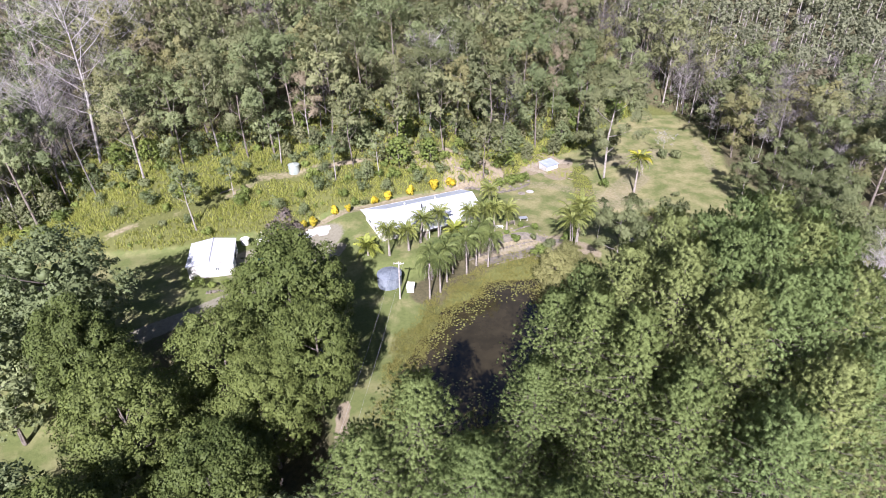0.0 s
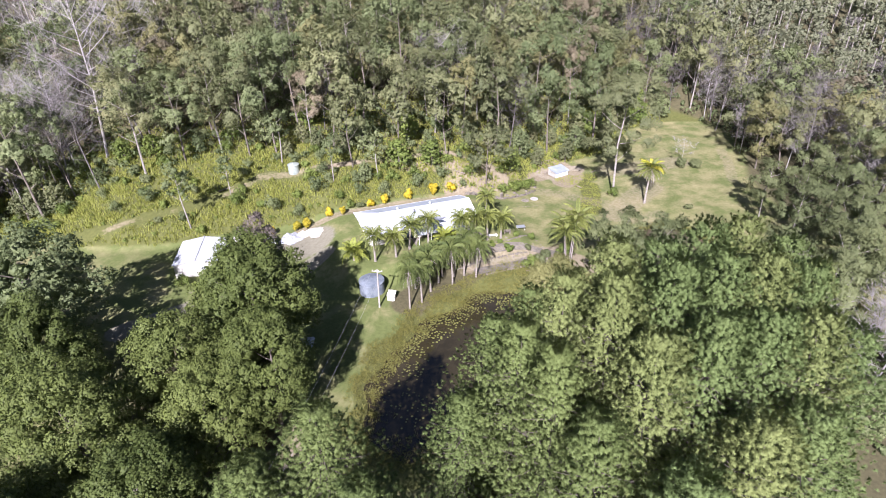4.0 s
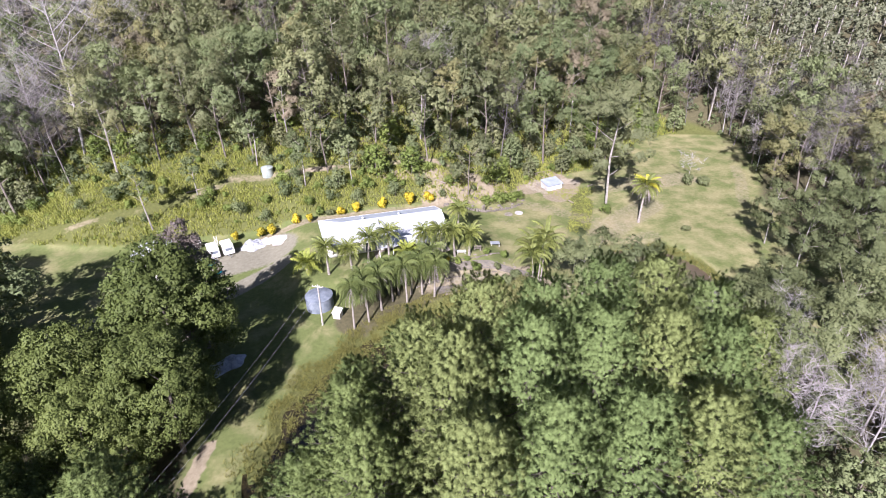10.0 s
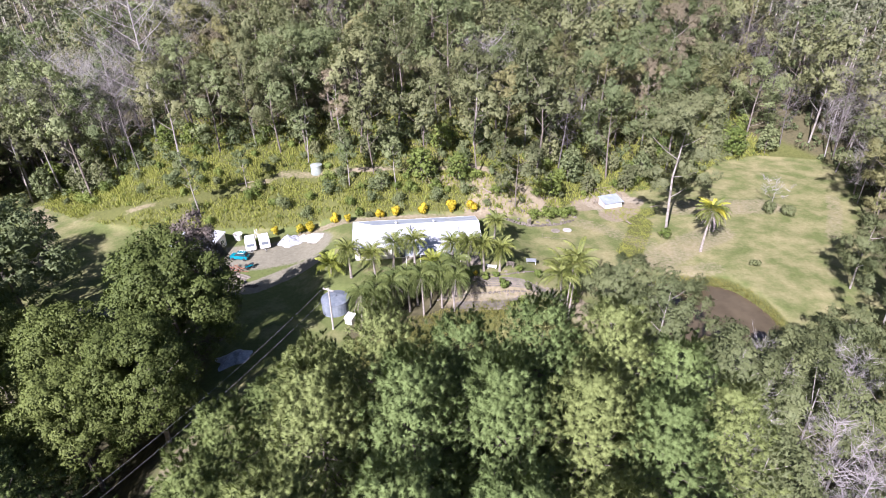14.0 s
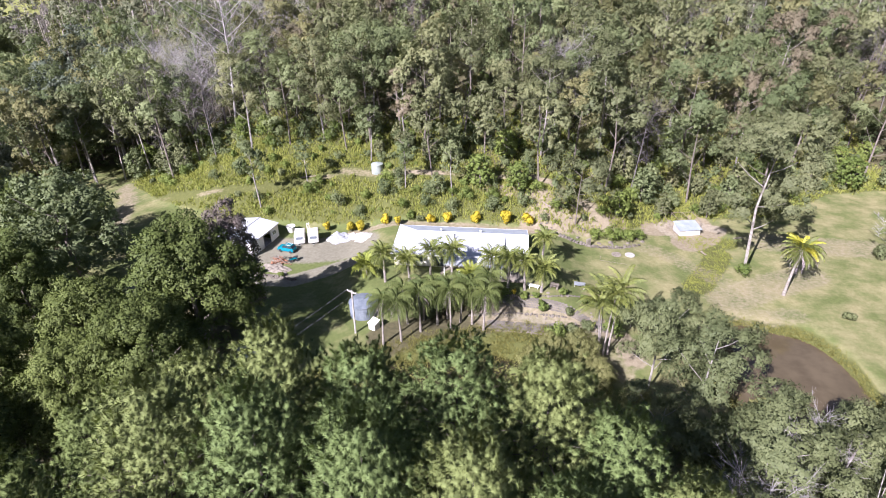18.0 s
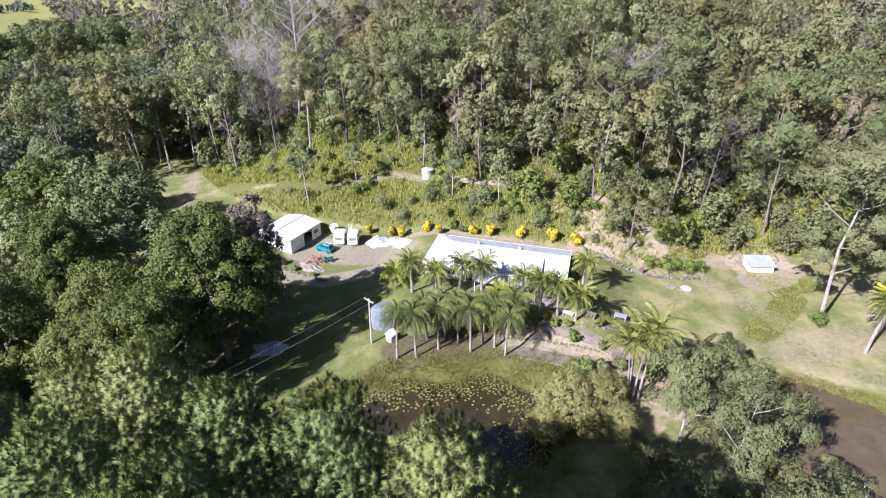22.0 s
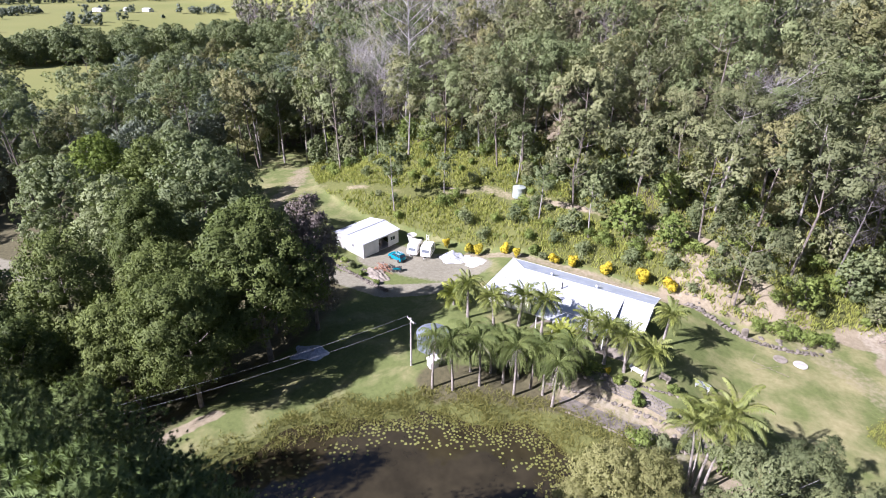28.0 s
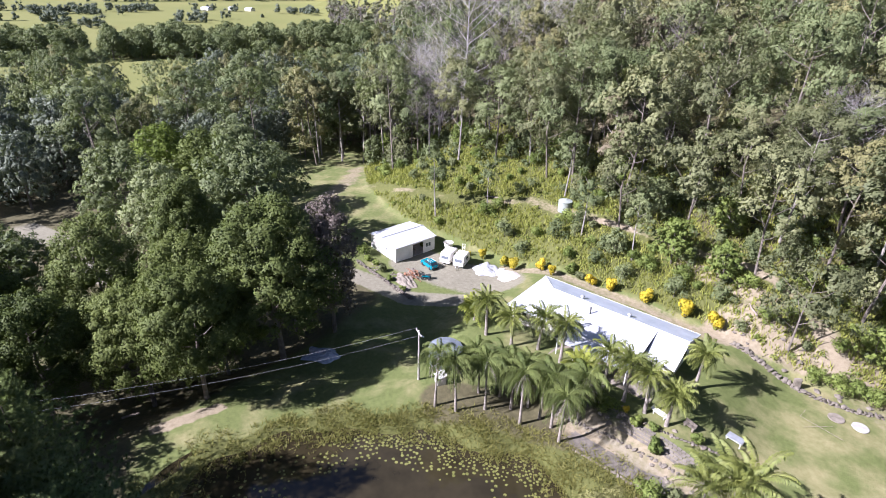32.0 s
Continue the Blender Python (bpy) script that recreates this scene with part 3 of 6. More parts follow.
def pine_tree(rng, h, w, leaf_mat, boughs=235, name="pine_tree", low=0.56):
    """A plantation pine: upswept boughs set all round with rosettes of needles."""
    root = thing(name, "", "pine tree")
    bm = tube([(0, 0, -0.4), (0, 0, h * 0.5), (0, 0, h * 0.93)], [0.36, 0.24, 0.03], 8)
    stem = list(bm.verts)
    P, A = [], []
    whorls = round(h * (0.99 - low) / 1.05)
    for i in range(boughs):
        u = ((i + rng.random()) / boughs) ** 0.9 * whorls
        f = low + (0.99 - low) * (int(u) + 0.4 * (u - int(u))) / whorls
        reach = w * min(1.0, (1.01 - f) ** 0.68 * 2.1) * rng.uniform(0.66, 1.1)
        a = i * 2.4 + rng.normal(0, 0.3)
        out = Vector((math.cos(a), math.sin(a), 0))
        across = Vector((-out.y, out.x, 0))
        lift = rng.uniform(0.12, 0.45)
        base = Vector((0, 0, f * h))
        tip = base + out * reach * 0.8 + Vector((0, 0, reach * lift * 0.6))
        if i % 2 == 0 and f < 0.86:
            old = len(bm.verts)
            tube([tuple(base), tuple(base.lerp(tip, 0.55) - Vector((0, 0, reach * lift * 0.2))), tuple(tip)], [0.06, 0.035, 0.012], 4, bm)
            graft(bm, stem, old)
        for j in range(9):
            g = rng.uniform(0.4, 1.03)
            side = rng.normal(0, 0.26 * reach * (1.15 - 0.5 * g) + 0.12)
            P.append(base + out * reach * g + across * side + Vector((0, 0, reach * lift * g * g - 0.10 * abs(side) + rng.normal(0.05, 0.26))))
            A.append((out * 0.5 + across * side * 0.4 + Vector((rng.normal(0, 0.35), rng.normal(0, 0.35), 0.95))).normalized())
    for _ in range(34):
        u = Vector((rng.normal(0, 1), rng.normal(0, 1), rng.uniform(0.2, 1.6))).normalized()
        P.append(Vector((0, 0, h * 0.955)) + u * rng.uniform(0.3, 0.9))
        A.append(u)
    part("trunk", bm, BARK_DARK, root)
    P, A = np.array(P), np.array(A)
    n, k = len(P), 44
    along = rng.random((n, k, 1))
    R = unit(np.cross(A[:, None, :], rng.normal(0, 1, (n, k, 3))))
    D = unit(R * (1.05 - 0.75 * along) + A[:, None, :] * (0.05 + 1.0 * along))
    O = P[:, None, :] + A[:, None, :] * along * rng.uniform(0.06, 0.18, (n, 1, 1))
    L = rng.uniform(0.2, 0.31, (n, k, 1)) * rng.uniform(0.75, 1.15, (n, 1, 1))
    W = unit(np.cross(D, A[:, None, :] + rng.normal(0, 0.3, (n, k, 3)))) * 0.017
    V = np.stack([O - W, O + W, O + D * L], 2).reshape(-1, 3)
    F = np.arange(len(V)).reshape(-1, 3)
    G = np.cross(V[1::3] - V[0::3], V[2::3] - V[0::3])
    axis = unit(P * [1, 1, 0])
    want = np.repeat(unit(A * 0.6 + axis * 0.35 + [0, 0, 0.1]), k, 0)
    flip = np.sum(G * want, 1) < 0
    F[flip] = F[flip][:, ::-1]
    N = unit(want * 0.65 + D.reshape(-1, 3) * 0.5)
    # coarse foliage added between and below the boughs, mainly to block the sun
    m = 4200
    f = rng.uniform(0.2, 0.92, m)
    reach = w * np.minimum(1.0, (1.01 - f) ** 0.55 * 1.8) * np.where(f < low, rng.uniform(0.2, 0.85, m), rng.uniform(0.08, 0.42, m))
    a = rng.uniform(0, 2 * math.pi, m)
    Q = np.stack([np.cos(a) * reach, np.sin(a) * reach, f * h], 1)
    inner = sprays(Q, unit(Q * [1, 1, 0] + [0, 0, 2.0]), np.where(f < low, 0.42, 0.2), rng, 0.4, 0.6, 0.1, 0.6)
    foliage("crown", join([(V, F, np.repeat(N, 3, 0)), inner]), leaf_mat, root)
    return root


def bare_tree(rng, h, bark, name="dead_tree", spread=0.34, count=10, twigs=5, girth=0.0085):
    """A leafless tree: trunk, limbs and fine branching."""
    root = thing(name, "", "dead tree")
    bm, tips = limbs(rng, h, girth * h, spread * h, 0.3, count)
    part("trunk", bm, bark, root)
    twig_V = []
    for q in tips:
        for _ in range(twigs):
            d = Vector((rng.normal(0, 1), rng.normal(0, 1), rng.uniform(0.2, 1.6))).normalized() * h * rng.uniform(0.08, 0.2)
            o = q * rng.uniform(0.8, 1.0)
            for _ in range(11):
                a = o + d * rng.uniform(0.1, 1.0)
                e = a + (d.normalized() + Vector((rng.normal(0, 0.8), rng.normal(0, 0.8), rng.normal(0.2, 0.5)))) * h * 0.05
                side = Vector((rng.normal(0, 1), rng.normal(0, 1), rng.normal(0, 1))).normalized() * 0.018
                twig_V += [tuple(a - side), tuple(a + side), tuple(e)]
            side = d.orthogonal().normalized() * 0.03
            twig_V += [tuple(o - side), tuple(o + side), tuple(o + d)]
    twig_me = mesh_np("twig_mass", twig_V, np.arange(len(twig_V)).reshape(-1, 3), bark)
    child("twig_mass", twig_me, root, kind="stuff")
    return root


def stand(root, x, y, label, turn=0.0, scale=1.0, group="", sink=0.1, tall=1.0):
    """Copies a pattern tree to its place on the ground."""
    ob = copy_thing(root, Matrix.Translation((x, y, ground_z(x, y) - sink)) @ Matrix.Rotation(radians(turn), 4, "Z") @ Matrix.Diagonal((scale, scale, scale * tall, 1)))
    return tagged(ob, label, "", group)


def clear(root):
    for o in (*root.children_recursive, root):
        bpy.data.objects.remove(o)


rng = np.random.default_rng(7)
# the pines between the camera and the first pond
pines = [pine_tree(np.random.default_rng(20 + i), 36, w, m) for i, (w, m) in enumerate(((5.6, LEAF_PINE), (5.9, LEAF_PINE), (5.3, LEAF_PINE_OLIVE)))]
edge = [pine_tree(np.random.default_rng(26 + i), 36, 5.3, m, 320, low=0.22) for i, m in enumerate((LEAF_PINE, LEAF_PINE_OLIVE))]
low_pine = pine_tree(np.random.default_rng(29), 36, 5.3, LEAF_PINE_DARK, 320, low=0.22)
PINE_SPOTS = [(1.4, -49.5, 0.91), (6.5, -47.2, 0.96), (11, -47.2, 1.02), (15.6, -47.6, 1.0), (20.4, -47.6, 1.02), (25, -47.2, 1.0), (28.2, -49.6, 0.97),
              (1.6, -54.6, 0.95), (7.6, -52.4, 1.04), (12.4, -52.8, 1.05), (17, -53, 1.04), (21.6, -53.2, 1.02), (25.6, -54, 0.98),
              (1.2, -60.5, 0.94), (6.6, -58.4, 1.03), (11.5, -58.6, 1.03), (16.5, -58.6, 1.0), (21.4, -58.8, 0.97), (26, -59, 0.9), (4, -66, 0.93), (9.8, -65, 0.96), (15, -64.5, 0.92),
              (6.8, -41.6, 0.815), (11.2, -42.2, 0.79), (15.3, -42, 0.80), (18.8, -42.3, 0.79), (22.8, -43, 0.80), (2.4, -42.8, 0.78), (-2.6, -47.4, 0.69), (31.6, -50.6, 0.9)]
# western and front pines get darker needles in place of deeper self-shading
for i, (x, y, s) in enumerate(PINE_SPOTS):
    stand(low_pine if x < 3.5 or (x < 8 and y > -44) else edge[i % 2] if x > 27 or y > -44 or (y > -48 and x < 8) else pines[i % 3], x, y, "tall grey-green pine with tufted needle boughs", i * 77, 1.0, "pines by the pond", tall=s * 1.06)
for i, (x, y, top) in enumerate([(-15.4, -48, 28), (-21, -50, 26.5), (-13.5, -55, 27), (-9, -61, 26)]):
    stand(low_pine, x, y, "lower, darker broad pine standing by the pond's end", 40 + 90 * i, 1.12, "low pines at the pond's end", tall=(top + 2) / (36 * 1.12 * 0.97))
for p in pines + edge + [low_pine]:
    clear(p)

# the dense broadleaf trees over the drive
domes = [dome_tree(np.random.default_rng(40 + i), 20, w, LEAF_LAUREL, BARK, 38000, 0.165, low=0.18) for i, w in enumerate((7.2, 6.5, 7.6))]
domes += [dome_tree(np.random.default_rng(44 + i), 20, w, m, BARK, 14000, 0.25) for i, (w, m) in enumerate(((8.4, LEAF_LAUREL), (7.8, LEAF_GUM_GREEN), (8.8, LEAF_GUM_GREEN)))]
# (-25, -14) is added and (-19.6, -20) made taller to deepen the shade
# (-28, -46) is an added tree out of view, there for its shadow
DOME_SPOTS = [(-25, -14, 13, 0.6), (-19.6, -8.0, 22.6, 1.25), (-31, -15, 17, 0.95), (-19.6, -20, 18.5, 0.86), (-25.5, -1.5, 15, 0.7), (-42, -22, 18, 1.0), (-27, -24, 15, 0.85), (-48.5, -6, 18, 0.95), (-52.5, 9, 21.5, 1.15),
              (-69, 10, 19, 1.05), (-60, -4, 17, 1.0), (-80, -4, 17, 1.0), (-34, -34, 15, 0.9), (-48, -36, 16, 1.0), (-56, -30, 15, 1.0),
              (-64, -34, 15, 1.0), (-38, -48, 14, 0.9), (-28, -46, 14, 0.85), (-31, -40, 11, 0.6), (-82, 24, 17, 1.0), (-66, 24, 14, 0.8), (-54, -50, 15, 1.0)]
for i, (x, y, top, s) in enumerate(DOME_SPOTS):
    stand(domes[i % 3 + (0 if x > -50 and y > -40 else 3)], x, y, "dense dark green broadleaf tree with a rounded crown", i * 53, s, "broadleaf trees over the drive", tall=(top - ground_z(x, y)) / (20 * s))
for p in domes:
    clear(p)
spring = dome_tree(np.random.default_rng(48), 20, 8.0, LEAF_SPRING, BARK, 16000, 0.24)
stand(spring, -88, 10, "fresh lime-green broadleaf tree among darker ones", 30, 1.0, "broadleaf trees over the drive", tall=(17 - ground_z(-88, 10)) / 20)
clear(spring)
brown = dome_tree(np.random.default_rng(51), 16, 3.6, LEAF_BROWN, BARK, 16000, 0.15, "bottlebrush_tree", 0.1)
stand(brown, -18.2, 0.6, "narrow brownish tree behind the rounded tree", 0, 1.15, tall=1.25)
clear(brown)

# trees round the second pond and the near right
greys = [gum_tree(np.random.default_rng(60 + i), 17, 4.4, LEAF_GREY, BARK_PALE, 17000, 0.16, "paperbark_tree", 0.24, 0.5) for i in range(2)]
GREY_SPOTS = [(43, -8, 0.86), (46.6, -14.5, 0.98), (52, -24, 0.8), (50, -6, 0.7), (47, 2.5, 0.5), (57, -26, 0.9), (48, -30, 1.05), (62, -36, 1.0), (55, -33, 0.95), (60, -20, 0.6), (86, -10, 0.9), (84, -22, 1.0), (72, -30, 1.0),
              (90, 2, 0.8), (98, -8, 0.9), (104, 4, 0.9), (45, -40, 0.9), (61, -25, 0.7), (66, -21, 0.6), (72, -18, 0.72), (57, -14, 0.45), (67, -24, 0.8), (78, -28, 0.9), (92, -16, 0.95), (40, -22, 0.7)]
for i, (x, y, s) in enumerate(GREY_SPOTS):
    stand(greys[i % 2], x, y, "grey-green open paperbark with pale stems by the water", i * 95, s, "trees round the farther pond")
for p in greys:
    clear(p)
scrub = [dome_tree(np.random.default_rng(64 + i), 9, w, m, BARK, 4200, 0.19, "scrub_tree", 0.08) for i, (w, m) in enumerate(((3.4, LEAF_GREY), (3.8, LEAF_GUM_GREEN), (3.0, LEAF_WILLOW)))]
for i, (x, y, s) in enumerate([(44, -20, 0.8), (49, -20, 0.85), (54, -16, 0.8), (56, -30, 1.0), (51, -36, 1.1), (60, -30, 0.9), (65, -33, 1.0), (43, -30, 1.0), (41, -36, 0.9), (58, -42, 1.1), (66, -48, 1.0), (70, -38, 1.0), (48, -44, 1.0),
                               (55, -50, 1.0), (76, -34, 0.9), (82, -30, 0.9), (88, -28, 1.0), (40, -14, 0.7), (63, -22, 0.7), (74, -22, 0.7), (81, -14, 0.7), (94, -4, 0.8), (100, -14, 0.9), (38, -27, 0.8), (72, -46, 1.0), (80, -42, 1.0), (90, -38, 1.0), (96, -26, 1.0)]):
    stand(scrub[i % 3], x, y, "dense olive scrub tree beside the farther pond", i * 61, s, "scrub trees east of the pines")
for p in scrub:
    clear(p)
bare = [bare_tree(np.random.default_rng(70 + i), 15, BARK_GREY, "bare_tree", 0.24, 16, 12) for i in range(2)]
for i, (x, y, s) in enumerate([(53, -43, 1.0), (57, -37, 1.0), (45, -35, 1.0), (61, -46, 1.1), (66, -42, 1.05), (64, -28, 0.85), (74, -44, 1.1), (80, -36, 1.0), (54, -27, 0.85), (118, 20, 1.0), (126, 34, 1.1),
                               (122, 8, 1.0), (132, 50, 1.1), (136, 22, 1.0), (128, 62, 1.1), (112, -6, 1.0), (124, -14, 1.0), (140, 6, 1.0), (116, 34, 0.9), (130, 14, 1.0), (146, 36, 1.1), (150, 16, 1.1)]):
    stand(bare[i % 2], x, y, "leafless grey tree with fine purple-grey branches", i * 67, s, "bare trees east of the pines")
for p in bare:
    clear(p)

# forest on the hillside
KINDS = ((4.6, BARK_PALE, LEAF_GUM, 0.34), (5.2, BARK, LEAF_GUM_GREEN, 0.22), (4.2, BARK, LEAF_GUM_OLIVE, 0.2), (4.8, BARK, LEAF_GUM_GREEN, 0.28), (5.6, BARK, LEAF_GUM, 0.24), (3.8, BARK_PALE, LEAF_GUM_BROWN, 0.38))
forest = [gum_tree(np.random.default_rng(80 + i), 24, w, m, b, n, size, "forest_gum", f) for n, size in ((13500, 0.18), (7200, 0.245)) for i, (w, b, m, f) in enumerate(KINDS)]


def scatter(n, x0, x1, y0, y1, gap, seed, keep):
    """Places at least gap apart, thinned by keep(x, y)."""
    r, out, cells = np.random.default_rng(seed), [], {}
    for _ in range(n):
        x, y = r.uniform(x0, x1), r.uniform(y0, y1)
        if r.random() > keep(x, y):
            continue
        c = (int(x // gap), int(y // gap))
        near = [q for i in (-1, 0, 1) for j in (-1, 0, 1) for q in cells.get((c[0] + i, c[1] + j), ())]
        if all((q[0] - x) ** 2 + (q[1] - y) ** 2 > gap * gap for q in near):
            cells.setdefault(c, []).append((x, y))
            out.append((x, y))
    return out


def forest_keep(x, y):
    d = float(y - foot(x))
    if d < 0 and x < 110 or -73 > x and y < 66 or band(np.array(x), np.array(y), HILL_TRACK, 2.5) > 0.3:
        return 0
    return float(woods(x, y))


bare = [bare_tree(np.random.default_rng(76 + i), 22, BARK_TWIG, "bare_gum", 0.2, 14, 9) for i in range(2)]
spots = [(p, i) for i, p in enumerate(scatter(9000, -105, 135, -40, 112, 6.1, 3, forest_keep))]
for (x, y), i in spots:
    r = np.random.default_rng(i)
    s = r.uniform(0.68, 1.16)
    if math.hypot(x + 50.7, y - 71.7) < 5.5 or math.hypot(x + 48, y - 67) < 5:
        continue
    if x > 4 and float(woods(x, y)) < 0.9 and x < 110 and r.random() < 0.6:
        continue
    if (x < -42 and 60 < y < 94 and float(foot(x)) < 70 and i % 2) or (x < -40 and y > 64 and i % 5 < 2) or (x > 112 and i % 4 == 0) or i % 17 == 0:
        stand(bare[i % 2], x, y, "leafless grey gum with fine branches in the forest", r.uniform(0, 360), s, "bare gums in the forest")
        continue
    if x < -58 and i % 3:
        stand(forest[(7, 9, 10)[i % 3]], x, y, "tall dark eucalypt with a pale trunk", r.uniform(0, 360), s * 1.1, "forest on the hillside", tall=r.uniform(0.95, 1.2))
        continue
    deep = 6 if y - foot(x) > 34 or x > 118 else 0
    stand(forest[deep + ((i * 7 + i // 3) % 6 if i % 4 else i % 5)], x, y, "tall eucalypt with an open olive-green crown", r.uniform(0, 360), s, "forest on the hillside", tall=r.uniform(0.85, 1.15))


def valley_keep(x, y):
    """The valley wood beyond the drive, up to the small green field."""
    w = (x - 40) * 0.629 + (y + 44) * 0.777
    d = math.hypot(x - 39, y + 46)
    way = math.degrees(math.atan2(y + 46, 39 - x))
    if w > 45 or d < 165 or d > (218 if 20.5 < way < 26 else 300) or way < 2 or (x > -112 and y < -4):
        return 0
    return 1.0


valley = [dome_tree(np.random.default_rng(490 + i), 20, w, m, BARK, 9000, 0.30, "valley_tree", 0.08) for i, (w, m) in enumerate(((7.4, LEAF_HAZED), (6.6, LEAF_GUM_GREEN), (8.0, LEAF_HAZED)))]
for i, (x, y) in enumerate(scatter(6000, -300, -90, -40, 190, 9.2, 50, valley_keep)):
    r = np.random.default_rng(5200 + i)
    if i % 5 < 2:
        stand(forest[(7, 8, 9)[i % 3]], x, y, "tall grey-green gum in the valley wood", r.uniform(0, 360), r.uniform(0.95, 1.25), "valley trees beyond the drive")
    else:
        stand(valley[i % 3], x, y, "rounded grey-green tree in the valley wood", r.uniform(0, 360), r.uniform(0.75, 1.1), "valley trees beyond the drive", 1.5, tall=r.uniform(0.95, 1.25))
for i, (x, y) in enumerate(scatter(6000, -520, -330, -60, 330, 9.5, 51, lambda x, y: 1.0 if -4 < -x - 0.408 * (y - 96) - 425.6 + 0.816 * (y - 96) < 62 and abs(math.degrees(math.atan2(y + 46, 39 - x)) - 19.4) > 0.9 else 0.0)):
    r = np.random.default_rng(5600 + i)
    stand(valley[i % 4 and 0 or 1], x, y, "large dark rounded tree in the belt between the fields", r.uniform(0, 360), r.uniform(0.95, 1.35), "tree belt across the valley", 3.0)
for p in forest + bare + valley:
    clear(p)
mid = [dome_tree(np.random.default_rng(95 + i), 8, w, m, BARK, 2000, 0.24, "understorey_tree", 0.05) for i, (w, m) in enumerate(((2.6, LEAF_GUM_GREEN), (3.0, LEAF_SHRUB), (2.4, LEAF_GUM)))]


def mid_keep(x, y):
    d = float(y - foot(x)) - float(np.interp(x, [-120, -80, -60, -40, -14, -2, 6, 40, 60, 90, 125], [1, 4, 14, 22, 23, 17, 11, 9, 6, 5, 4]))
    if band(np.array(x), np.array(y), HILL_TRACK, 2.5) > 0.3 or x < -70 and y < 66:
        return 0
    if x < -12:
        return 0.25 if 1 < d < 8 else 0
    return 0.22 if -4 < d < 7 else 0.06 if 7 <= d < 30 else 0


for i, (x, y) in enumerate(scatter(4000, -92, 118, 40, 95, 4.6, 23, mid_keep)[:105]):
    r = np.random.default_rng(7000 + i)
    stand(mid[i % 3], x, y, "dense green understorey tree at the forest edge", r.uniform(0, 360), r.uniform(0.6, 1.15), "understorey at the forest edge")
for p in mid:
    clear(p)


def far_woods():
    """The deep forest past the first rows, one sheet of crowns and stems."""
    pieces, grey, stems = [], [], []
    r = np.random.default_rng(9)
    def keep(x, y):
        w = (x - 40) * 0.629 + (y + 44) * 0.777
        if x < -95 and w < 45:
            return 0.0
        return 1.0 if (y > 108 or x > 130 or x < -104) else 0.0
    far = [q for q in scatter(24000, -520, 330, -130, 330, 6.4, 4, keep) if q[1] > -60 + abs(q[0] - 20) * 0.19]
    far += [q for q in scatter(5000, -760, -230, 325, 620, 11, 6, lambda x, y: 1.0 if (x - 40) * 0.629 + (y + 44) * 0.777 > 5 else 0.0)]
    for x, y in far:
        z, h, w = ground_z(x, y), r.uniform(16, 26), r.uniform(3.0, 5.0)
        lobes = [(x + r.normal(0, 0.42 * w), y + r.normal(0, 0.42 * w), z + h * r.uniform(0.42, 0.95), w * r.uniform(0.30, 0.58)) for _ in range(11)]
        dist = math.hypot(x - 15, y + 65)
        if y > 195 and x > -150 and r.random() < 0.5:
            continue
        n, size = np.interp(dist, [150, 230, 480], [820, 480, 240]), np.interp(dist, [150, 230, 480], [0.33, 0.48, 0.85])
        if y > 190 and x > -150:
            n = 40
        if y > 325 and x < -230:
            n, size = 90, 1.7
        if (112 < x < 235 and -20 < y < 80 and r.random() < 0.3) or (x < -60 and y > 100 and r.random() < 0.4):
            P, D = shell(lobes, int(n * 0.8), r, 0.6, 0.3)
            grey.append(sprays(P, D, size * 1.8, r, 0.07, 0.8, 0.0, 0.6))
        else:
            P, D = clumps(lobes, int(n), r, 5, 0.35, 0.35, 0.35)
            D = unit(D + unit(P - [x, y, z + 0.5 * h]) * 0.4)
            pieces.append(sprays(P, D, size, r, 0.6, 0.45, 0.2, 0.7))
            if dist > 230:
                pieces.append(lumps(lobes[::2], r, 0.42))
        t = 0.16
        ring = np.array([[x - t, y - t, z], [x + t, y - t, z], [x + t, y + t, z], [x - t, y + t, z]])
        top = ring * 1.0
        top[:, 2] += h * 0.85
        stems.append((np.concatenate([ring, top]), np.array([[0, 1, 5, 4], [1, 2, 6, 5], [2, 3, 7, 6], [3, 0, 4, 7]])))
    root = thing("far_woods", "deep olive-green eucalypt forest covering the hill", "forest", kind="stuff")
    V, F, N = join(pieces)
    child("crowns", mesh_np("crowns", V, F, LEAF_WOOD, N), root, kind="stuff")
    V, F, N = join(grey)
    child("bare_branches", mesh_np("bare_branches", V, F, BARK_TWIG, N), root, kind="stuff")
    child("stems", mesh_np("stems", *join(stems), BARK_PALE), root, kind="stuff")


far_woods()


# ---- the house ----
def sheet_roof(parent, corners, label="", ribs=True, material=None):
    """A roof plane: one thin sheet, with raised ribs down the slope as one part."""
    material = material or ROOF_WHITE
    part("roof_sheet", slab(corners, 0.05), material, parent, label)
    if not ribs:
        return
    a, b, c, d = [Vector(v) for v in corners]          # a-b along the eave, d-c along the ridge
    n = max(3, int((b - a).length / 0.76))
    bm = bmesh.new()
    for i in range(1, n):
        f = i / n
        p, q = a.lerp(b, f), d.lerp(c, f)
        tube([tuple(p + Vector((0, 0, 0.012))), tuple(q + Vector((0, 0, 0.012)))], [0.02, 0.02], 4, bm)
    part("roof_rib", bm, material, parent)["kind"] = "stuff"


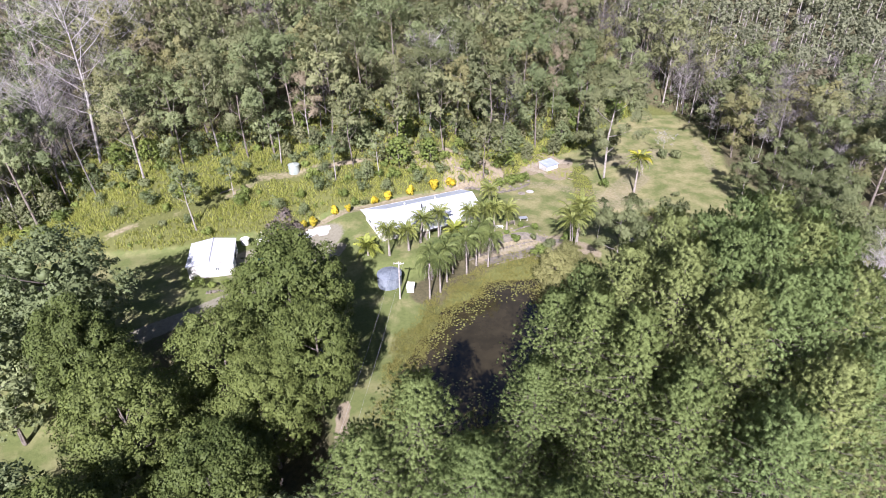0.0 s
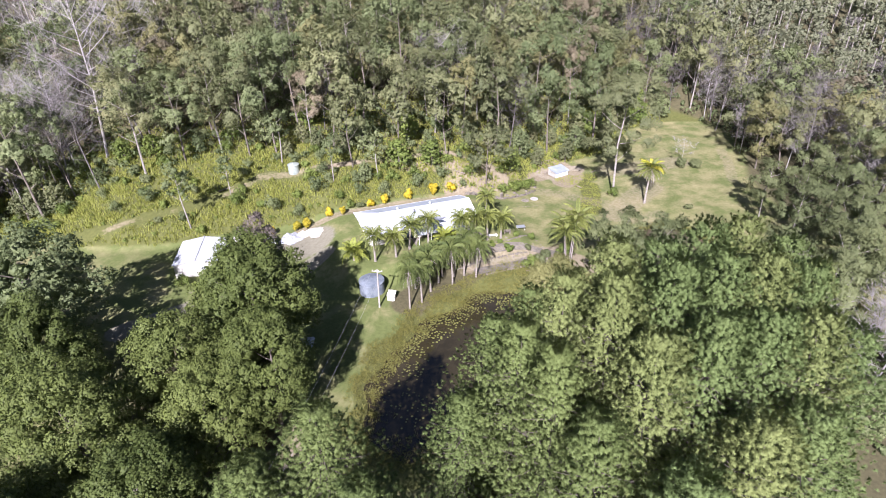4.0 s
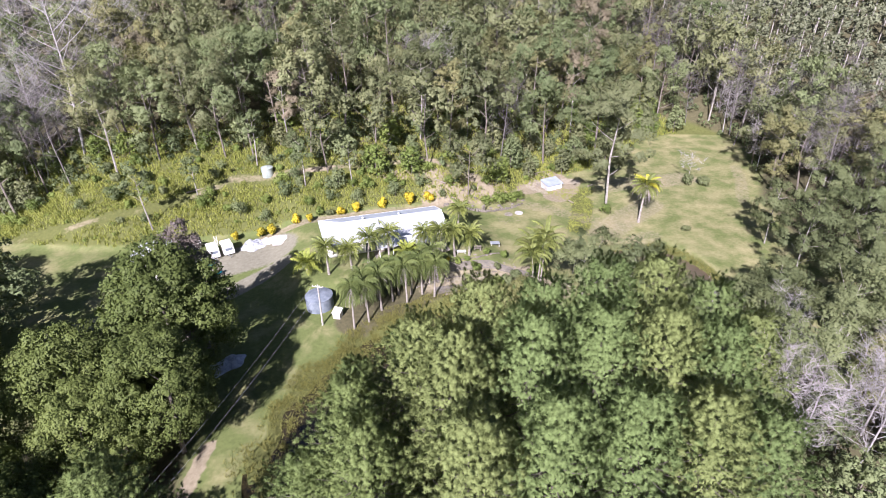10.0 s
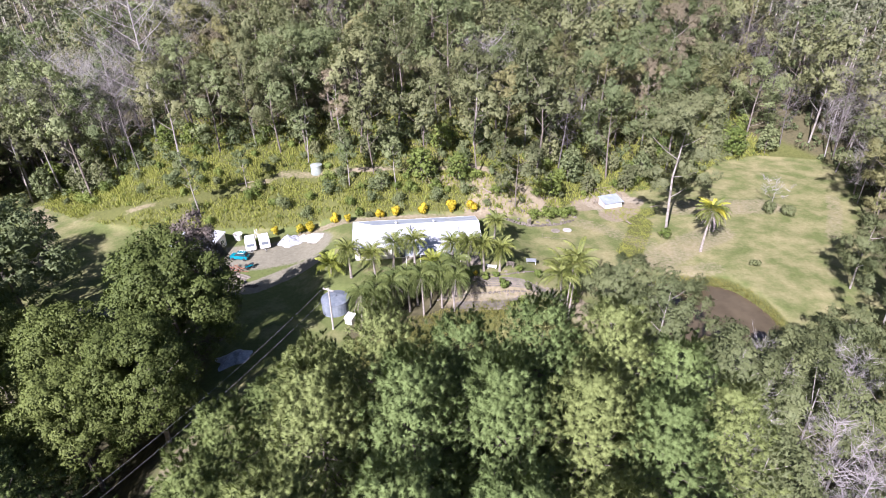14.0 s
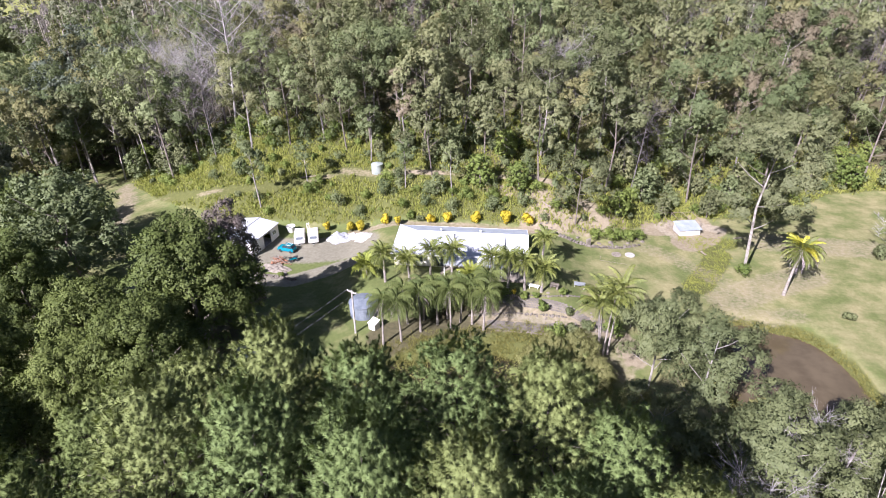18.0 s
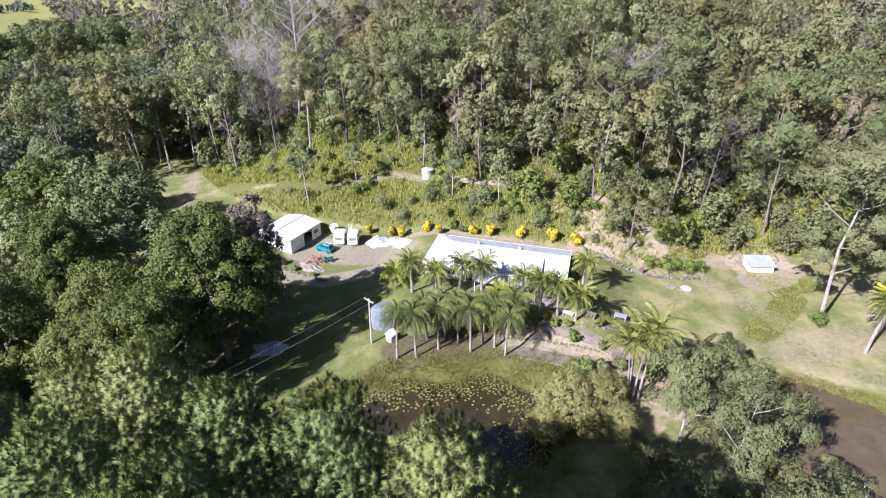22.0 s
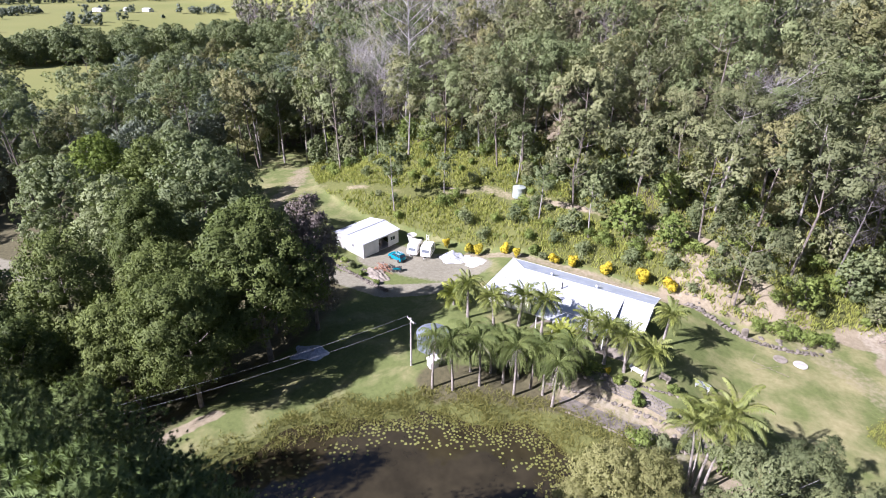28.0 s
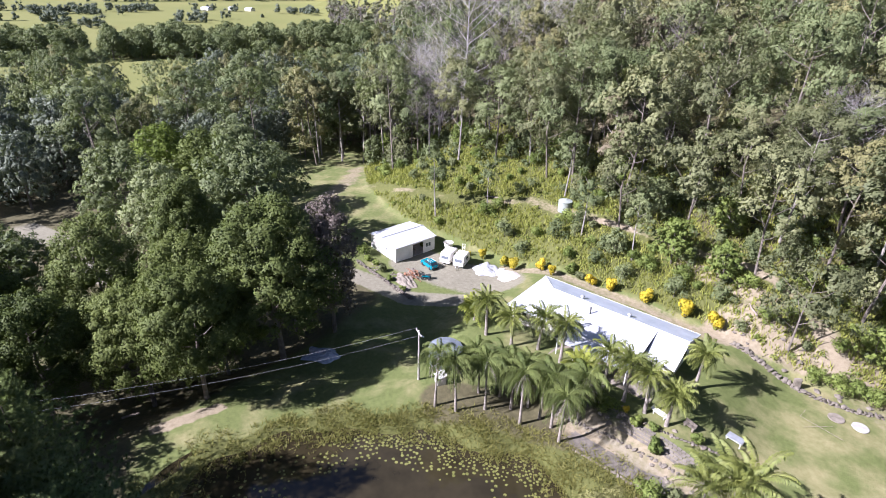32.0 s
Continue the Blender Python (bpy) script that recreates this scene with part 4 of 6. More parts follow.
def window_unit(parent, x, y, z, w, h, face, depth=0.06):
    """A framed window on a wall that faces along -y (s), +y (n), -x (w) or +x (e)."""
    turn = {"s": 0, "e": 90, "n": 180, "w": 270}[face]
    m = pose(x, y, z, 0, 0, turn)
    frame_ob = part("window_frame", turned(box(-w / 2, -depth, 0, w / 2, 0.02, h, 0.01), m), TRIM_WHITE, parent)
    for i in (-1, 1):
        child_bm = turned(box(-w / 4 + i * w / 4 + 0.05 - 0.0, -depth - 0.006, 0.06, w / 4 + i * w / 4 - 0.05, -depth + 0.02, h - 0.06), m)
        part("pane", child_bm, GLASS, frame_ob)
    part("window_sill", turned(box(-w / 2 - 0.05, -depth - 0.06, -0.06, w / 2 + 0.05, 0.0, -0.002, 0.01), m), TRIM_WHITE, frame_ob)


def build_house():
    h = thing("house", "long low cream house under a white sheet-metal roof", "house", at=(0, 0, 0))
    X0, XE, X1, YF, YE, YR, YB = 1.9, 22.8, 27.0, 17.2, 18.9, 23.7, 29.35
    ZF, ZE, ZR, ZB = 5.05, 4.62, 6.45, 4.72
    sheet_roof(h, [(X0 + 0.5, YF, ZF), (XE, YF, ZF), (XE, YR, ZR), (6.4, YR, ZR)], "white roof slope over the front rooms")
    sheet_roof(h, [(XE, YE, ZE), (X1, YE, ZE), (X1, YR, ZR - 0.01), (XE, YR, ZR - 0.01)])
    sheet_roof(h, [(X1, YB, ZB), (X0, YB, ZB), (6.4, YR, ZR), (X1, YR, ZR)], "blue-grey rear roof slope", False, ROOF_GREY)
    part("hip_sheet", slab([(X0, YB, ZB), (X0 + 0.5, YF, ZF), (6.4, YR, ZR)], 0.05), ROOF_WHITE, h)
    part("ridge_cap", tube([(6.4, YR, ZR + 0.03), (X1 + 0.05, YR, ZR + 0.03)], [0.09, 0.09], 6), ROOF_WHITE, h)
    part("hip_cap", tube([(X0 + 0.5, YF, ZF + 0.03), (6.4, YR, ZR + 0.03)], [0.07, 0.07], 6), ROOF_WHITE, h)
    part("hip_cap", tube([(X0, YB, ZB + 0.03), (6.4, YR, ZR + 0.03)], [0.07, 0.07], 6), ROOF_WHITE, h)
    # the step between the flat front slope and the steeper end; shade painted near-black
    bm = bmesh.new()
    bm.faces.new([bm.verts.new(v) for v in ((XE + 0.01, YE, ZE - 0.2), (XE + 0.01, YF + 0.1, ZE - 0.2), (XE + 0.01, YF + 0.1, ZF - 0.05), (XE + 0.01, YR - 0.1, ZR - 0.06))])
    bmesh.ops.solidify(bm, geom=bm.faces[:], thickness=0.04)
    part("gable_infill", bm, INFILL_SHADE, h, "triangular infill between two roof slopes, its shade painted dark")
    z0 = 1.9
    # walls, with openings between the pieces
    part("wall", box(3.0, 18.0, z0, 9.0, 18.18, 4.95), WALL_CREAM, h)
    part("wall", box(9.0, 18.0, z0, 10.1, 18.18, 4.95), WALL_CREAM, h)
    part("wall", box(12.4, 18.0, z0, 16.0, 18.18, 4.95), WALL_CREAM, h)
    part("wall", box(10.1, 18.0, 4.3, 12.4, 18.18, 4.95), WALL_CREAM, h)
    part("wall", box(18.2, 18.0, z0, XE, 18.18, 4.95), WALL_CREAM, h)
    part("wall", box(16.0, 18.0, 4.3, 18.2, 18.18, 4.95), WALL_CREAM, h)
    part("wall", box(XE - 0.18, 18.18, z0, XE, 19.5, 4.9), WALL_CREAM, h)
    part("wall", box(XE, 19.5, z0, 26.4, 19.68, 4.68), WALL_CREAM, h)
    part("wall", box(3.0, 28.6, z0, 26.4, 28.78, 4.75), WALL_CREAM, h)
    part("wall", box(2.82, 18.0, z0, 3.0, 28.78, 4.75), WALL_CREAM, h)
    part("wall", prism([(26.4, 19.5), (26.58, 19.5), (26.58, 28.78), (26.4, 28.78)], z0, 4.75), WALL_CREAM, h)
    bm = bmesh.new()
    vs = [bm.verts.new(v) for v in ((26.5, 20.3, 4.76), (26.5, 28.7, 4.76), (26.5, YR, ZR - 0.1))]
    bm.faces.new(vs)
    bmesh.ops.solidify(bm, geom=bm.faces[:], thickness=0.1)
    part("gable_wall", bm, WALL_CREAM, h)
    part("floor_slab", box(2.9, 17.9, 1.6, 26.5, 28.7, 2.25), CONCRETE, h)
    for x in (4.6, 7.4, 13.6, 20.4):
        window_unit(h, x, 18.0, 3.1, 1.7, 1.2, "s")
    window_unit(h, 2.82, 21.5, 3.1, 1.5, 1.1, "w")
    window_unit(h, 2.82, 25.5, 3.1, 1.5, 1.1, "w")
    for x in (5.5, 10.5, 16.5, 22.5):
        window_unit(h, x, 28.78, 3.1, 1.5, 1.1, "n")
    window_unit(h, 26.58, 24.6, 3.1, 1.4, 1.1, "e")
    for x in (10.1, 16.0):
        w = 2.3 if x < 12 else 2.2
        d = part("door", box(x, 18.04, 2.25, x + w, 18.10, 4.3), TRIM_WHITE, h, "white-framed sliding glass door")
        part("pane", box(x + 0.07, 18.02, 2.32, x + w / 2 - 0.03, 18.038, 4.22), GLASS, d)
        part("pane", box(x + w / 2 + 0.03, 18.02, 2.32, x + w - 0.07, 18.038, 4.22), GLASS, d)
    # verandah
    sheet_roof(h, [(12.2, 14.6, 4.55), (22.6, 14.6, 4.55), (22.6, 17.15, 4.92), (12.2, 17.15, 4.92)], "white verandah roof sheeting", True, ROOF_WHITE)
    part("fascia", box(X0 + 0.5, YF - 0.04, ZF - 0.2, XE, YF - 0.005, ZF - 0.02), TRIM_WHITE, h)
    part("fascia", box(XE, YE - 0.04, ZE - 0.2, X1, YE - 0.005, ZE - 0.02), TRIM_WHITE, h)
    part("gutter", box(X0, YB + 0.005, ZB - 0.12, X1, YB + 0.12, ZB - 0.01), TRIM_WHITE, h)
    part("barge_board", slab([(X1 + 0.01, YE, ZE + 0.04), (X1 + 0.06, YE, ZE + 0.04), (X1 + 0.06, YR, ZR + 0.04), (X1 + 0.01, YR, ZR + 0.04)], 0.2), TRIM_WHITE, h)
    part("barge_board", slab([(X1 + 0.01, YR, ZR + 0.04), (X1 + 0.06, YR, ZR + 0.04), (X1 + 0.06, YB, ZB + 0.04), (X1 + 0.01, YB, ZB + 0.04)], 0.2), TRIM_WHITE, h)
    for x in (12.4, 15.0, 17.4, 19.8, 22.4):
        part("post", box(x - 0.06, 14.7, 1.9, x + 0.06, 14.82, 4.5, 0.01), TRIM_WHITE, h)
    part("patio", box(11.6, 14.0, 1.7, 26.2, 18.0, 2.26, 0.02), STONE_PALE, h, "pale paved verandah floor")
    # fittings on the roof
    flue = part("flue", tube([(13.6, 21.7, 5.7), (13.6, 21.7, 7.0)], [0.10, 0.10], 10), RUBBER, h, "dark stove flue pipe")
    part("cowl", tube([(13.6, 21.7, 7.0), (13.6, 21.7, 7.16)], [0.17, 0.05], 10), RUBBER, flue)
    for x, y, z in ((10.8, 24.7, 6.15), (18.2, 24.7, 6.15)):
        v = part("roof_vent", lathe([(0.16, 0), (0.16, 0.18), (0.30, 0.22), (0.33, 0.36), (0.24, 0.5), (0.04, 0.55)], 14), GALV, h, "round spinning roof vent")
        v.location = (x, y, z)
    return h


build_house()


# ---- the shed ----
def build_shed():
    s = thing("shed", "cream sheet-metal farm shed with an open doorway", "shed", at=(-26.8, 22.9, -0.65), turn=-10)
    W, L, E, R = 8.5, 9.7, 3.05, 3.75                # x from -W to 0, y from 0 to L
    sheet_roof(s, [(0.25, -0.2, E), (0.25, L + 0.2, E), (-W / 2, L + 0.2, R), (-W / 2, -0.2, R)])
    sheet_roof(s, [(-W - 0.25, L + 0.2, E), (-W - 0.25, -0.2, E), (-W / 2, -0.2, R), (-W / 2, L + 0.2, R)])
    part("ridge_cap", tube([(-W / 2, -0.25, R + 0.02), (-W / 2, L + 0.25, R + 0.02)], [0.1, 0.1], 6), ROOF_WHITE, s)
    for y in (0.0, L - 0.1):
        bm = bmesh.new()
        bm.faces.new([bm.verts.new(v) for v in ((-W, y, -0.3), (0, y, -0.3), (0, y, E - 0.06), (-W / 2, y, R - 0.08), (-W, y, E - 0.06))])
        bmesh.ops.solidify(bm, geom=bm.faces[:], thickness=-0.1)
        part("gable_wall", bm, CREAM_SHEET, s)
    part("wall", box(-W, 0.1, -0.3, -W + 0.1, L - 0.1, E - 0.07), CREAM_SHEET, s)
    for y0, y1, z0 in ((0.1, 0.5, -0.3), (3.3, 4.1, -0.3), (6.7, L - 0.1, -0.3), (0.5, 3.3, 2.5), (4.1, 6.7, 2.6)):
        part("wall", box(-0.1, y0, z0, 0, y1, E - 0.07), CREAM_SHEET, s)
    door = part("roller_door", box(-0.09, 0.5, -0.1, -0.04, 3.3, 2.5), CREAM_SHEET, s, "closed cream roller door")
    for i in range(11):
        part("slat", box(-0.05, 0.55, 0.02 + i * 0.22, -0.025, 3.25, 0.15 + i * 0.22), CREAM_SHEET, door)
    window_unit(s, 0.0, 7.9, 1.2, 1.3, 0.9, "e")
    window_unit(s, -3.0, 0.0, 1.5, 0.7, 0.7, "s")
    part("floor_slab", box(-W + 0.1, 0.1, -0.3, -0.1, L - 0.1, 0.06), CONCRETE, s)
    for x in np.arange(-W + 0.4, -0.2, 0.42):
        part("wall_rib", box(x, -0.025, -0.25, x + 0.05, 0.0, E - 0.1), CREAM_SHEET, s)
    part("downpipe", tube([(0.08, -0.02, -0.2), (0.08, -0.02, E - 0.05)], [0.05, 0.05], 6), TRIM_WHITE, s)
    b = thing("workbench", "cluttered bench inside the open shed doorway", "bench", at=(-28.0, 28.2, -0.59), turn=-10)
    part("top", box(-1.4, -0.4, 0.85, 1.4, 0.4, 0.92, 0.01), TIMBER, b)
    for x in (-1.3, 1.3):
        for y in (-0.3, 0.3):
            part("leg", box(x - 0.04, y - 0.04, 0, x + 0.04, y + 0.04, 0.85), TIMBER, b)


build_shed()


# ---- the poultry hut ----
def build_hut():
    h = thing("poultry_hut", "small white hut with a pale sheet roof", "hut", at=(59.2, 40.2, -0.95), turn=12)
    W, D, E, R = 4.4, 3.0, 1.75, 2.35
    part("floor", box(-0.02, -0.02, 0.30, W + 0.02, D + 0.02, 0.40), TIMBER, h)
    part("wall", box(0, 0, 0.402, W, 0.06, E), PAINT_WHITE, h)
    part("wall", box(0, D - 0.06, 0.402, W, D, R - 0.06), PAINT_WHITE, h)
    for x in (0.0, W - 0.06):
        bm = bmesh.new()
        bm.faces.new([bm.verts.new(v) for v in ((x, 0.06, 0.402), (x, D - 0.06, 0.402), (x, D - 0.06, R - 0.06), (x, 0.06, E))])
        bmesh.ops.solidify(bm, geom=bm.faces[:], thickness=0.06)
        part("side_wall", bm, PAINT_WHITE, h)
    sheet_roof(h, [(-0.25, -0.3, E + 0.0), (W + 0.25, -0.3, E + 0.0), (W + 0.25, D + 0.25, R + 0.06), (-0.25, D + 0.25, R + 0.06)], "faded blue-grey sheet roof", True, HUT_ROOF)
    for x in (0.1, W / 2, W - 0.1):
        for y in (0.1, D - 0.1):
            part("stump", tube([(x, y, -0.6), (x, y, 0.3)], [0.09, 0.09], 8), TIMBER, h)
    part("door", box(W + 0.002, 0.9, 0.42, W + 0.04, 1.7, 1.65), TIMBER, h, "weathered plank door")
    run = thing("wire_run", "timber-framed wire run behind the hut", "pen", at=(57.6, 43.6, ground_z(59, 45) - 0.1), turn=8)
    for x in (0, 2.4, 4.8, 7.0):
        for y in (0, 4.6):
            part("post", tube([(x, y, -0.4), (x, y, 1.9)], [0.06, 0.055], 6), TIMBER, run)
        part("rail", tube([(x, 0, 1.86), (x, 4.6, 1.86)], [0.045, 0.045], 6), TIMBER, run)
    for y in (0, 4.6):
        part("rail", tube([(0, y, 1.9), (7.0, y, 1.9)], [0.045, 0.045], 6), TIMBER, run)
        part("rail", tube([(0, y, 0.7), (7.0, y, 0.7)], [0.04, 0.04], 6), TIMBER, run)
    part("brace", tube([(0, 0, 0.1), (2.4, 0, 1.85)], [0.04, 0.04], 6), TIMBER, run)


build_hut()


# ---- tanks, pump box, pole and wires ----
def build_tank(x, y, z, r, h, label, body, roof, dome=0.35):
    t = thing("water_tank", label, "water tank", at=(x, y, z))
    part("body", lathe([(r, -0.3)] + [(r + 0.02 * (i % 2), h * i / 12) for i in range(13)], 28), body, t, smooth=False)
    part("lid", lathe([(r + 0.08, h), (r + 0.06, h + 0.06), (r * 0.5, h + dome * 0.75), (0.3, h + dome)], 28), roof, t)
    part("hatch", lathe([(0.28, h + dome - 0.05), (0.28, h + dome + 0.08), (0.05, h + dome + 0.1)], 12), roof, t)
    return t


build_tank(0.05, 5.6, 0.0, 2.35, 2.2, "large round pale tank in the tree's shadow", TANK_SHADED, TANK_SHADED, 0.5)
build_tank(-7.7, 52.5, ground_z(-7.7, 52.5) - 0.1, 1.35, 1.9, "pale green round tank on a cut bench uphill", TANK_GREEN, TANK_GREEN, 0.3)
p = thing("pump_box", "small white box hut with a sloping lid", "pump house", at=(2.7, 1.4, -0.05), turn=-30)
part("body", box(-0.65, -0.6, -0.2, 0.65, 0.6, 1.2, 0.02), PAINT_WHITE, p)
part("lid", slab([(-0.75, -0.72, 1.22), (0.75, -0.72, 1.22), (0.75, 0.72, 1.62), (-0.75, 0.72, 1.62)], 0.06), PAINT_WHITE, p)
part("door", box(-0.4, -0.625, 0.0, 0.4, -0.602, 1.05), TRIM_WHITE, p)

pp = thing("power_pole", "silvered timber power pole with a crossarm", "power pole", at=(0, 0, 0))
part("pole", tube([(0, 0, -0.8), (0.12, -0.12, 8.0)], [0.17, 0.11], 10), POLE_WOOD, pp)
part("crossarm", turned(box(-0.95, -0.06, 7.55, 0.95, 0.06, 7.70, 0.01), pose(0.1, -0.12, 0, 0, 0, -27)), POLE_WOOD, pp)
for k in (-0.85, -0.3, 0.3, 0.85):
    a = radians(-27)
    ins = part("insulator", lathe([(0.03, 0), (0.06, 0.03), (0.045, 0.09), (0.06, 0.12), (0.02, 0.2)], 8), PAINT_WHITE, pp)
    ins.location = (0.1 + k * math.cos(a), -0.12 + k * math.sin(a), 7.7)
part("street_light", turned(box(0.1, -0.12, 7.35, 1.0, 0.06, 7.47, 0.03), pose(0, 0, 0, 0, 0, -8)), GALV, pp)
for k in (-0.85, 0.85):
    a = radians(-27)
    p0 = Vector((0.1 + k * math.cos(a), -0.12 + k * math.sin(a), 7.88))
    p1 = p0 + Vector((-34.5, -59.0, 2.5))
    pts = []
    for i in range(25):
        f = i / 24
        q = p0.lerp(p1, f)
        q.z -= 4 * 2.4 * f * (1 - f)
        pts.append(tuple(q))
    w = thing("power_line", "thin sagging power line across the drive", "power line", "overhead wires")
    part("wire", tube(pts, [0.012] * 25, 4), WIRE, w)
fp = thing("power_pole", "timber power pole among the trees", "power pole", at=(-34.4, -59.1, ground_z(-34.4, -59.1)))
part("pole", tube([(0, 0, -0.8), (0, 0, 13.6)], [0.18, 0.12], 10), POLE_WOOD, fp)
part("crossarm", turned(box(-0.95, -0.06, 13.0, 0.95, 0.06, 13.15, 0.01), pose(0, 0, 0, 0, 0, -27)), POLE_WOOD, fp)


# ---- palms ----
def frond_mesh(rng, length, rise, bend, pairs, leaf_len, hang, material, blade=0.05, name="frond"):
    """A feather frond that leaves the crown towards +x at the angle rise and bows down by bend degrees, its leaflets hanging."""
    V, F, rib, p = [], [], [], Vector((0.12, 0, 0))
    steps = 14
    for i in range(steps + 1):
        rib.append(p.copy())
        a = radians(max(rise - bend * ((i + 0.5) / steps) ** 1.3, -86))
        p = p + Vector((math.cos(a), 0.02 * math.sin(i), math.sin(a))) * length / steps
    for i in range(steps):
        for s in (-1, 1):
            w0, w1 = 0.05 * (1 - i / (steps + 1)), 0.05 * (1 - (i + 1) / (steps + 1))
            o = len(V)
            V += [rib[i], rib[i] + Vector((0, s * w0, 0.015)), rib[i + 1] + Vector((0, s * w1, 0.015)), rib[i + 1]]
            F.append((o, o + 1, o + 2, o + 3))
    for i in range(pairs):
        f = 0.14 + 0.86 * (i + 0.5) / pairs
        k = min(int(f * steps), steps - 1)
        p = rib[k].lerp(rib[k + 1], f * steps - k)
        t = (rib[k + 1] - rib[k]).normalized()
        up = Vector((0, 1, 0)).cross(t) * -1
        ll = leaf_len * (0.45 + 0.65 * math.sin(math.pi * min(f * 0.85 + 0.12, 1.0))) * rng.uniform(0.85, 1.1)
        for s in (-1, 1):
            d = (Vector((0, s, 0)) + t * (0.6 + rng.normal(0, 0.12)) + up * rng.normal(0.18, 0.25)).normalized()
            m = p + d * ll * 0.5 + Vector((0, 0, -hang * ll * 0.18))
            e = p + d * ll * max(0.3, 1 - 0.45 * hang) + Vector((0, 0, -hang * ll * 0.62))
            w = t * blade * 0.8 + Vector((0, 0, blade * 0.45))
            o = len(V)
            V += [p, m - w, e, m + w]
            F.append((o, o + 1, o + 2, o + 3))
    return mesh_np(name, [tuple(v) for v in V], F, material)


def frond_set(rng, length, rises, bend, pairs, leaf_len, hang, material, blade=0.05):
    """Frond shapes from the youngest, near upright, to the oldest, hanging."""
    return [[frond_mesh(rng, length * rng.uniform(0.92, 1.06), r + rng.normal(0, 4), b, pairs, leaf_len, hang, material, blade) for _ in range(2)] for r, b in zip(rises, bend)]


def palm(name, label, seed, x, y, h, lean, fronds, sets, group="", radius=0.16, skirt=None, crownshaft=True, gold=None):
    rng = np.random.default_rng(seed)
    r = thing(name, label, "palm tree", group, at=(x, y, ground_z(x, y)))
    lx, ly = lean
    pts = [(0, 0, -0.3), (lx * 0.15, ly * 0.15, h * 0.3), (lx * 0.5, ly * 0.5, h * 0.65), (lx, ly, h)]
    part("trunk", tube(pts, [radius * 1.45, radius * 1.05, radius * 0.92, radius * 0.8], 9), PALM_TRUNK, r)
    if crownshaft:
        part("crownshaft", tube([(lx, ly, h - 0.05), (lx, ly, h + 0.7)], [radius * 0.95, radius * 0.5], 9), LEAF_PALM, r)
    top = Vector((lx, ly, h + (0.45 if crownshaft else 0.0)))
    for i in range(fronds):
        f = (i + 0.5) / fronds
        pick = sets[min(int(f * len(sets)), len(sets) - 1)]
        me = pick[i % 2] if not (gold and i % 3 == 0 and f < 0.75) else gold[min(int(f * len(gold)), len(gold) - 1)][0]
        c = child("frond", me, r)
        c.matrix_basis = Matrix.Translation(top + Vector((0, 0, 0.3 * (1 - f)))) @ Euler((rng.normal(0, 0.08), rng.normal(0, 0.08), i * 2.39996 + rng.normal(0, 0.2)), "XYZ").to_matrix().to_4x4() @ Matrix.Scale(rng.uniform(0.85, 1.1), 4)
    if skirt:
        for i in range(skirt[1]):
            c = child("dead_frond", skirt[0][i % len(skirt[0])], r, "dry brown hanging frond")
            c.matrix_basis = Matrix.Translation(top + Vector((0, 0, -0.15 - 0.3 * rng.random()))) @ Euler((0, rng.normal(0, 0.08), i * 2.6 + rng.normal(0, 0.3)), "XYZ").to_matrix().to_4x4() @ Matrix.Scale(rng.uniform(0.8, 1.1), 4)
    return r


frng = np.random.default_rng(5)
BANGALOW = frond_set(frng, 2.75, (76, 56, 34, 6, -22), (85, 105, 105, 85, 60), 25, 0.74, 0.8, LEAF_PALM, 0.075)
BROAD = frond_set(frng, 3.0, (78, 58, 36, 12), (70, 80, 80, 70), 30, 0.95, 0.5, LEAF_LIME_GREEN, 0.10)
QUEEN = frond_set(frng, 3.55, (74, 54, 28, -2, -35), (150, 160, 140, 105, 55), 36, 0.78, 1.55, LEAF_QUEEN, 0.046)
TALL = frond_set(frng, 4.0, (68, 42, 18, -8), (85, 95, 90, 75), 44, 0.75, 0.85, LEAF_PALM, 0.055)
LIME = frond_set(frng, 3.6, (70, 46, 20, -8), (80, 95, 95, 80), 44, 0.8, 0.7, LEAF_PALM, 0.065)
GOLD = frond_set(frng, 3.7, (60, 35, 5), (85, 95, 85), 44, 0.8, 0.7, LEAF_LIME, 0.065)
DRY = [frond_mesh(frng, l, r, b, 18, 0.3, 1.1, LEAF_DEAD, 0.04, "dead_frond") for l, r, b in ((2.6, -20, 75), (2.9, -45, 45), (2.3, -60, 30))]
BIG_DRY = [frond_mesh(frng, l, r, b, 22, 0.4, 1.1, LEAF_DEAD, 0.06, "dead_frond") for l, r, b in ((4.2, 5, 100), (4.0, -15, 75), (3.6, -40, 50))]

HOUSE_PALMS = [(2.4, 12.0, 5.2), (6.7, 12.2, 4.2), (10.0, 14.0, 4.9), (13.9, 13.3, 5.4), (20.6, 12.6, 5.0), (23.6, 12.1, 5.4), (26.4, 11.8, 5.1), (29.2, 11.3, 3.9), (29.6, 20.2, 5.0)]
for i, (x, y, h) in enumerate(HOUSE_PALMS):
    palm("garden_palm", "bushy green garden palm with a smooth grey trunk", 100 + i, x, y, h, (frng.normal(0, 0.25), frng.normal(0, 0.2)), 34, BANGALOW, "palms along the house front", 0.2)
palm("garden_palm", "low young palm with broad bright fronds on the lawn", 121, -1.4, 14.2, 1.3, (0, 0), 20, BROAD, "", 0.16)
palm("garden_palm", "low young palm among the taller garden palms", 122, 17.2, 12.4, 1.2, (0, 0), 16, BROAD, "", 0.14)
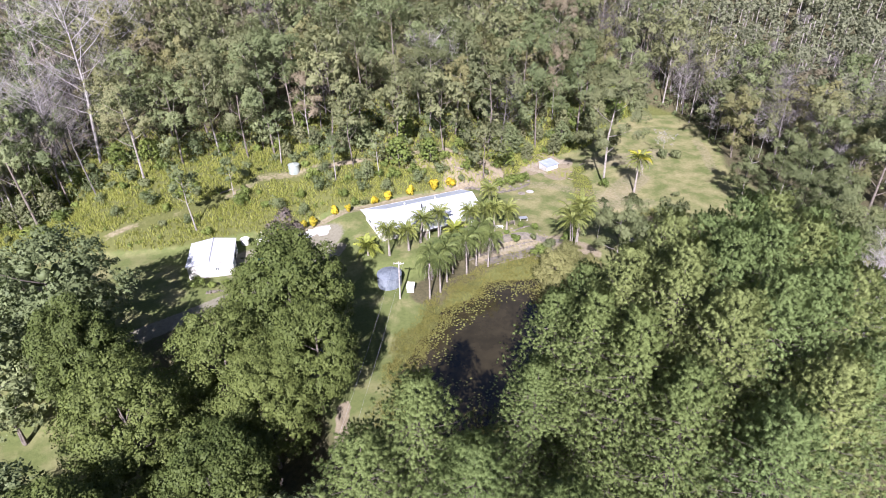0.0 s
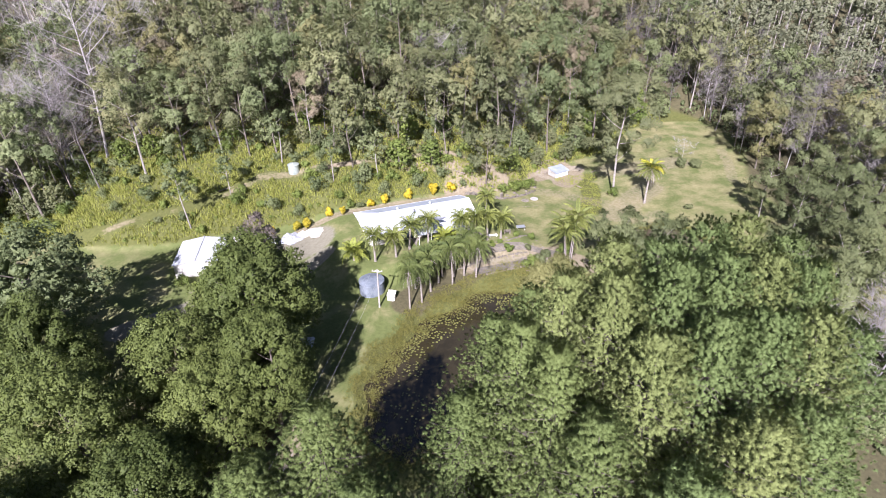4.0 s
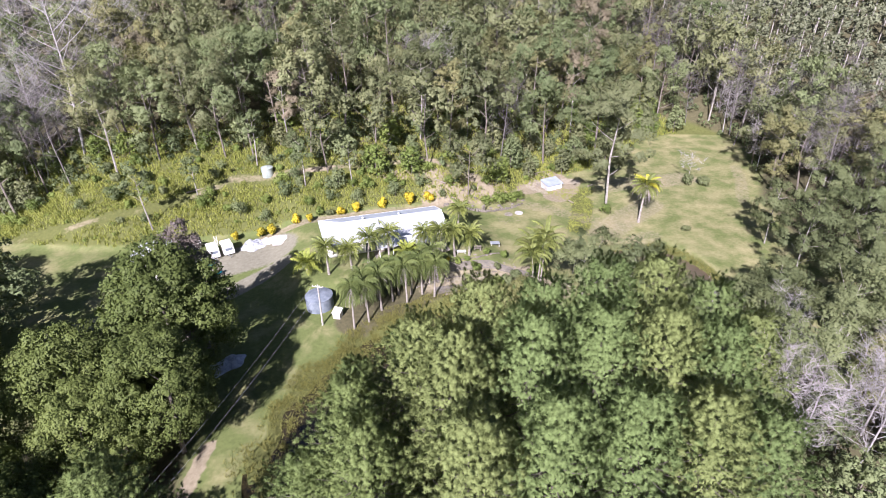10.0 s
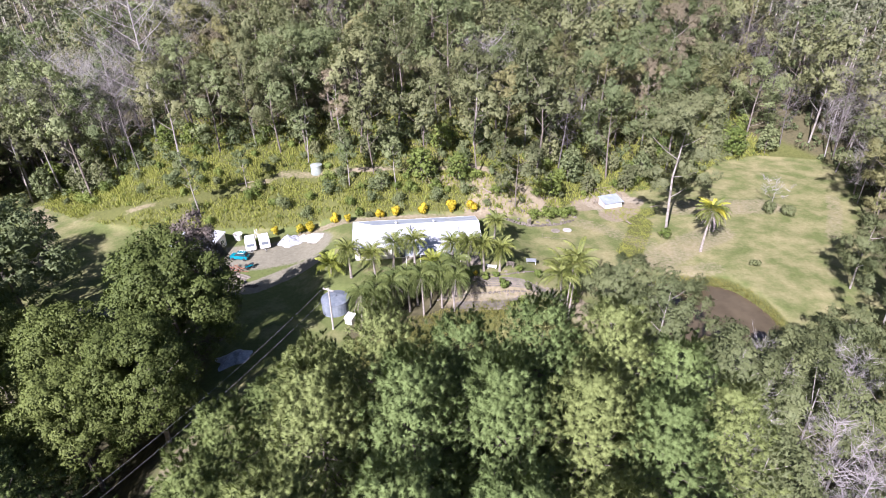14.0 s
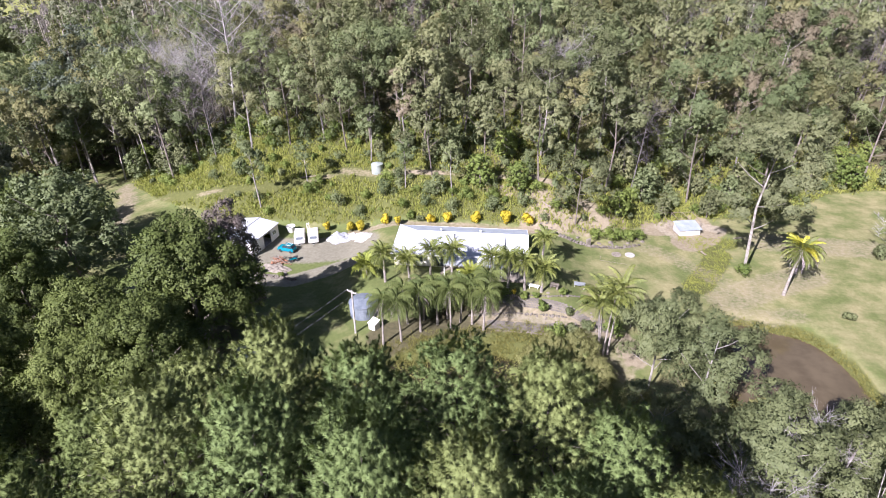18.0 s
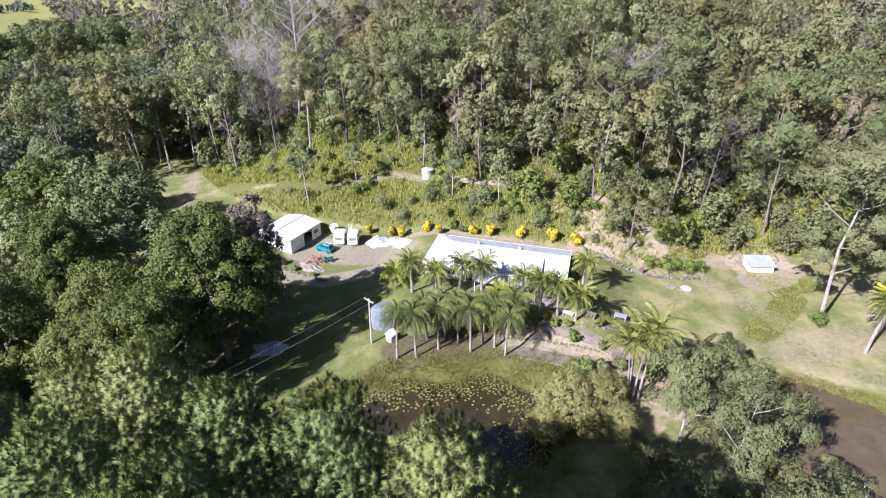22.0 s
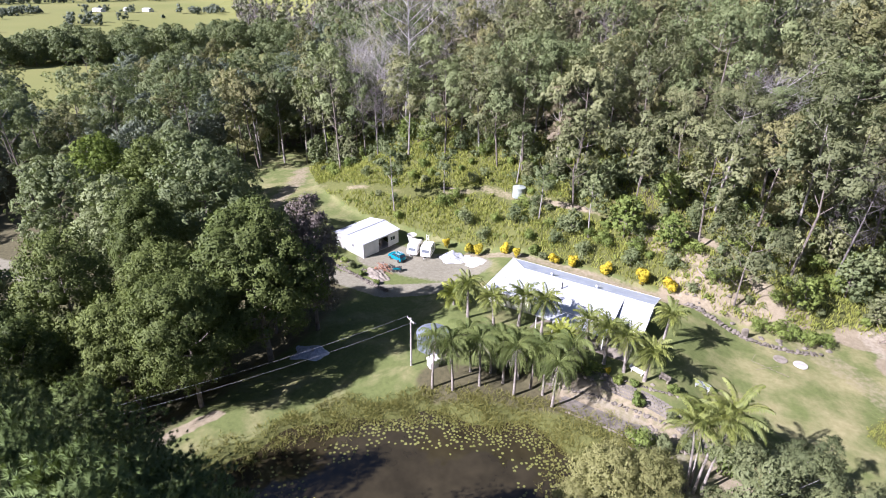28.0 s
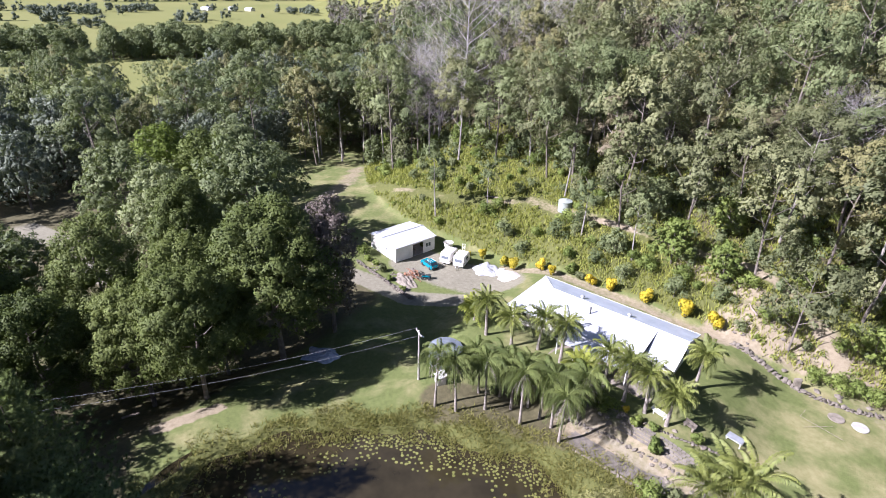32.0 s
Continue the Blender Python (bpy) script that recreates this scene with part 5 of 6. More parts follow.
POND_PALMS = [(5.0, -2.4, 8.7), (7.6, -1.4, 8.5), (7.8, 3.2, 7.5), (10.2, 1.3, 8.1), (12.6, 3.6, 7.7), (14.9, 2.1, 8.3), (16.2, 4.6, 7.9), (18.1, 4.2, 8.3), (20.0, 2.7, 7.7), (10.2, 4.6, 7.5), (14.0, 5.4, 7.3), (20.2, 6.8, 7.5)]
for i, (x, y, h) in enumerate(POND_PALMS):
    palm("queen_palm", "drooping queen palm with dry fronds on its trunk", 140 + i, x, y, h - 0.9, (frng.normal(0, 0.4), frng.normal(-0.1, 0.35)), 32, QUEEN, "queen palms on the pond bank", 0.15, (DRY, 17), False)
for i, (x, y, h, l) in enumerate([(37.8, -1.6, 9.8, (0.6, 0.4)), (38.5, -1.2, 10.4, (0.9, 0.8)), (37.3, -0.9, 8.8, (-0.3, 0.9)), (37.0, -1.9, 8.4, (-0.7, 0.2))]):
    palm("tall_palm", "tall slim palm in a close clump with pale trunks", 170 + i, x, y, h, l, 20, TALL, "tall palm clump", 0.13)
palm("lawn_palm", "lone palm with yellowing leaves and a hanging dry skirt", 190, 71.0, 18.2, 8.2, (1.3, 1.3), 38, LIME, "", 0.22, (BIG_DRY, 18), False, GOLD)


# ---- bank planting, undergrowth, reeds and lilies ----
def shrub(rng, h, w, leaf_mat, leaves, size, name="shrub", spread=0.3):
    root = thing(name, "", "shrub")
    part("stem", tube([(0, 0, -0.2), (0.02, 0, h * 0.6)], [0.05, 0.02], 5), BARK, root)
    lobes = [(rng.normal(0, spread * w), rng.normal(0, spread * w), h * rng.uniform(0.25, 0.75), w * rng.uniform(0.30, 0.48)) for _ in range(13)]
    P, D = shell(lobes, leaves, rng, 0.4, 0.5)
    P[:, 2] = np.maximum(P[:, 2], 0.03)
    foliage("foliage", sprays(P, D, size, rng, 0.6, 0.5, 0.1, 0.75), leaf_mat, root)
    return root


YELLOW = [(-15.5, 35.9, 0.8), (-10.2, 35.7, 1.0), (-8.0, 35.3, 0.95), (-2.5, 35.9, 0.85), (0.4, 34.7, 0.75), (7.1, 36.0, 0.9), (10.6, 36.2, 0.9), (16.6, 36.4, 0.95), (22.9, 36.5, 1.15), (27.3, 36.4, 1.1)]
pat = [shrub(np.random.default_rng(200 + i), 1.9, 1.0, LEAF_YELLOW, 1400, 0.11, "yellow_bush", 0.19) for i in range(2)]
for i, (x, y, s) in enumerate(YELLOW):
    stand(pat[i % 2], x, y - 0.3, "rounded bush with bright golden-yellow leaves", i * 80, s * 1.5, "golden bushes along the bank", 0.0)
stand(pat[0], 24.7, 10.3, "small golden-yellow bush on the rock terrace", 10, 0.62)
for p in pat:
    clear(p)
greens = [shrub(np.random.default_rng(210 + i), h, w, m, 1100, 0.13) for i, (h, w, m) in enumerate(((1.3, 1.0, LEAF_SHRUB), (2.4, 1.6, LEAF_SHRUB), (3.2, 1.7, LEAF_GUM_GREEN), (1.6, 1.2, LEAF_GREY)))]
TERRACE_SHRUBS = [(26.4, 9.2, 0.9, 0), (29.6, 7.6, 1.15, 0), (28.4, 9.8, 0.7, 0), (32.8, 11.6, 0.9, 0), (36.2, 11.0, 1.0, 0), (22.4, 9.0, 1.0, 1), (20.8, 9.8, 1.0, 1), (33.6, 7.2, 0.8, 3), (2.9, 36.8, 1.3, 0), (5.0, 36.3, 0.9, 3), (66.2, 24.6, 1.0, 1), (94, 33, 1.5, 3), (97, 31, 1.4, 3), (-31.5, 19.8, 0.9, 0)]
YARD_SHRUBS = [(-29, 19.5, 0.8, 0), (-26, 18.5, 0.8, 3), (-33.5, 21, 1.0, 1), (-22.5, 17.2, 0.7, 0), (-18.4, 16.3, 0.7, 0), (33.5, 2.5, 1.3, 3), (36, 4.5, 1.0, 3), (40, 3.0, 1.3, 1), (43, 5.5, 1.3, 2), (31.5, 1.5, 1.2, 1), (78, 11, 0.9, 3), (41, 35.6, 1.0, 1), (43.5, 35.9, 1.1, 1), (45.8, 36.2, 1.2, 1)]
BANK_SHRUBS = [(48.2, 36.4, 1.1, 1), (50.2, 37.2, 1.0, 1), (39, 38.5, 0.8, 3), (33, 36.4, 0.5, 0), (35, 39.6, 0.7, 3), (42.5, 40.5, 0.9, 1), (11.5, 5.6, 0.7, 3), (13.2, 6.4, 0.8, 2), (15.4, 6.8, 0.7, 3), (17.8, 7.2, 0.8, 2), (19.4, 8.0, 0.7, 3), (9.4, 4.4, 0.6, 3)]
for i, (x, y, s, k) in enumerate(TERRACE_SHRUBS + YARD_SHRUBS + BANK_SHRUBS):
    stand(greens[k], x, y, "rounded green garden shrub" if k < 2 else "loose grey-green shrub by the terrace", i * 47, s, "garden shrubs", 0.0)


def bank_keep(x, y):
    d = float(y - foot(x))
    t = float(band(np.array(x), np.array(y), HILL_TRACK, 2.0))
    if t > 0.3 or d < 2.2 or d > 34 or (x < -66 and y < 60):
        return 0
    open_grass = x < -12 and d < 26
    return 0.35 if open_grass else (0.9 if 4 < x < 60 else 0.6)


for i, (x, y) in enumerate(scatter(5000, -75, 112, 34, 92, 2.7, 12, bank_keep)[:250]):
    r = np.random.default_rng(3000 + i)
    stand(greens[int(r.choice([1, 1, 2, 2, 0, 3]))], x, y, "wild green shrub on the rough bank", r.uniform(0, 360), r.uniform(0.7, 1.35), "shrubs on the bank", 0.0)
for p in greens:
    clear(p)
willow = [dome_tree(np.random.default_rng(230 + i), 6.4, 3.4, LEAF_WILLOW, BARK, 15000, 0.105, "willow_bush", 0.04) for i in range(2)]
for i, (x, y, s) in enumerate([(29.8, -6.6, 1.15), (33.6, -5.0, 0.95), (27.6, -9.8, 0.7), (36.0, -8.6, 0.75)]):
    stand(willow[i % 2], x, y, "pale yellow-green willowy bush at the water's edge", i * 120, s, "willow bushes by the pond", 0.0)
for p in willow:
    clear(p)


def blades(n, region, size, seed, spread=0.35):
    """Tufts of grass or reed: slim upright triangles."""
    r = np.random.default_rng(seed)
    x0, x1, y0, y1, keep = region
    X, Y = r.uniform(x0, x1, n), r.uniform(y0, y1, n)
    ok = r.random(n) < keep(X, Y)
    X, Y = X[ok], Y[ok]
    k = 4
    X, Y = np.repeat(X, k) + r.normal(0, 0.18, len(X) * k), np.repeat(Y, k) + r.normal(0, 0.18, len(Y) * k)
    Z = height(X, Y)
    Z = np.where((pond_1(X, Y) < 1.1) | (pond_2(X, Y) < 1.1), np.maximum(Z, -1.36), Z)
    m = len(X)
    h = size * r.uniform(0.35, 1.35, m)
    a = r.uniform(0, 2 * math.pi, m)
    w = 0.07 * size + 0.03
    lean = r.normal(0, spread, (m, 2)) * h[:, None]
    A = np.stack([X - np.cos(a) * w, Y - np.sin(a) * w, Z - 0.05], 1)
    B = np.stack([X + np.cos(a) * w, Y + np.sin(a) * w, Z - 0.05], 1)
    C = np.stack([X + lean[:, 0], Y + lean[:, 1], Z + h], 1)
    return np.stack([A, B, C], 1).reshape(-1, 3), np.arange(3 * m).reshape(m, 3)


def bank_grass(x, y):
    d = y - foot(x)
    patch = 0.68 + 0.32 * np.sin(x * 0.35) * np.sin(y * 0.5 + x * 0.2)
    return S(1.0, 3.0, d) * (1 - S(30, 44, d)) * (1 - band(x, y, HILL_TRACK, 1.6)) * patch


def pond_reeds(x, y):
    e1, e2 = pond_1(x, y), pond_2(x, y)
    ring1 = (0.35 * S(0.78, 0.9, e1) + 0.65 * S(0.9, 1.0, e1)) * (1 - S(1.22, 1.46, e1)) * (0.4 + 0.6 * S(-20, -8, y - 0.5 * x + 2))
    ring2 = S(0.97, 1.02, e2) * (1 - S(1.08, 1.16, e2)) * 0.7
    patch = 0.55 + 0.45 * np.sin(x * 0.8 + 0.5 * y) * np.sin(y * 1.1 - 0.3 * x)
    return np.maximum(ring1 * patch, ring2)


def drain_grass(x, y):
    return band(x, y, [(67.5, 37.2), (60.6, 38.4), (64.6, 32.4), (61.9, 27.1), (57.2, 19.9)], 2.3) * (0.55 + 0.45 * np.sin(x * 1.3 + y * 0.4) * np.sin(y * 0.9))


g = thing("rank_grass", "tall yellow-green rank grass covering the bank", "grass", kind="stuff")
child("blades", mesh_np("blades", *blades(75000, (-80, 115, 33, 95, bank_grass), 0.8, 31), GRASS_BLADE), g, kind="stuff")
g = thing("reeds", "olive and yellow reeds round the pond margins", "reeds", kind="stuff")
child("blades", mesh_np("blades", *blades(120000, (-18, 82, -34, 14, pond_reeds), 0.42, 32, 0.95), REED), g, kind="stuff")
g = thing("drain_grass", "lush green grass along a wet hollow", "grass", kind="stuff")
child("blades", mesh_np("blades", *blades(9000, (50, 70, 10, 42, drain_grass), 0.3, 33), DRAIN_GRASS), g, kind="stuff")


def undergrowth():
    """Low dark scrub below the forest."""
    r, pieces = np.random.default_rng(14), []
    for x, y in scatter(9000, -110, 150, 30, 125, 3.4, 15, lambda x, y: float(woods(x, y)) * 0.9):
        z, w = ground_z(x, y), r.uniform(0.9, 2.3)
        lobes = [(x + r.normal(0, 0.5 * w), y + r.normal(0, 0.5 * w), z + w * r.uniform(0.3, 1.1), w * 0.6) for _ in range(4)]
        P, D = shell(lobes, 80, r, 0.4, 0.5)
        pieces.append(sprays(P, D, 0.34, r, 0.6, 0.6, 0.1))
    for x, y in scatter(2600, -100, 118, -90, 10, 4.0, 16, lambda x, y: 0.8 if (pond_1(x, y) > 1.45 and pond_2(x, y) > 1.4 and (y < -30 or x < -24 or (x > 42 and y < -10))) and not (x < -8 and y > -46) else 0.0):
        z, w = ground_z(x, y), r.uniform(0.7, 1.7)
        lobes = [(x + r.normal(0, 0.5 * w), y + r.normal(0, 0.5 * w), z + w * r.uniform(0.3, 1.0), w * 0.6) for _ in range(4)]
        P, D = shell(lobes, 130, r, 0.4, 0.5)
        pieces.append(sprays(P, D, 0.30, r, 0.6, 0.6, 0.1))
    u = thing("undergrowth", "dark green scrub on the forest floor", "undergrowth", kind="stuff")
    V, F, N = join(pieces)
    child("foliage", mesh_np("foliage", V, F, LEAF_GUM_GREEN, N), u, kind="stuff")


undergrowth()


def bank_herbs():
    """Lush low growth in clumps over the bank and between the first trees."""
    r, light, deep = np.random.default_rng(17), [], []
    for x, y in scatter(7000, -72, 115, 33, 86, 1.7, 24, lambda x, y: float(bank_grass(np.array(x), np.array(y))) * (0.75 if math.sin(x * 0.21 + 1.0) * math.sin(y * 0.33 + x * 0.08) > -0.2 else 0.2)):
        z, w = ground_z(x, y), r.uniform(0.45, 1.15)
        lobes = [(x + r.normal(0, 0.5 * w), y + r.normal(0, 0.5 * w), z + w * r.uniform(0.1, 0.6), w * r.uniform(0.35, 0.6)) for _ in range(4)]
        P, D = shell(lobes, 64, r, 0.3, 0.8)
        (light if r.random() < 0.55 else deep).append(sprays(P, D, 0.15, r, 0.6, 0.5, 0.1, 0.7))
    b = thing("bank_herbs", "lush green weeds and bracken covering the bank", "undergrowth", kind="stuff")
    for name, pieces, m in (("bracken", light, LEAF_HERB), ("weeds", deep, LEAF_SHRUB)):
        V, F, N = join(pieces)
        child(name, mesh_np(name, V, F, m, N), b, kind="stuff")


bank_herbs()


def pad_mesh(r, sides=9):
    pts = [(0, 0, 0.012)] + [(r * math.cos(t), r * math.sin(t), 0.004) for t in np.linspace(0.25, 2 * math.pi - 0.25, sides)]
    return mesh_np("lily_pad", pts, [(0, i, i + 1) for i in range(1, sides)], LILY)


def lilies():
    r = np.random.default_rng(18)
    root = thing("water_lilies", "floating round green lily pads on the pond", "water lilies", at=(0, 0, -1.342))
    pads = [pad_mesh(s) for s in (0.13, 0.17, 0.21)]
    near, rest = [], []
    for x, y in scatter(42000, -10, 33, -30, 5, 0.37, 19, lambda x, y: 0 if pond_1(x, y) > 1.06 else float(np.clip(
            1.6 * (0.12 + 0.88 * S(-3, 5, x)) * S(0.45, 0.9, pond_1(x, y)) * (0.2 + 0.8 * S(-16, -6, y - 0.5 * x + 2)) * (0.45 + 0.55 * math.sin(x * 0.9) * math.sin(y * 1.1 + 1)), 0, 1))):
        (near if 2 < x < 17 and y > -12 and len(near) < 300 else rest).append((x, y))
    for x, y in near:
        o = child("lily_pad", pads[int(r.integers(3))], root)
        o.matrix_basis = pose(x, y, 0, r.normal(0, 2), r.normal(0, 2), r.uniform(0, 360))
    V, F = [], []
    for x, y in rest:
        s, a, o = r.uniform(0.11, 0.22), r.uniform(0, 6.28), len(V)
        V += [(x, y, 0.012)] + [(x + s * math.cos(a + t), y + s * math.sin(a + t), 0.004) for t in np.linspace(0.25, 6.03, 8)]
        F += [(o, o + i, o + i + 1) for i in range(1, 8)]
    child("pad_rest", mesh_np("pad_rest", V, F, LILY), root, kind="stuff")


lilies()

# ---- single trees that stand out ----
t = gum_tree(np.random.default_rng(301), 30, 6.0, LEAF_GUM, BARK_PALE, 32000, 0.19, "white_gum", 0.3)
stand(t, 66.9, 25.4, "tall white-trunked gum leaning over the lawn", 331, 1.0)
clear(t)
t = gum_tree(np.random.default_rng(302), 22, 4.6, LEAF_GUM, BARK, 6000, 0.28, "bank_gum", 0.4)
stand(t, 17.5, 47.0, "full gum standing behind the house", 80, 0.9)
stand(t, 29.5, 44.5, "full gum standing on the bank behind the house", 300, 0.92)
stand(t, 6.0, 47.5, "gum tree beside the hill track", 10, 0.85)
stand(t, 3.0, 55.0, "broad gum above the hill tank", 140, 1.15)
stand(t, 44.0, 47.0, "broad gum behind the poultry hut", 190, 1.1)
clear(t)
t = gum_tree(np.random.default_rng(307), 14, 4.6, LEAF_GUM, BARK, 6500, 0.22, "bank_gum", 0.3)
stand(t, 37.1, 36.9, "leaning gum with a dark trunk on the eroded bank", 200, 1.0)
clear(t)
t = gum_tree(np.random.default_rng(303), 15, 2.3, LEAF_GUM_GREEN, BARK_PALE, 2200, 0.24, "sapling", 0.45)
stand(t, -32.4, 41.0, "thin sapling with a pale stem beside the track", 0, 1.0)
stand(t, -23.0, 47.0, "thin sapling on the grassy bank", 90, 0.75)
stand(t, -10.0, 56.5, "young gum beside the hill tank", 190, 0.95)
stand(t, 0.5, 44.0, "slim young gum on the bank", 250, 0.8)
stand(t, 11.0, 42.5, "slim young gum behind the golden bushes", 20, 0.8)
clear(t)
t = gum_tree(np.random.default_rng(304), 26, 4.4, LEAF_GUM, BARK_PALE, 5000, 0.30, "edge_gum", 0.5)
stand(t, -96.6, 60.1, "tall pale-trunked gum at the forest edge", 0, 1.0)
stand(t, -103, 66, "tall pale-trunked gum at the forest edge", 120, 0.95)
for i, (x, y, k) in enumerate(((-84, 67, 0.9), (-91, 64.5, 1.0), (-77, 69, 0.95), (-70, 66, 0.85), (-109, 62, 1.05), (-100, 71, 1.0), (-87, 73, 1.0))):
    stand(t, x, y, "tall pale-trunked gum at the forest edge", 240 + 70 * i, k)
clear(t)
t = bare_tree(np.random.default_rng(305), 38, BARK_DEAD, "dead_gum", 0.32, 26, 10, 0.009)
stand(t, -50.7, 71.7, "huge bleached dead gum with bare spreading limbs", 0, 1.0)
stand(t, -69, 82, "tall bleached dead gum among the forest", 100, 0.7)
stand(t, -80, 90, "tall bleached dead gum among the forest", 200, 0.75)
stand(t, -62, 76, "tall bleached dead gum above the grassy bank", 30, 0.62)
stand(t, -58, 72, "leaning bleached dead gum above the grassy bank", 150, 0.7)
stand(t, -42, 96, "tall bleached dead gum among the forest", 310, 0.7)
stand(t, 33, 62, "grey dead gum among the forest", 60, 0.55)
clear(t)
t = bare_tree(np.random.default_rng(306), 6.5, BARK_GREY, "bare_fruit_tree", 0.45, 10, 8)
stand(t, 95.5, 34.5, "leafless spreading small tree on the lawn", 0, 1.0)
clear(t)


# ---- the yard: car, caravans, heaps ----
def wheel(parent, x, y, r, w, turn=0.0):
    t = part("tyre", turned(lathe([(r * 0.62, -w / 2), (r * 0.95, -w / 2), (r, -w / 4), (r, w / 4), (r * 0.95, w / 2), (r * 0.62, w / 2)], 18), pose(x, y, r, 90, 0, turn)), RUBBER, parent)
    part("rim", turned(lathe([(0.03, -w / 2 + 0.02), (r * 0.6, -w / 2 + 0.03), (r * 0.6, w / 2 - 0.03), (0.03, w / 2 - 0.02)], 14), pose(x, y, r, 90, 0, turn)), GALV, t)


def profile_body(profile, half, taper=0.0):
    """A body from a side outline (x, z), drawn in at the top by taper."""
    bm = bmesh.new()
    zs = [z for _, z in profile]
    lo, hi = min(zs), max(zs)
    L = [bm.verts.new((x, half - taper * (z - lo) / (hi - lo), z)) for x, z in profile]
    R = [bm.verts.new((x, -half + taper * (z - lo) / (hi - lo), z)) for x, z in profile]
    n = len(profile)
    bm.faces.new(L)
    bm.faces.new(R[::-1])
    for i in range(n):
        bm.faces.new((L[(i + 1) % n], L[i], R[i], R[(i + 1) % n]))
    bmesh.ops.recalc_face_normals(bm, faces=bm.faces[:])
    bmesh.ops.bevel(bm, geom=bm.edges[:], offset=0.05, segments=2, affect="EDGES")
    return bm


def build_car():
    c = thing("car", "small turquoise-blue hatchback parked on the gravel", "car", at=(-20.9, 26.0, ground_z(-20.9, 26.0) + 0.02), turn=-14)
    part("body", profile_body([(-1.85, 0.28), (-1.9, 0.62), (-1.8, 0.88), (-0.85, 0.98), (1.75, 0.98), (1.9, 0.7), (1.88, 0.3)], 0.82, 0.06), CAR_BLUE, c)
    part("cabin", profile_body([(-0.95, 0.95), (-0.35, 1.42), (1.35, 1.46), (1.75, 0.96)], 0.74, 0.14), GLASS, c, "dark glazed cabin")
    part("roof", profile_body([(-0.32, 1.43), (-0.25, 1.49), (1.25, 1.52), (1.36, 1.46)], 0.62, 0.02), CAR_BLUE, c)
    for x in (-0.9, 0.5, 1.62):
        for y in (-0.72, 0.72):
            part("pillar", tube([(x, y, 0.96), (x * 0.72 + 0.18, y * 0.86, 1.46)], [0.045, 0.04], 6), CAR_BLUE, c)
    for y in (-0.5, 0.5):
        part("roof_rail", tube([(-0.1, y, 1.58), (1.2, y, 1.6)], [0.03, 0.03], 6), GALV, c)
    for x in (0.1, 0.6, 1.1):
        part("roof_bar", tube([(x, -0.62, 1.6), (x, 0.62, 1.6)], [0.03, 0.03], 6), PAINT_WHITE, c)
    for x in (-1.2, 1.2):
        for y in (-0.76, 0.76):
            wheel(c, x, y, 0.31, 0.2)
    for y in (-0.6, 0.6):
        part("headlight", box(-1.93, y - 0.14, 0.62, -1.86, y + 0.14, 0.76, 0.015), PAINT_WHITE, c)
        part("tail_light", box(1.86, y - 0.12, 0.66, 1.92, y + 0.12, 0.82, 0.015), RUST, c)
    part("bumper", box(-1.97, -0.78, 0.3, -1.86, 0.78, 0.48, 0.03), RUBBER, c)
    part("bumper", box(1.86, -0.78, 0.3, 1.97, 0.78, 0.48, 0.03), RUBBER, c)


def build_caravan(x, y, turn, length, label):
    c = thing("caravan", label, "caravan", "caravans in the yard", at=(x, y, ground_z(x, y) + 0.02), turn=turn)
    h = length / 2
    part("body", profile_body([(-h, 0.45), (-h - 0.12, 1.2), (-h + 0.25, 2.25), (-h + 0.6, 2.42), (h - 0.6, 2.42), (h - 0.2, 2.2), (h + 0.1, 1.2), (h, 0.45)], 1.05, 0.04), PAINT_WHITE, c)
    part("roof_hatch", box(-0.3, -0.3, 2.42, 0.4, 0.3, 2.52, 0.02), PAINT_WHITE, c)
    part("front_window", box(-h - 0.07, -0.7, 1.35, -h + 0.02, 0.7, 1.95, 0.02), TANK_SHADED, c)
    part("rear_window", box(h - 0.02, -0.7, 1.35, h + 0.04, 0.7, 1.9, 0.02), TANK_SHADED, c)
    for s in (-1, 1):
        part("side_window", box(-0.2, s * 1.02 - 0.02, 1.3, 0.9, s * 1.02 + 0.02, 1.85, 0.01), GLASS, c)
        part("stripe", box(-h + 0.1, s * 1.04 - 0.012, 0.95, h - 0.1, s * 1.04 + 0.012, 1.08), STONE_PALE, c)
        wheel(c, 0.1, s * 0.95, 0.32, 0.2)
    part("door", box(-1.3, 1.0, 0.55, -0.65, 1.06, 2.1, 0.01), TRIM_WHITE, c)
    part("drawbar", tube([(-h, 0.5, 0.5), (-h - 1.1, 0, 0.5)], [0.04, 0.04], 6), GALV, c)
    part("drawbar", tube([(-h, -0.5, 0.5), (-h - 1.1, 0, 0.5)], [0.04, 0.04], 6), GALV, c)
    part("jockey_wheel", tube([(-h - 1.0, 0, 0.0), (-h - 1.0, 0, 0.75)], [0.05, 0.03], 6), RUBBER, c)


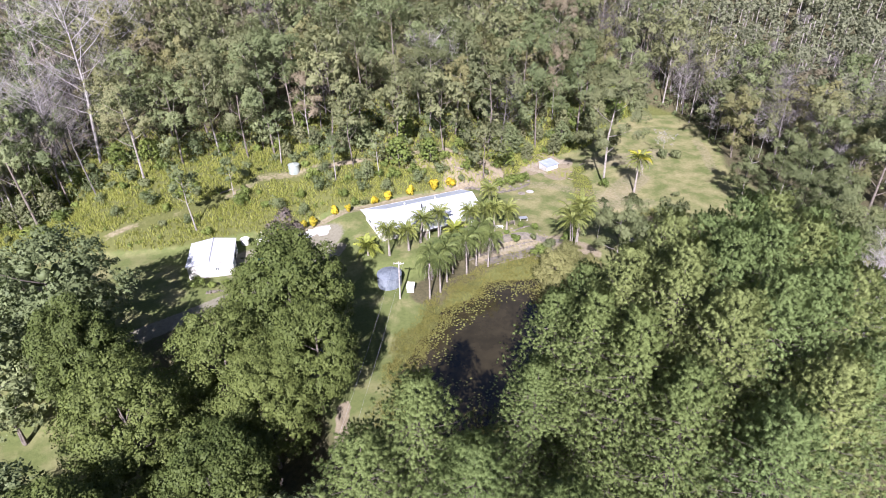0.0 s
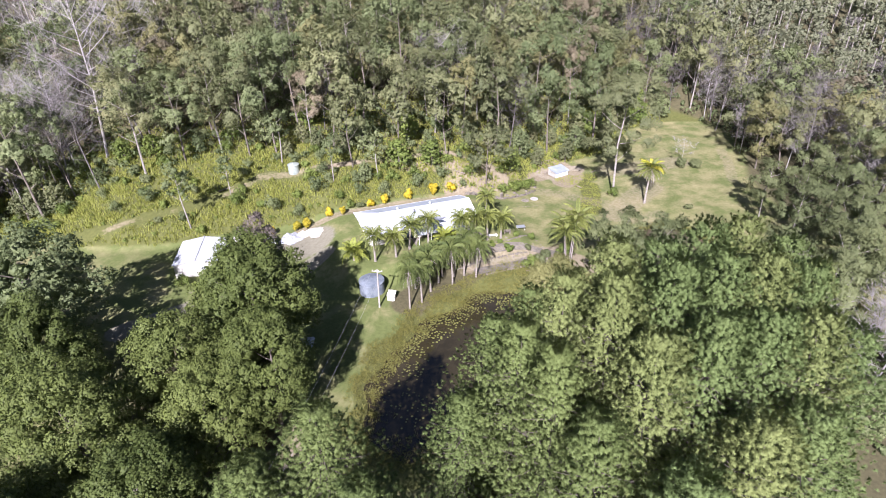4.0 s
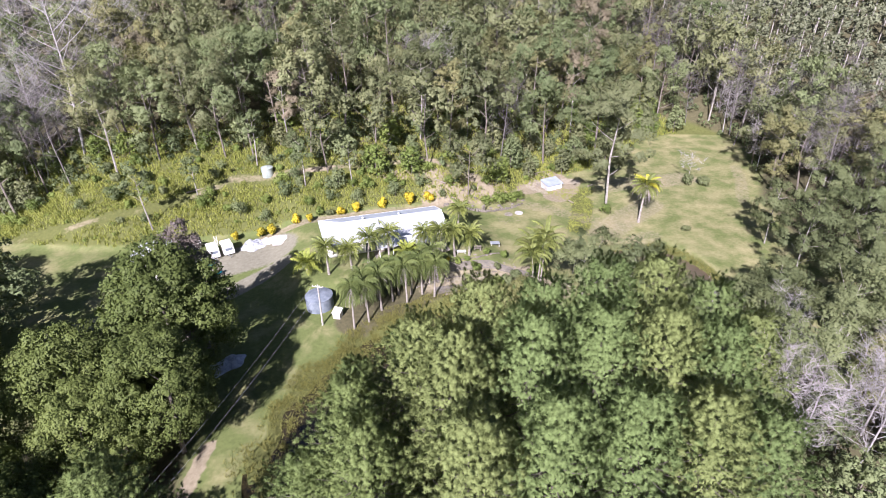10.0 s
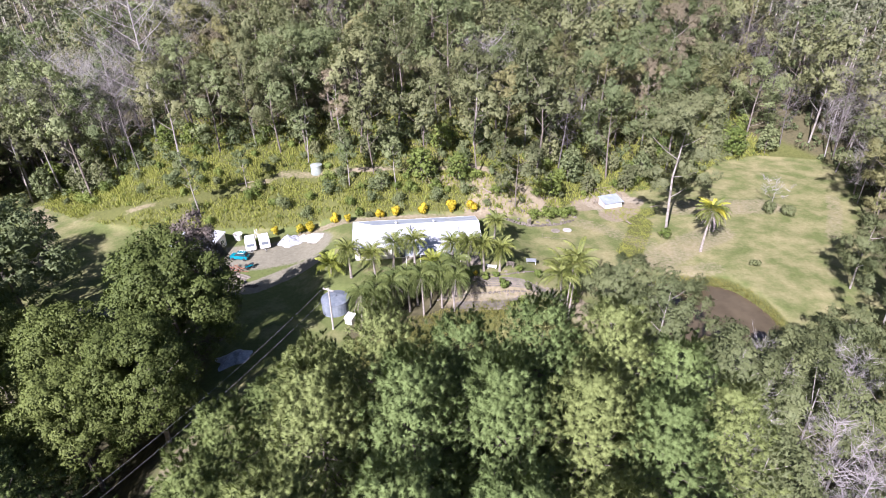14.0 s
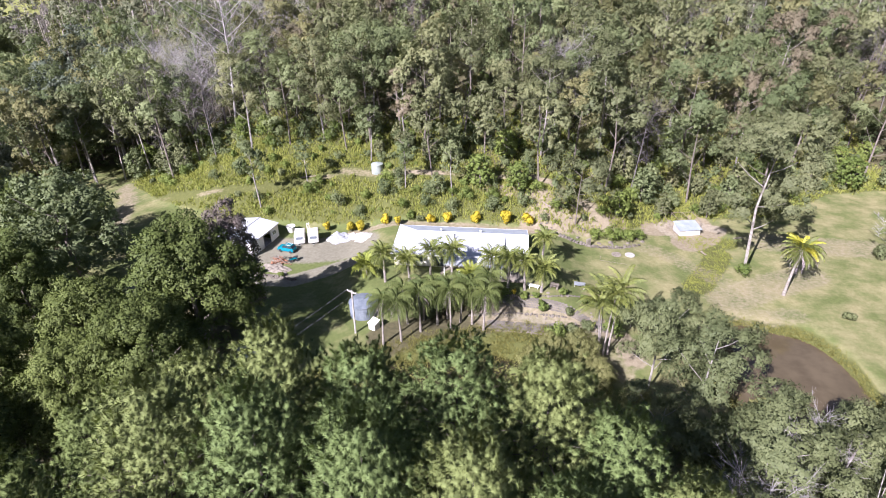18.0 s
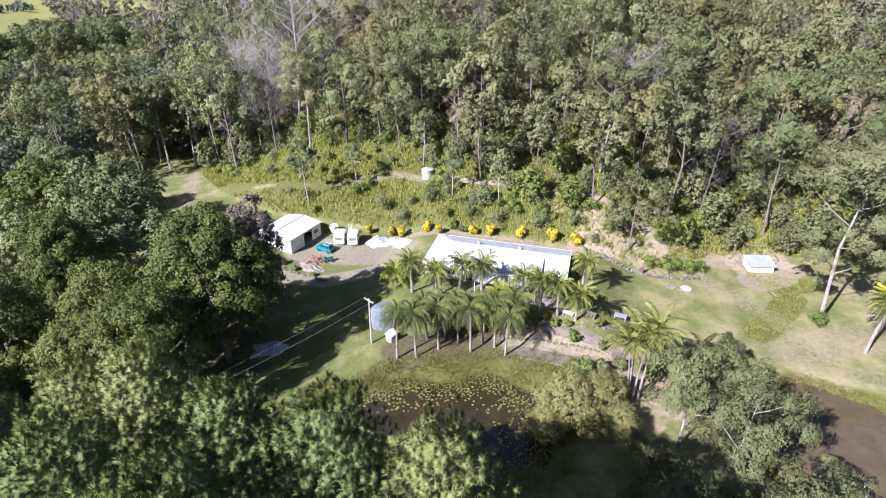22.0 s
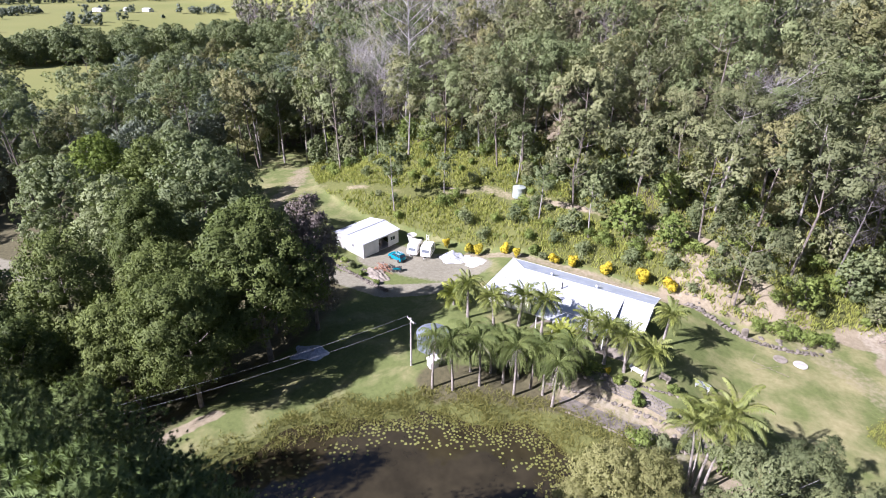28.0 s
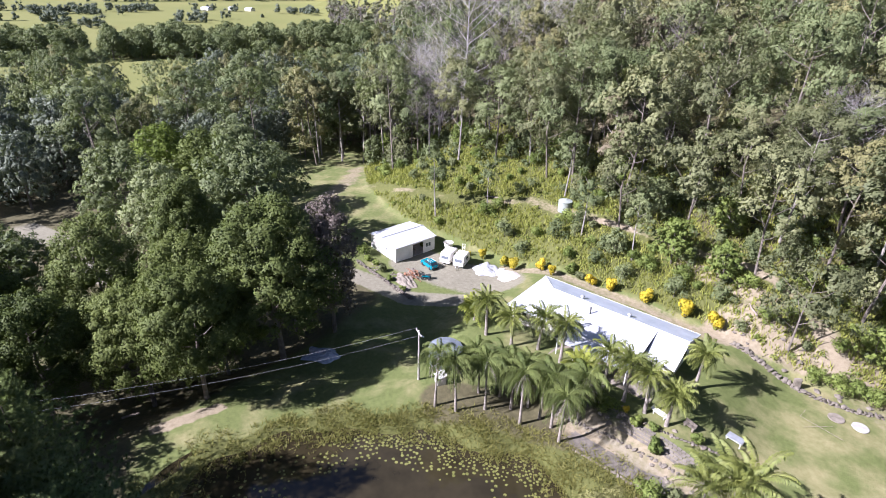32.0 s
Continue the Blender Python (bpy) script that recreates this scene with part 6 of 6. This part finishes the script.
def mound(name, label, category, x, y, rx, ry, h, material, seed, turn=0, ridges=0.15):
    """A covered heap: a creased, sagging sheet over lumps."""
    r = np.random.default_rng(seed)
    nx = ny = 26
    V, F = [], []
    bumps = [(r.uniform(-0.6, 0.6), r.uniform(-0.6, 0.6), r.uniform(0.25, 0.5), r.uniform(0.5, 1.0)) for _ in range(6)]
    for j in range(ny):
        for i in range(nx):
            u, v = 2 * i / (nx - 1) - 1, 2 * j / (ny - 1) - 1
            e = max(0.0, 1 - (u * u + v * v) ** 0.9)
            z = h * e ** 0.6 * (0.35 + 0.65 * max(b[3] * math.exp(-((u - b[0]) ** 2 + (v - b[1]) ** 2) / b[2] ** 2) for b in bumps))
            z += ridges * e ** 0.3 * noise.noise(Vector((u * 5 + seed, v * 5, 0.3))) * (1 if e > 0 else 0)
            k = 1 + 0.12 * math.sin(math.atan2(v, u) * 5 + seed)
            V.append((u * rx * k, v * ry * k, max(z, 0) - (0.12 if e <= 0 else 0)))
    for j in range(ny - 1):
        for i in range(nx - 1):
            a = j * nx + i
            F.append((a, a + 1, a + nx + 1, a + nx))
    m = thing(name, label, category, at=(x, y, ground_z(x, y)), turn=turn)
    part_me = mesh_np("cover", V, F, material)
    part_me.shade_smooth()
    child("cover", part_me, m)
    return m


build_car()
build_caravan(-19.6, 30.2, 105, 3.9, "white caravan beside the shed")
build_caravan(-16.9, 30.7, 108, 3.7, "weathered white pop-top caravan with grey side")
mound("tarpaulin_heap", "heap covered with a creased silver tarpaulin", "covered heap", -11.9, 32.0, 2.6, 2.3, 1.5, TARP_SILVER, 5, 20, 0.35)
mound("plastic_sheet", "crumpled white plastic sheet over a low heap", "covered heap", -8.9, 33.0, 1.6, 1.5, 0.9, TARP_WHITE, 8, 0, 0.3)
mound("gravel_heap", "low heap of pale builder's sand", "sand heap", -6.0, 31.9, 2.5, 2.1, 0.75, TARP_WHITE, 11, 10, 0.12)
mound("rubble_heap", "low heap of pinkish rubble and soil", "rubble heap", -20.4, 18.9, 3.2, 1.7, 0.6, STONE_PALE, 17, -25, 0.4)
mound("covered_boat", "blue-grey boat under a sagging cover in deep shade", "covered boat", -14.6, -4.4, 2.7, 1.6, 1.25, COVER_DARK, 14, 25, 0.25)
tub = thing("plastic_tub", "large upright white plastic tub", "tub", at=(-23.2, 34.4, ground_z(-23.2, 34.4)))
part("body", lathe([(0.75, -0.1), (0.95, 1.3), (1.02, 1.36), (0.95, 1.36), (0.9, 1.28), (0.72, 0.1)], 22), PAINT_WHITE, tub)
lad = thing("ladder", "short white ladder standing upright by the caravans", "ladder", at=(-19.4, 34.6, ground_z(-19.4, 34.6)), turn=15)
for x in (-0.25, 0.25):
    part("stile", box(x - 0.04, -0.03, 0, x + 0.04, 0.03, 2.3), PAINT_WHITE, lad)
for i in range(7):
    part("rung", tube([(-0.25, 0, 0.25 + i * 0.3), (0.25, 0, 0.25 + i * 0.3)], [0.03, 0.03], 6), PAINT_WHITE, lad)
yl = thing("yellow_drum", "small lime-yellow drum beside the ladder", "drum", at=(-18.3, 35.0, ground_z(-18.3, 35.0)))
part("body", lathe([(0.3, 0), (0.32, 0.3), (0.3, 0.6), (0.32, 0.85), (0.28, 0.88)], 16), LEAF_YELLOW, yl)

# scrap heap and quad bike
srng = np.random.default_rng(33)
sc = thing("scrap_heap", "rusty heap of machinery parts and timber", "scrap heap", at=(-20.8, 21.4, ground_z(-20.8, 21.4)))
for i in range(26):
    a, b = srng.normal(0, 0.9, 2), srng.normal(0, 0.9, 2)
    part("bar", tube([(a[0], a[1], 0.1 + 0.3 * srng.random()), (b[0], b[1], 0.3 + 0.9 * srng.random())], [0.07, 0.06], 5), RUST if i % 3 else TIMBER, sc)
for i in range(10):
    p_ = part("lump", rock(srng, srng.uniform(0.2, 0.45)), RUST if i % 2 else STONE, sc)
    p_.location = (srng.normal(0, 1.0), srng.normal(0, 0.9), 0.2 + 0.3 * srng.random())
q = thing("quad_bike", "blue quad bike beside the scrap heap", "quad bike", at=(-18.1, 21.9, ground_z(-18.1, 21.9) + 0.02), turn=30)
part("body", profile_body([(-0.8, 0.45), (-0.7, 0.8), (-0.1, 0.75), (0.6, 0.85), (0.8, 0.5)], 0.28, 0.05), CAR_BLUE, q)
part("seat", box(-0.1, -0.18, 0.78, 0.6, 0.18, 0.92, 0.04), RUBBER, q)
part("handlebar", tube([(-0.5, -0.4, 1.05), (-0.42, 0, 1.0), (-0.5, 0.4, 1.05)], [0.02, 0.025, 0.02], 6), RUBBER, q)
for x in (-0.6, 0.6):
    for y in (-0.42, 0.42):
        wheel(q, x, y, 0.27, 0.22)
    part("rack", box(x - 0.3, -0.35, 0.86, x + 0.3, 0.35, 0.9), RUBBER, q)


# ---- stone walls, terraces and garden things ----
def stone_wall(name, label, pts, h, seed, size=0.38, thick=0.4, material=None):
    """A dry wall: every stone its own piece, in courses."""
    r = np.random.default_rng(seed)
    w = thing(name, label, "stone wall")
    stones = []
    for _ in range(4):
        bm = rock(r, 0.5, 0.8)
        me = bpy.data.meshes.new("stone")
        bm.to_mesh(me)
        bm.free()
        me.materials.append(material or STONE)
        stones.append(me)
    courses = max(1, int(h / (size * 0.62)))
    for (x0, y0), (x1, y1) in zip(pts, pts[1:]):
        length = math.hypot(x1 - x0, y1 - y0)
        n = int(length / (size * 0.92))
        for c in range(courses):
            for i in range(n):
                f = (i + 0.5 * (c % 2) + r.normal(0, 0.1)) / n
                x, y = x0 + (x1 - x0) * f + r.normal(0, 0.05), y0 + (y1 - y0) * f + r.normal(0, 0.05) + c * 0.04
                o = child("stone", stones[int(r.integers(4))], w)
                s = size * r.uniform(0.8, 1.3)
                o.matrix_basis = pose(x, y, ground_z(x, y) + 0.02 + c * size * 0.5, r.uniform(0, 40), r.uniform(0, 40), r.uniform(0, 360)) @ Matrix.Diagonal((s * 1.5, s * 1.1, s * 0.85, 1))
    return w


def boulders(name, label, spots, seed, group="", material=None):
    r = np.random.default_rng(seed)
    for x, y, s in spots:
        b = thing(name, label, "rock", group, at=(x, y, ground_z(x, y)), turn=r.uniform(0, 360))
        part("stone", rock(r, s, 0.65), material or STONE, b)


stone_wall("yard_wall", "grey stone retaining wall below the shed yard", [(-32.5, 18.2), (-26, 16.8), (-19.5, 15.6), (-15, 15.2)], 0.9, 61, 0.5)
stone_wall("garden_wall", "low dry-stone wall at the foot of the bank", [(30.5, 34.2), (36, 33.2), (42, 32.4), (46, 33), (50, 34.6)], 0.75, 62, 0.6)
stone_wall("terrace_wall", "rough stone terrace edge above the pond", [(17.5, 6.2), (24, 6.9), (29, 6.9), (33.5, 6.8)], 0.45, 63, 0.5)
stone_wall("terrace_wall", "rough stone kerb of the upper terrace", [(19, 9.6), (25, 9.9), (31, 10.2), (36, 12.4)], 0.4, 64, 0.42)
stone_wall("path_edging", "line of pale edging stones along the pond path", [(22, 2.7), (29, 2.6), (33, 3.2), (38, 4.2)], 0.25, 65, 0.42, material=STONE_PALE)


def paver_path(label, pts, width, seed):
    """A path of rough pavers laid in rows across a curved line."""
    r = np.random.default_rng(seed)
    w = thing("paver_path", label, "path", kind="structure")
    shapes = []
    for _ in range(3):
        bm = box(-0.24, -0.165, -0.12, 0.24, 0.165, 0.0, 0.0)
        for v in bm.verts:
            v.co += Vector((r.normal(0, 0.02), r.normal(0, 0.02), 0))
        me = bpy.data.meshes.new("paver")
        bm.to_mesh(me)
        bm.free()
        me.materials.append(PAVER)
        shapes.append(me)
    row = 0
    for (x0, y0), (x1, y1) in zip(pts, pts[1:]):
        length, a = math.hypot(x1 - x0, y1 - y0), math.atan2(y1 - y0, x1 - x0)
        for i in range(int(length / 0.52)):
            row += 1
            f = (i + 0.5) * 0.52 / length
            for j in range(int(width / 0.36)):
                off = (j + 0.5) * 0.36 - width / 2
                x, y = x0 + (x1 - x0) * f - math.sin(a) * off + 0.2 * (j % 2) * math.cos(a), y0 + (y1 - y0) * f + math.cos(a) * off + 0.2 * (j % 2) * math.sin(a)
                o = child("paver", shapes[int(r.integers(3))], w)
                slope = math.degrees(math.atan(ground_z(x, y + 0.2) - ground_z(x, y - 0.2)) / 0.4)
                o.matrix_basis = pose(x, y, ground_z(x, y) + 0.05 + r.normal(0, 0.012), slope * 0.9 + r.normal(0, 2), r.normal(0, 2), math.degrees(a) + r.normal(0, 3))


paver_path("grey paved path with dirt joints above the pond", [(20.4, 4.6), (24.8, 4.3), (29.5, 4.2), (32.5, 5.0)], 2.5, 66)
paver_path("grey paved strip on the upper terrace", [(24.6, 8.9), (29.2, 8.7), (33.4, 8.3), (37, 6.4), (40, 4.4)], 1.9, 67)
brng = np.random.default_rng(71)
boulders("boulder", "pale weathered boulder on the rock terrace", [(18 + 20 * brng.random(), 5.4 + 6 * brng.random(), brng.uniform(0.18, 0.42)) for _ in range(34)], 72, "boulders on the terrace", STONE_PALE)
boulders("boulder", "grey rock half sunk in the eroded bank", [(29 + 22 * brng.random(), 33.5 + 5 * brng.random(), brng.uniform(0.25, 0.6)) for _ in range(22)], 73, "rocks on the bank")
boulders("boulder", "brown rock beside the garden beds of the shed", [(-31 + 11 * brng.random(), 17.8 + 2.2 * brng.random(), brng.uniform(0.2, 0.45)) for _ in range(14)], 74, "rocks by the shed")
boulders("boulder", "pale stone tipped at the pond's edge", [(31.6 + brng.normal(0, 1.0), 2.0 + brng.normal(0, 0.8), brng.uniform(0.2, 0.42)) for _ in range(22)], 75, "rocks by the water", STONE_PALE)
ss = thing("standing_stone", "upright pale slab of stone on the lawn", "stone", at=(39.6, 33.0, ground_z(39.6, 33.0)), turn=25)
part("slab", turned(box(-0.5, -0.22, -0.2, 0.5, 0.22, 1.7, 0.12), pose(0, 0, 0, 4, -6, 0)), STONE_PALE, ss)


def disc(x, y, r, label, material):
    d = thing("garden_disc", label, "stepping disc", "discs on the lawn", at=(x, y, ground_z(x, y)))
    part("slab", lathe([(r, -0.05), (r, 0.10), (r * 0.96, 0.14), (0.05, 0.15)], 26), material, d)


disc(44.7, 30.0, 0.95, "round sandy concrete disc set in the lawn", STONE_PALE)
disc(47.3, 30.2, 0.95, "round grey concrete disc set in the lawn", CONCRETE)
fr = thing("pipe_frame", "fallen thin grey pole frame lying on the lawn", "pipe frame", at=(43.0, 26.2, ground_z(43, 26.2)))
for a, b in (((-1.9, 0.9, 0.12), (2.9, -0.6, 0.3)), ((-1.2, -1.0, 0.1), (1.6, 1.3, 0.35)), ((-1.9, 0.9, 0.1), (-1.6, 1.8, 0.8))):
    part("pipe", tube([a, b], [0.018, 0.018], 6), TIMBER, fr)
lo = thing("garden_lounge", "white curved garden lounge on the terrace", "garden lounge", at=(28.0, 12.6, ground_z(28.0, 12.6)), turn=-12)
bm = bmesh.new()
prof = [(-1.1, 0.75), (-0.8, 0.5), (0.2, 0.42), (0.9, 0.48)]
for s in range(3):
    (x0, z0), (x1, z1) = prof[s], prof[s + 1]
    vs = [bm.verts.new(v) for v in ((x0, -0.4, z0), (x1, -0.4, z1), (x1, 0.4, z1), (x0, 0.4, z0))]
    bm.faces.new(vs)
bmesh.ops.remove_doubles(bm, verts=bm.verts[:], dist=0.001)
bmesh.ops.solidify(bm, geom=bm.faces[:], thickness=0.07)
part("seat", bm, PAINT_WHITE, lo)
for x in (-0.7, 0.7):
    for y in (-0.33, 0.33):
        part("leg", box(x - 0.05, y - 0.05, -0.05, x + 0.05, y + 0.05, 0.44, 0.01), PAINT_WHITE, lo)
bl = thing("garden_bench", "pale concrete garden bench at the terrace edge", "bench", at=(31.4, 12.8, ground_z(31.4, 12.8)), turn=-20)
part("seat", box(-0.75, -0.25, 0.38, 0.75, 0.25, 0.5, 0.03), STONE_PALE, bl)
part("backrest", box(-0.75, 0.2, 0.5, 0.75, 0.3, 0.95, 0.03), STONE_PALE, bl)
for x in (-0.55, 0.55):
    part("leg", box(x - 0.12, -0.2, -0.05, x + 0.12, 0.2, 0.38, 0.02), STONE_PALE, bl)
tb = thing("garden_table", "grey outdoor table standing on the lawn", "table", at=(36.0, 15.4, ground_z(36.0, 15.4)), turn=-10)
part("top", box(-0.95, -0.6, 0.70, 0.95, 0.6, 0.76, 0.02), GALV, tb)
for x in (-0.8, 0.8):
    for y in (-0.45, 0.45):
        part("leg", box(x - 0.035, y - 0.035, -0.05, x + 0.035, y + 0.035, 0.7), PAINT_WHITE, tb)
for i, (x, y) in enumerate([(17.2, 15.4), (19.0, 15.2), (24.0, 16.4)]):
    c = thing("patio_chair", "white outdoor chair on the paved verandah", "chair", "chairs on the verandah", at=(x, y, 2.27), turn=70 * i)
    part("seat", box(-0.25, -0.25, 0.40, 0.25, 0.25, 0.45, 0.015), PAINT_WHITE, c)
    part("backrest", box(-0.25, 0.21, 0.45, 0.25, 0.26, 0.9, 0.015), PAINT_WHITE, c)
    for lx in (-0.21, 0.21):
        for ly in (-0.21, 0.21):
            part("leg", box(lx - 0.02, ly - 0.02, 0, lx + 0.02, ly + 0.02, 0.4), PAINT_WHITE, c)
for x, y, t, l in ((-27.5, -27, 70, 2.2), (70.6, 39.6, 20, 1.9), (62, 33, 110, 1.6)):
    b = thing("fallen_board", "pale weathered board lying on the ground", "board", at=(x, y, ground_z(x, y) + 0.1), turn=t)
    part("board", box(-l / 2, -0.2, -0.04, l / 2, 0.2, 0.04, 0.01), TIMBER, b)
for x, y, t in ((-24, 50.5, 20), (31, 40, 120), (44, 37, 10)):
    b = thing("fallen_log", "bleached fallen log on the bank", "log", at=(x, y, ground_z(x, y) + 0.15), turn=t)
    part("stem", turned(tube([(-1.9, 0, 0), (0, 0.15, 0.05), (1.9, 0, 0.1)], [0.16, 0.13, 0.07], 7), pose(0, 0, 0)), TIMBER, b)

# ---- far farm ----
for x, y, w in ((-845, 513, 13), (-878, 500, 6), (-890, 462, 16)):
    f = thing("farm_shed", "distant white farm building among open fields", "farm building", "far farm buildings", at=(x, y, ground_z(x, y)), turn=15)
    part("wall", box(-w / 2, -5, -0.5, w / 2, 5, 3.5), PAINT_WHITE, f)
    part("roof", slab([(-w / 2 - 0.5, -5.5, 3.5), (w / 2 + 0.5, -5.5, 3.5), (w / 2 + 0.5, 0, 5.5), (-w / 2 - 0.5, 0, 5.5)], 0.1), ROOF_WHITE, f)
    part("roof", slab([(-w / 2 - 0.5, 5.5, 3.5), (w / 2 + 0.5, 5.5, 3.5), (w / 2 + 0.5, 0, 5.5), (-w / 2 - 0.5, 0, 5.5)], 0.1), ROOF_WHITE, f)


def far_trees():
    """Clumps, hedgerows and the last tree line over the distant fields."""
    r, spots = np.random.default_rng(91), []
    for x, y, n, reach in ((-760, 192, 4, 9), (-900, 250, 26, 22), (-915, 290, 8, 10), (-905, 338, 12, 9), (-915, 372, 8, 8), (-890, 440, 2, 4), (-898, 478, 3, 5), (-845, 486, 3, 4),
                           (-700, 210, 7, 14), (-690, 330, 6, 10), (-720, 360, 5, 10), (-760, 540, 16, 22), (-1000, 200, 10, 18), (-820, 150, 8, 16)):
        spots += [(x + r.normal(0, reach), y + r.normal(0, reach), r.uniform(4, 8)) for _ in range(n)]
    spots += [(-1180 + 0.75 * i + r.normal(0, 14), 420 + 5.2 * i + r.normal(0, 8), r.uniform(6, 10)) for i in range(150)]
    spots += [(-1480 + r.normal(0, 30), -200 + 9 * i, r.uniform(8, 13)) for i in range(120)]
    spots += [(r.uniform(-1300, -560), r.uniform(0, 640), r.uniform(2.5, 5)) for _ in range(26)]
    pieces = []
    for x, y, w in spots:
        z = ground_z(x, y)
        lobes = [(x + r.normal(0, 0.36 * w), y + r.normal(0, 0.36 * w), z + w * r.uniform(0.2, 1.6), w * r.uniform(0.3, 0.5)) for _ in range(14)]
        P, D = shell(lobes, 420, r, 0.3, 0.4)
        pieces += [lumps(lobes, r, 0.6), sprays(P, D, 0.55, r, 0.7, 0.5, 0.1, 0.7)]
    t = thing("field_trees", "dark trees in clumps and rows across the distant fields", "trees", kind="stuff")
    V, F, N = join(pieces)
    child("crowns", mesh_np("crowns", V, F, LEAF_HAZED, N), t, kind="stuff")


far_trees()
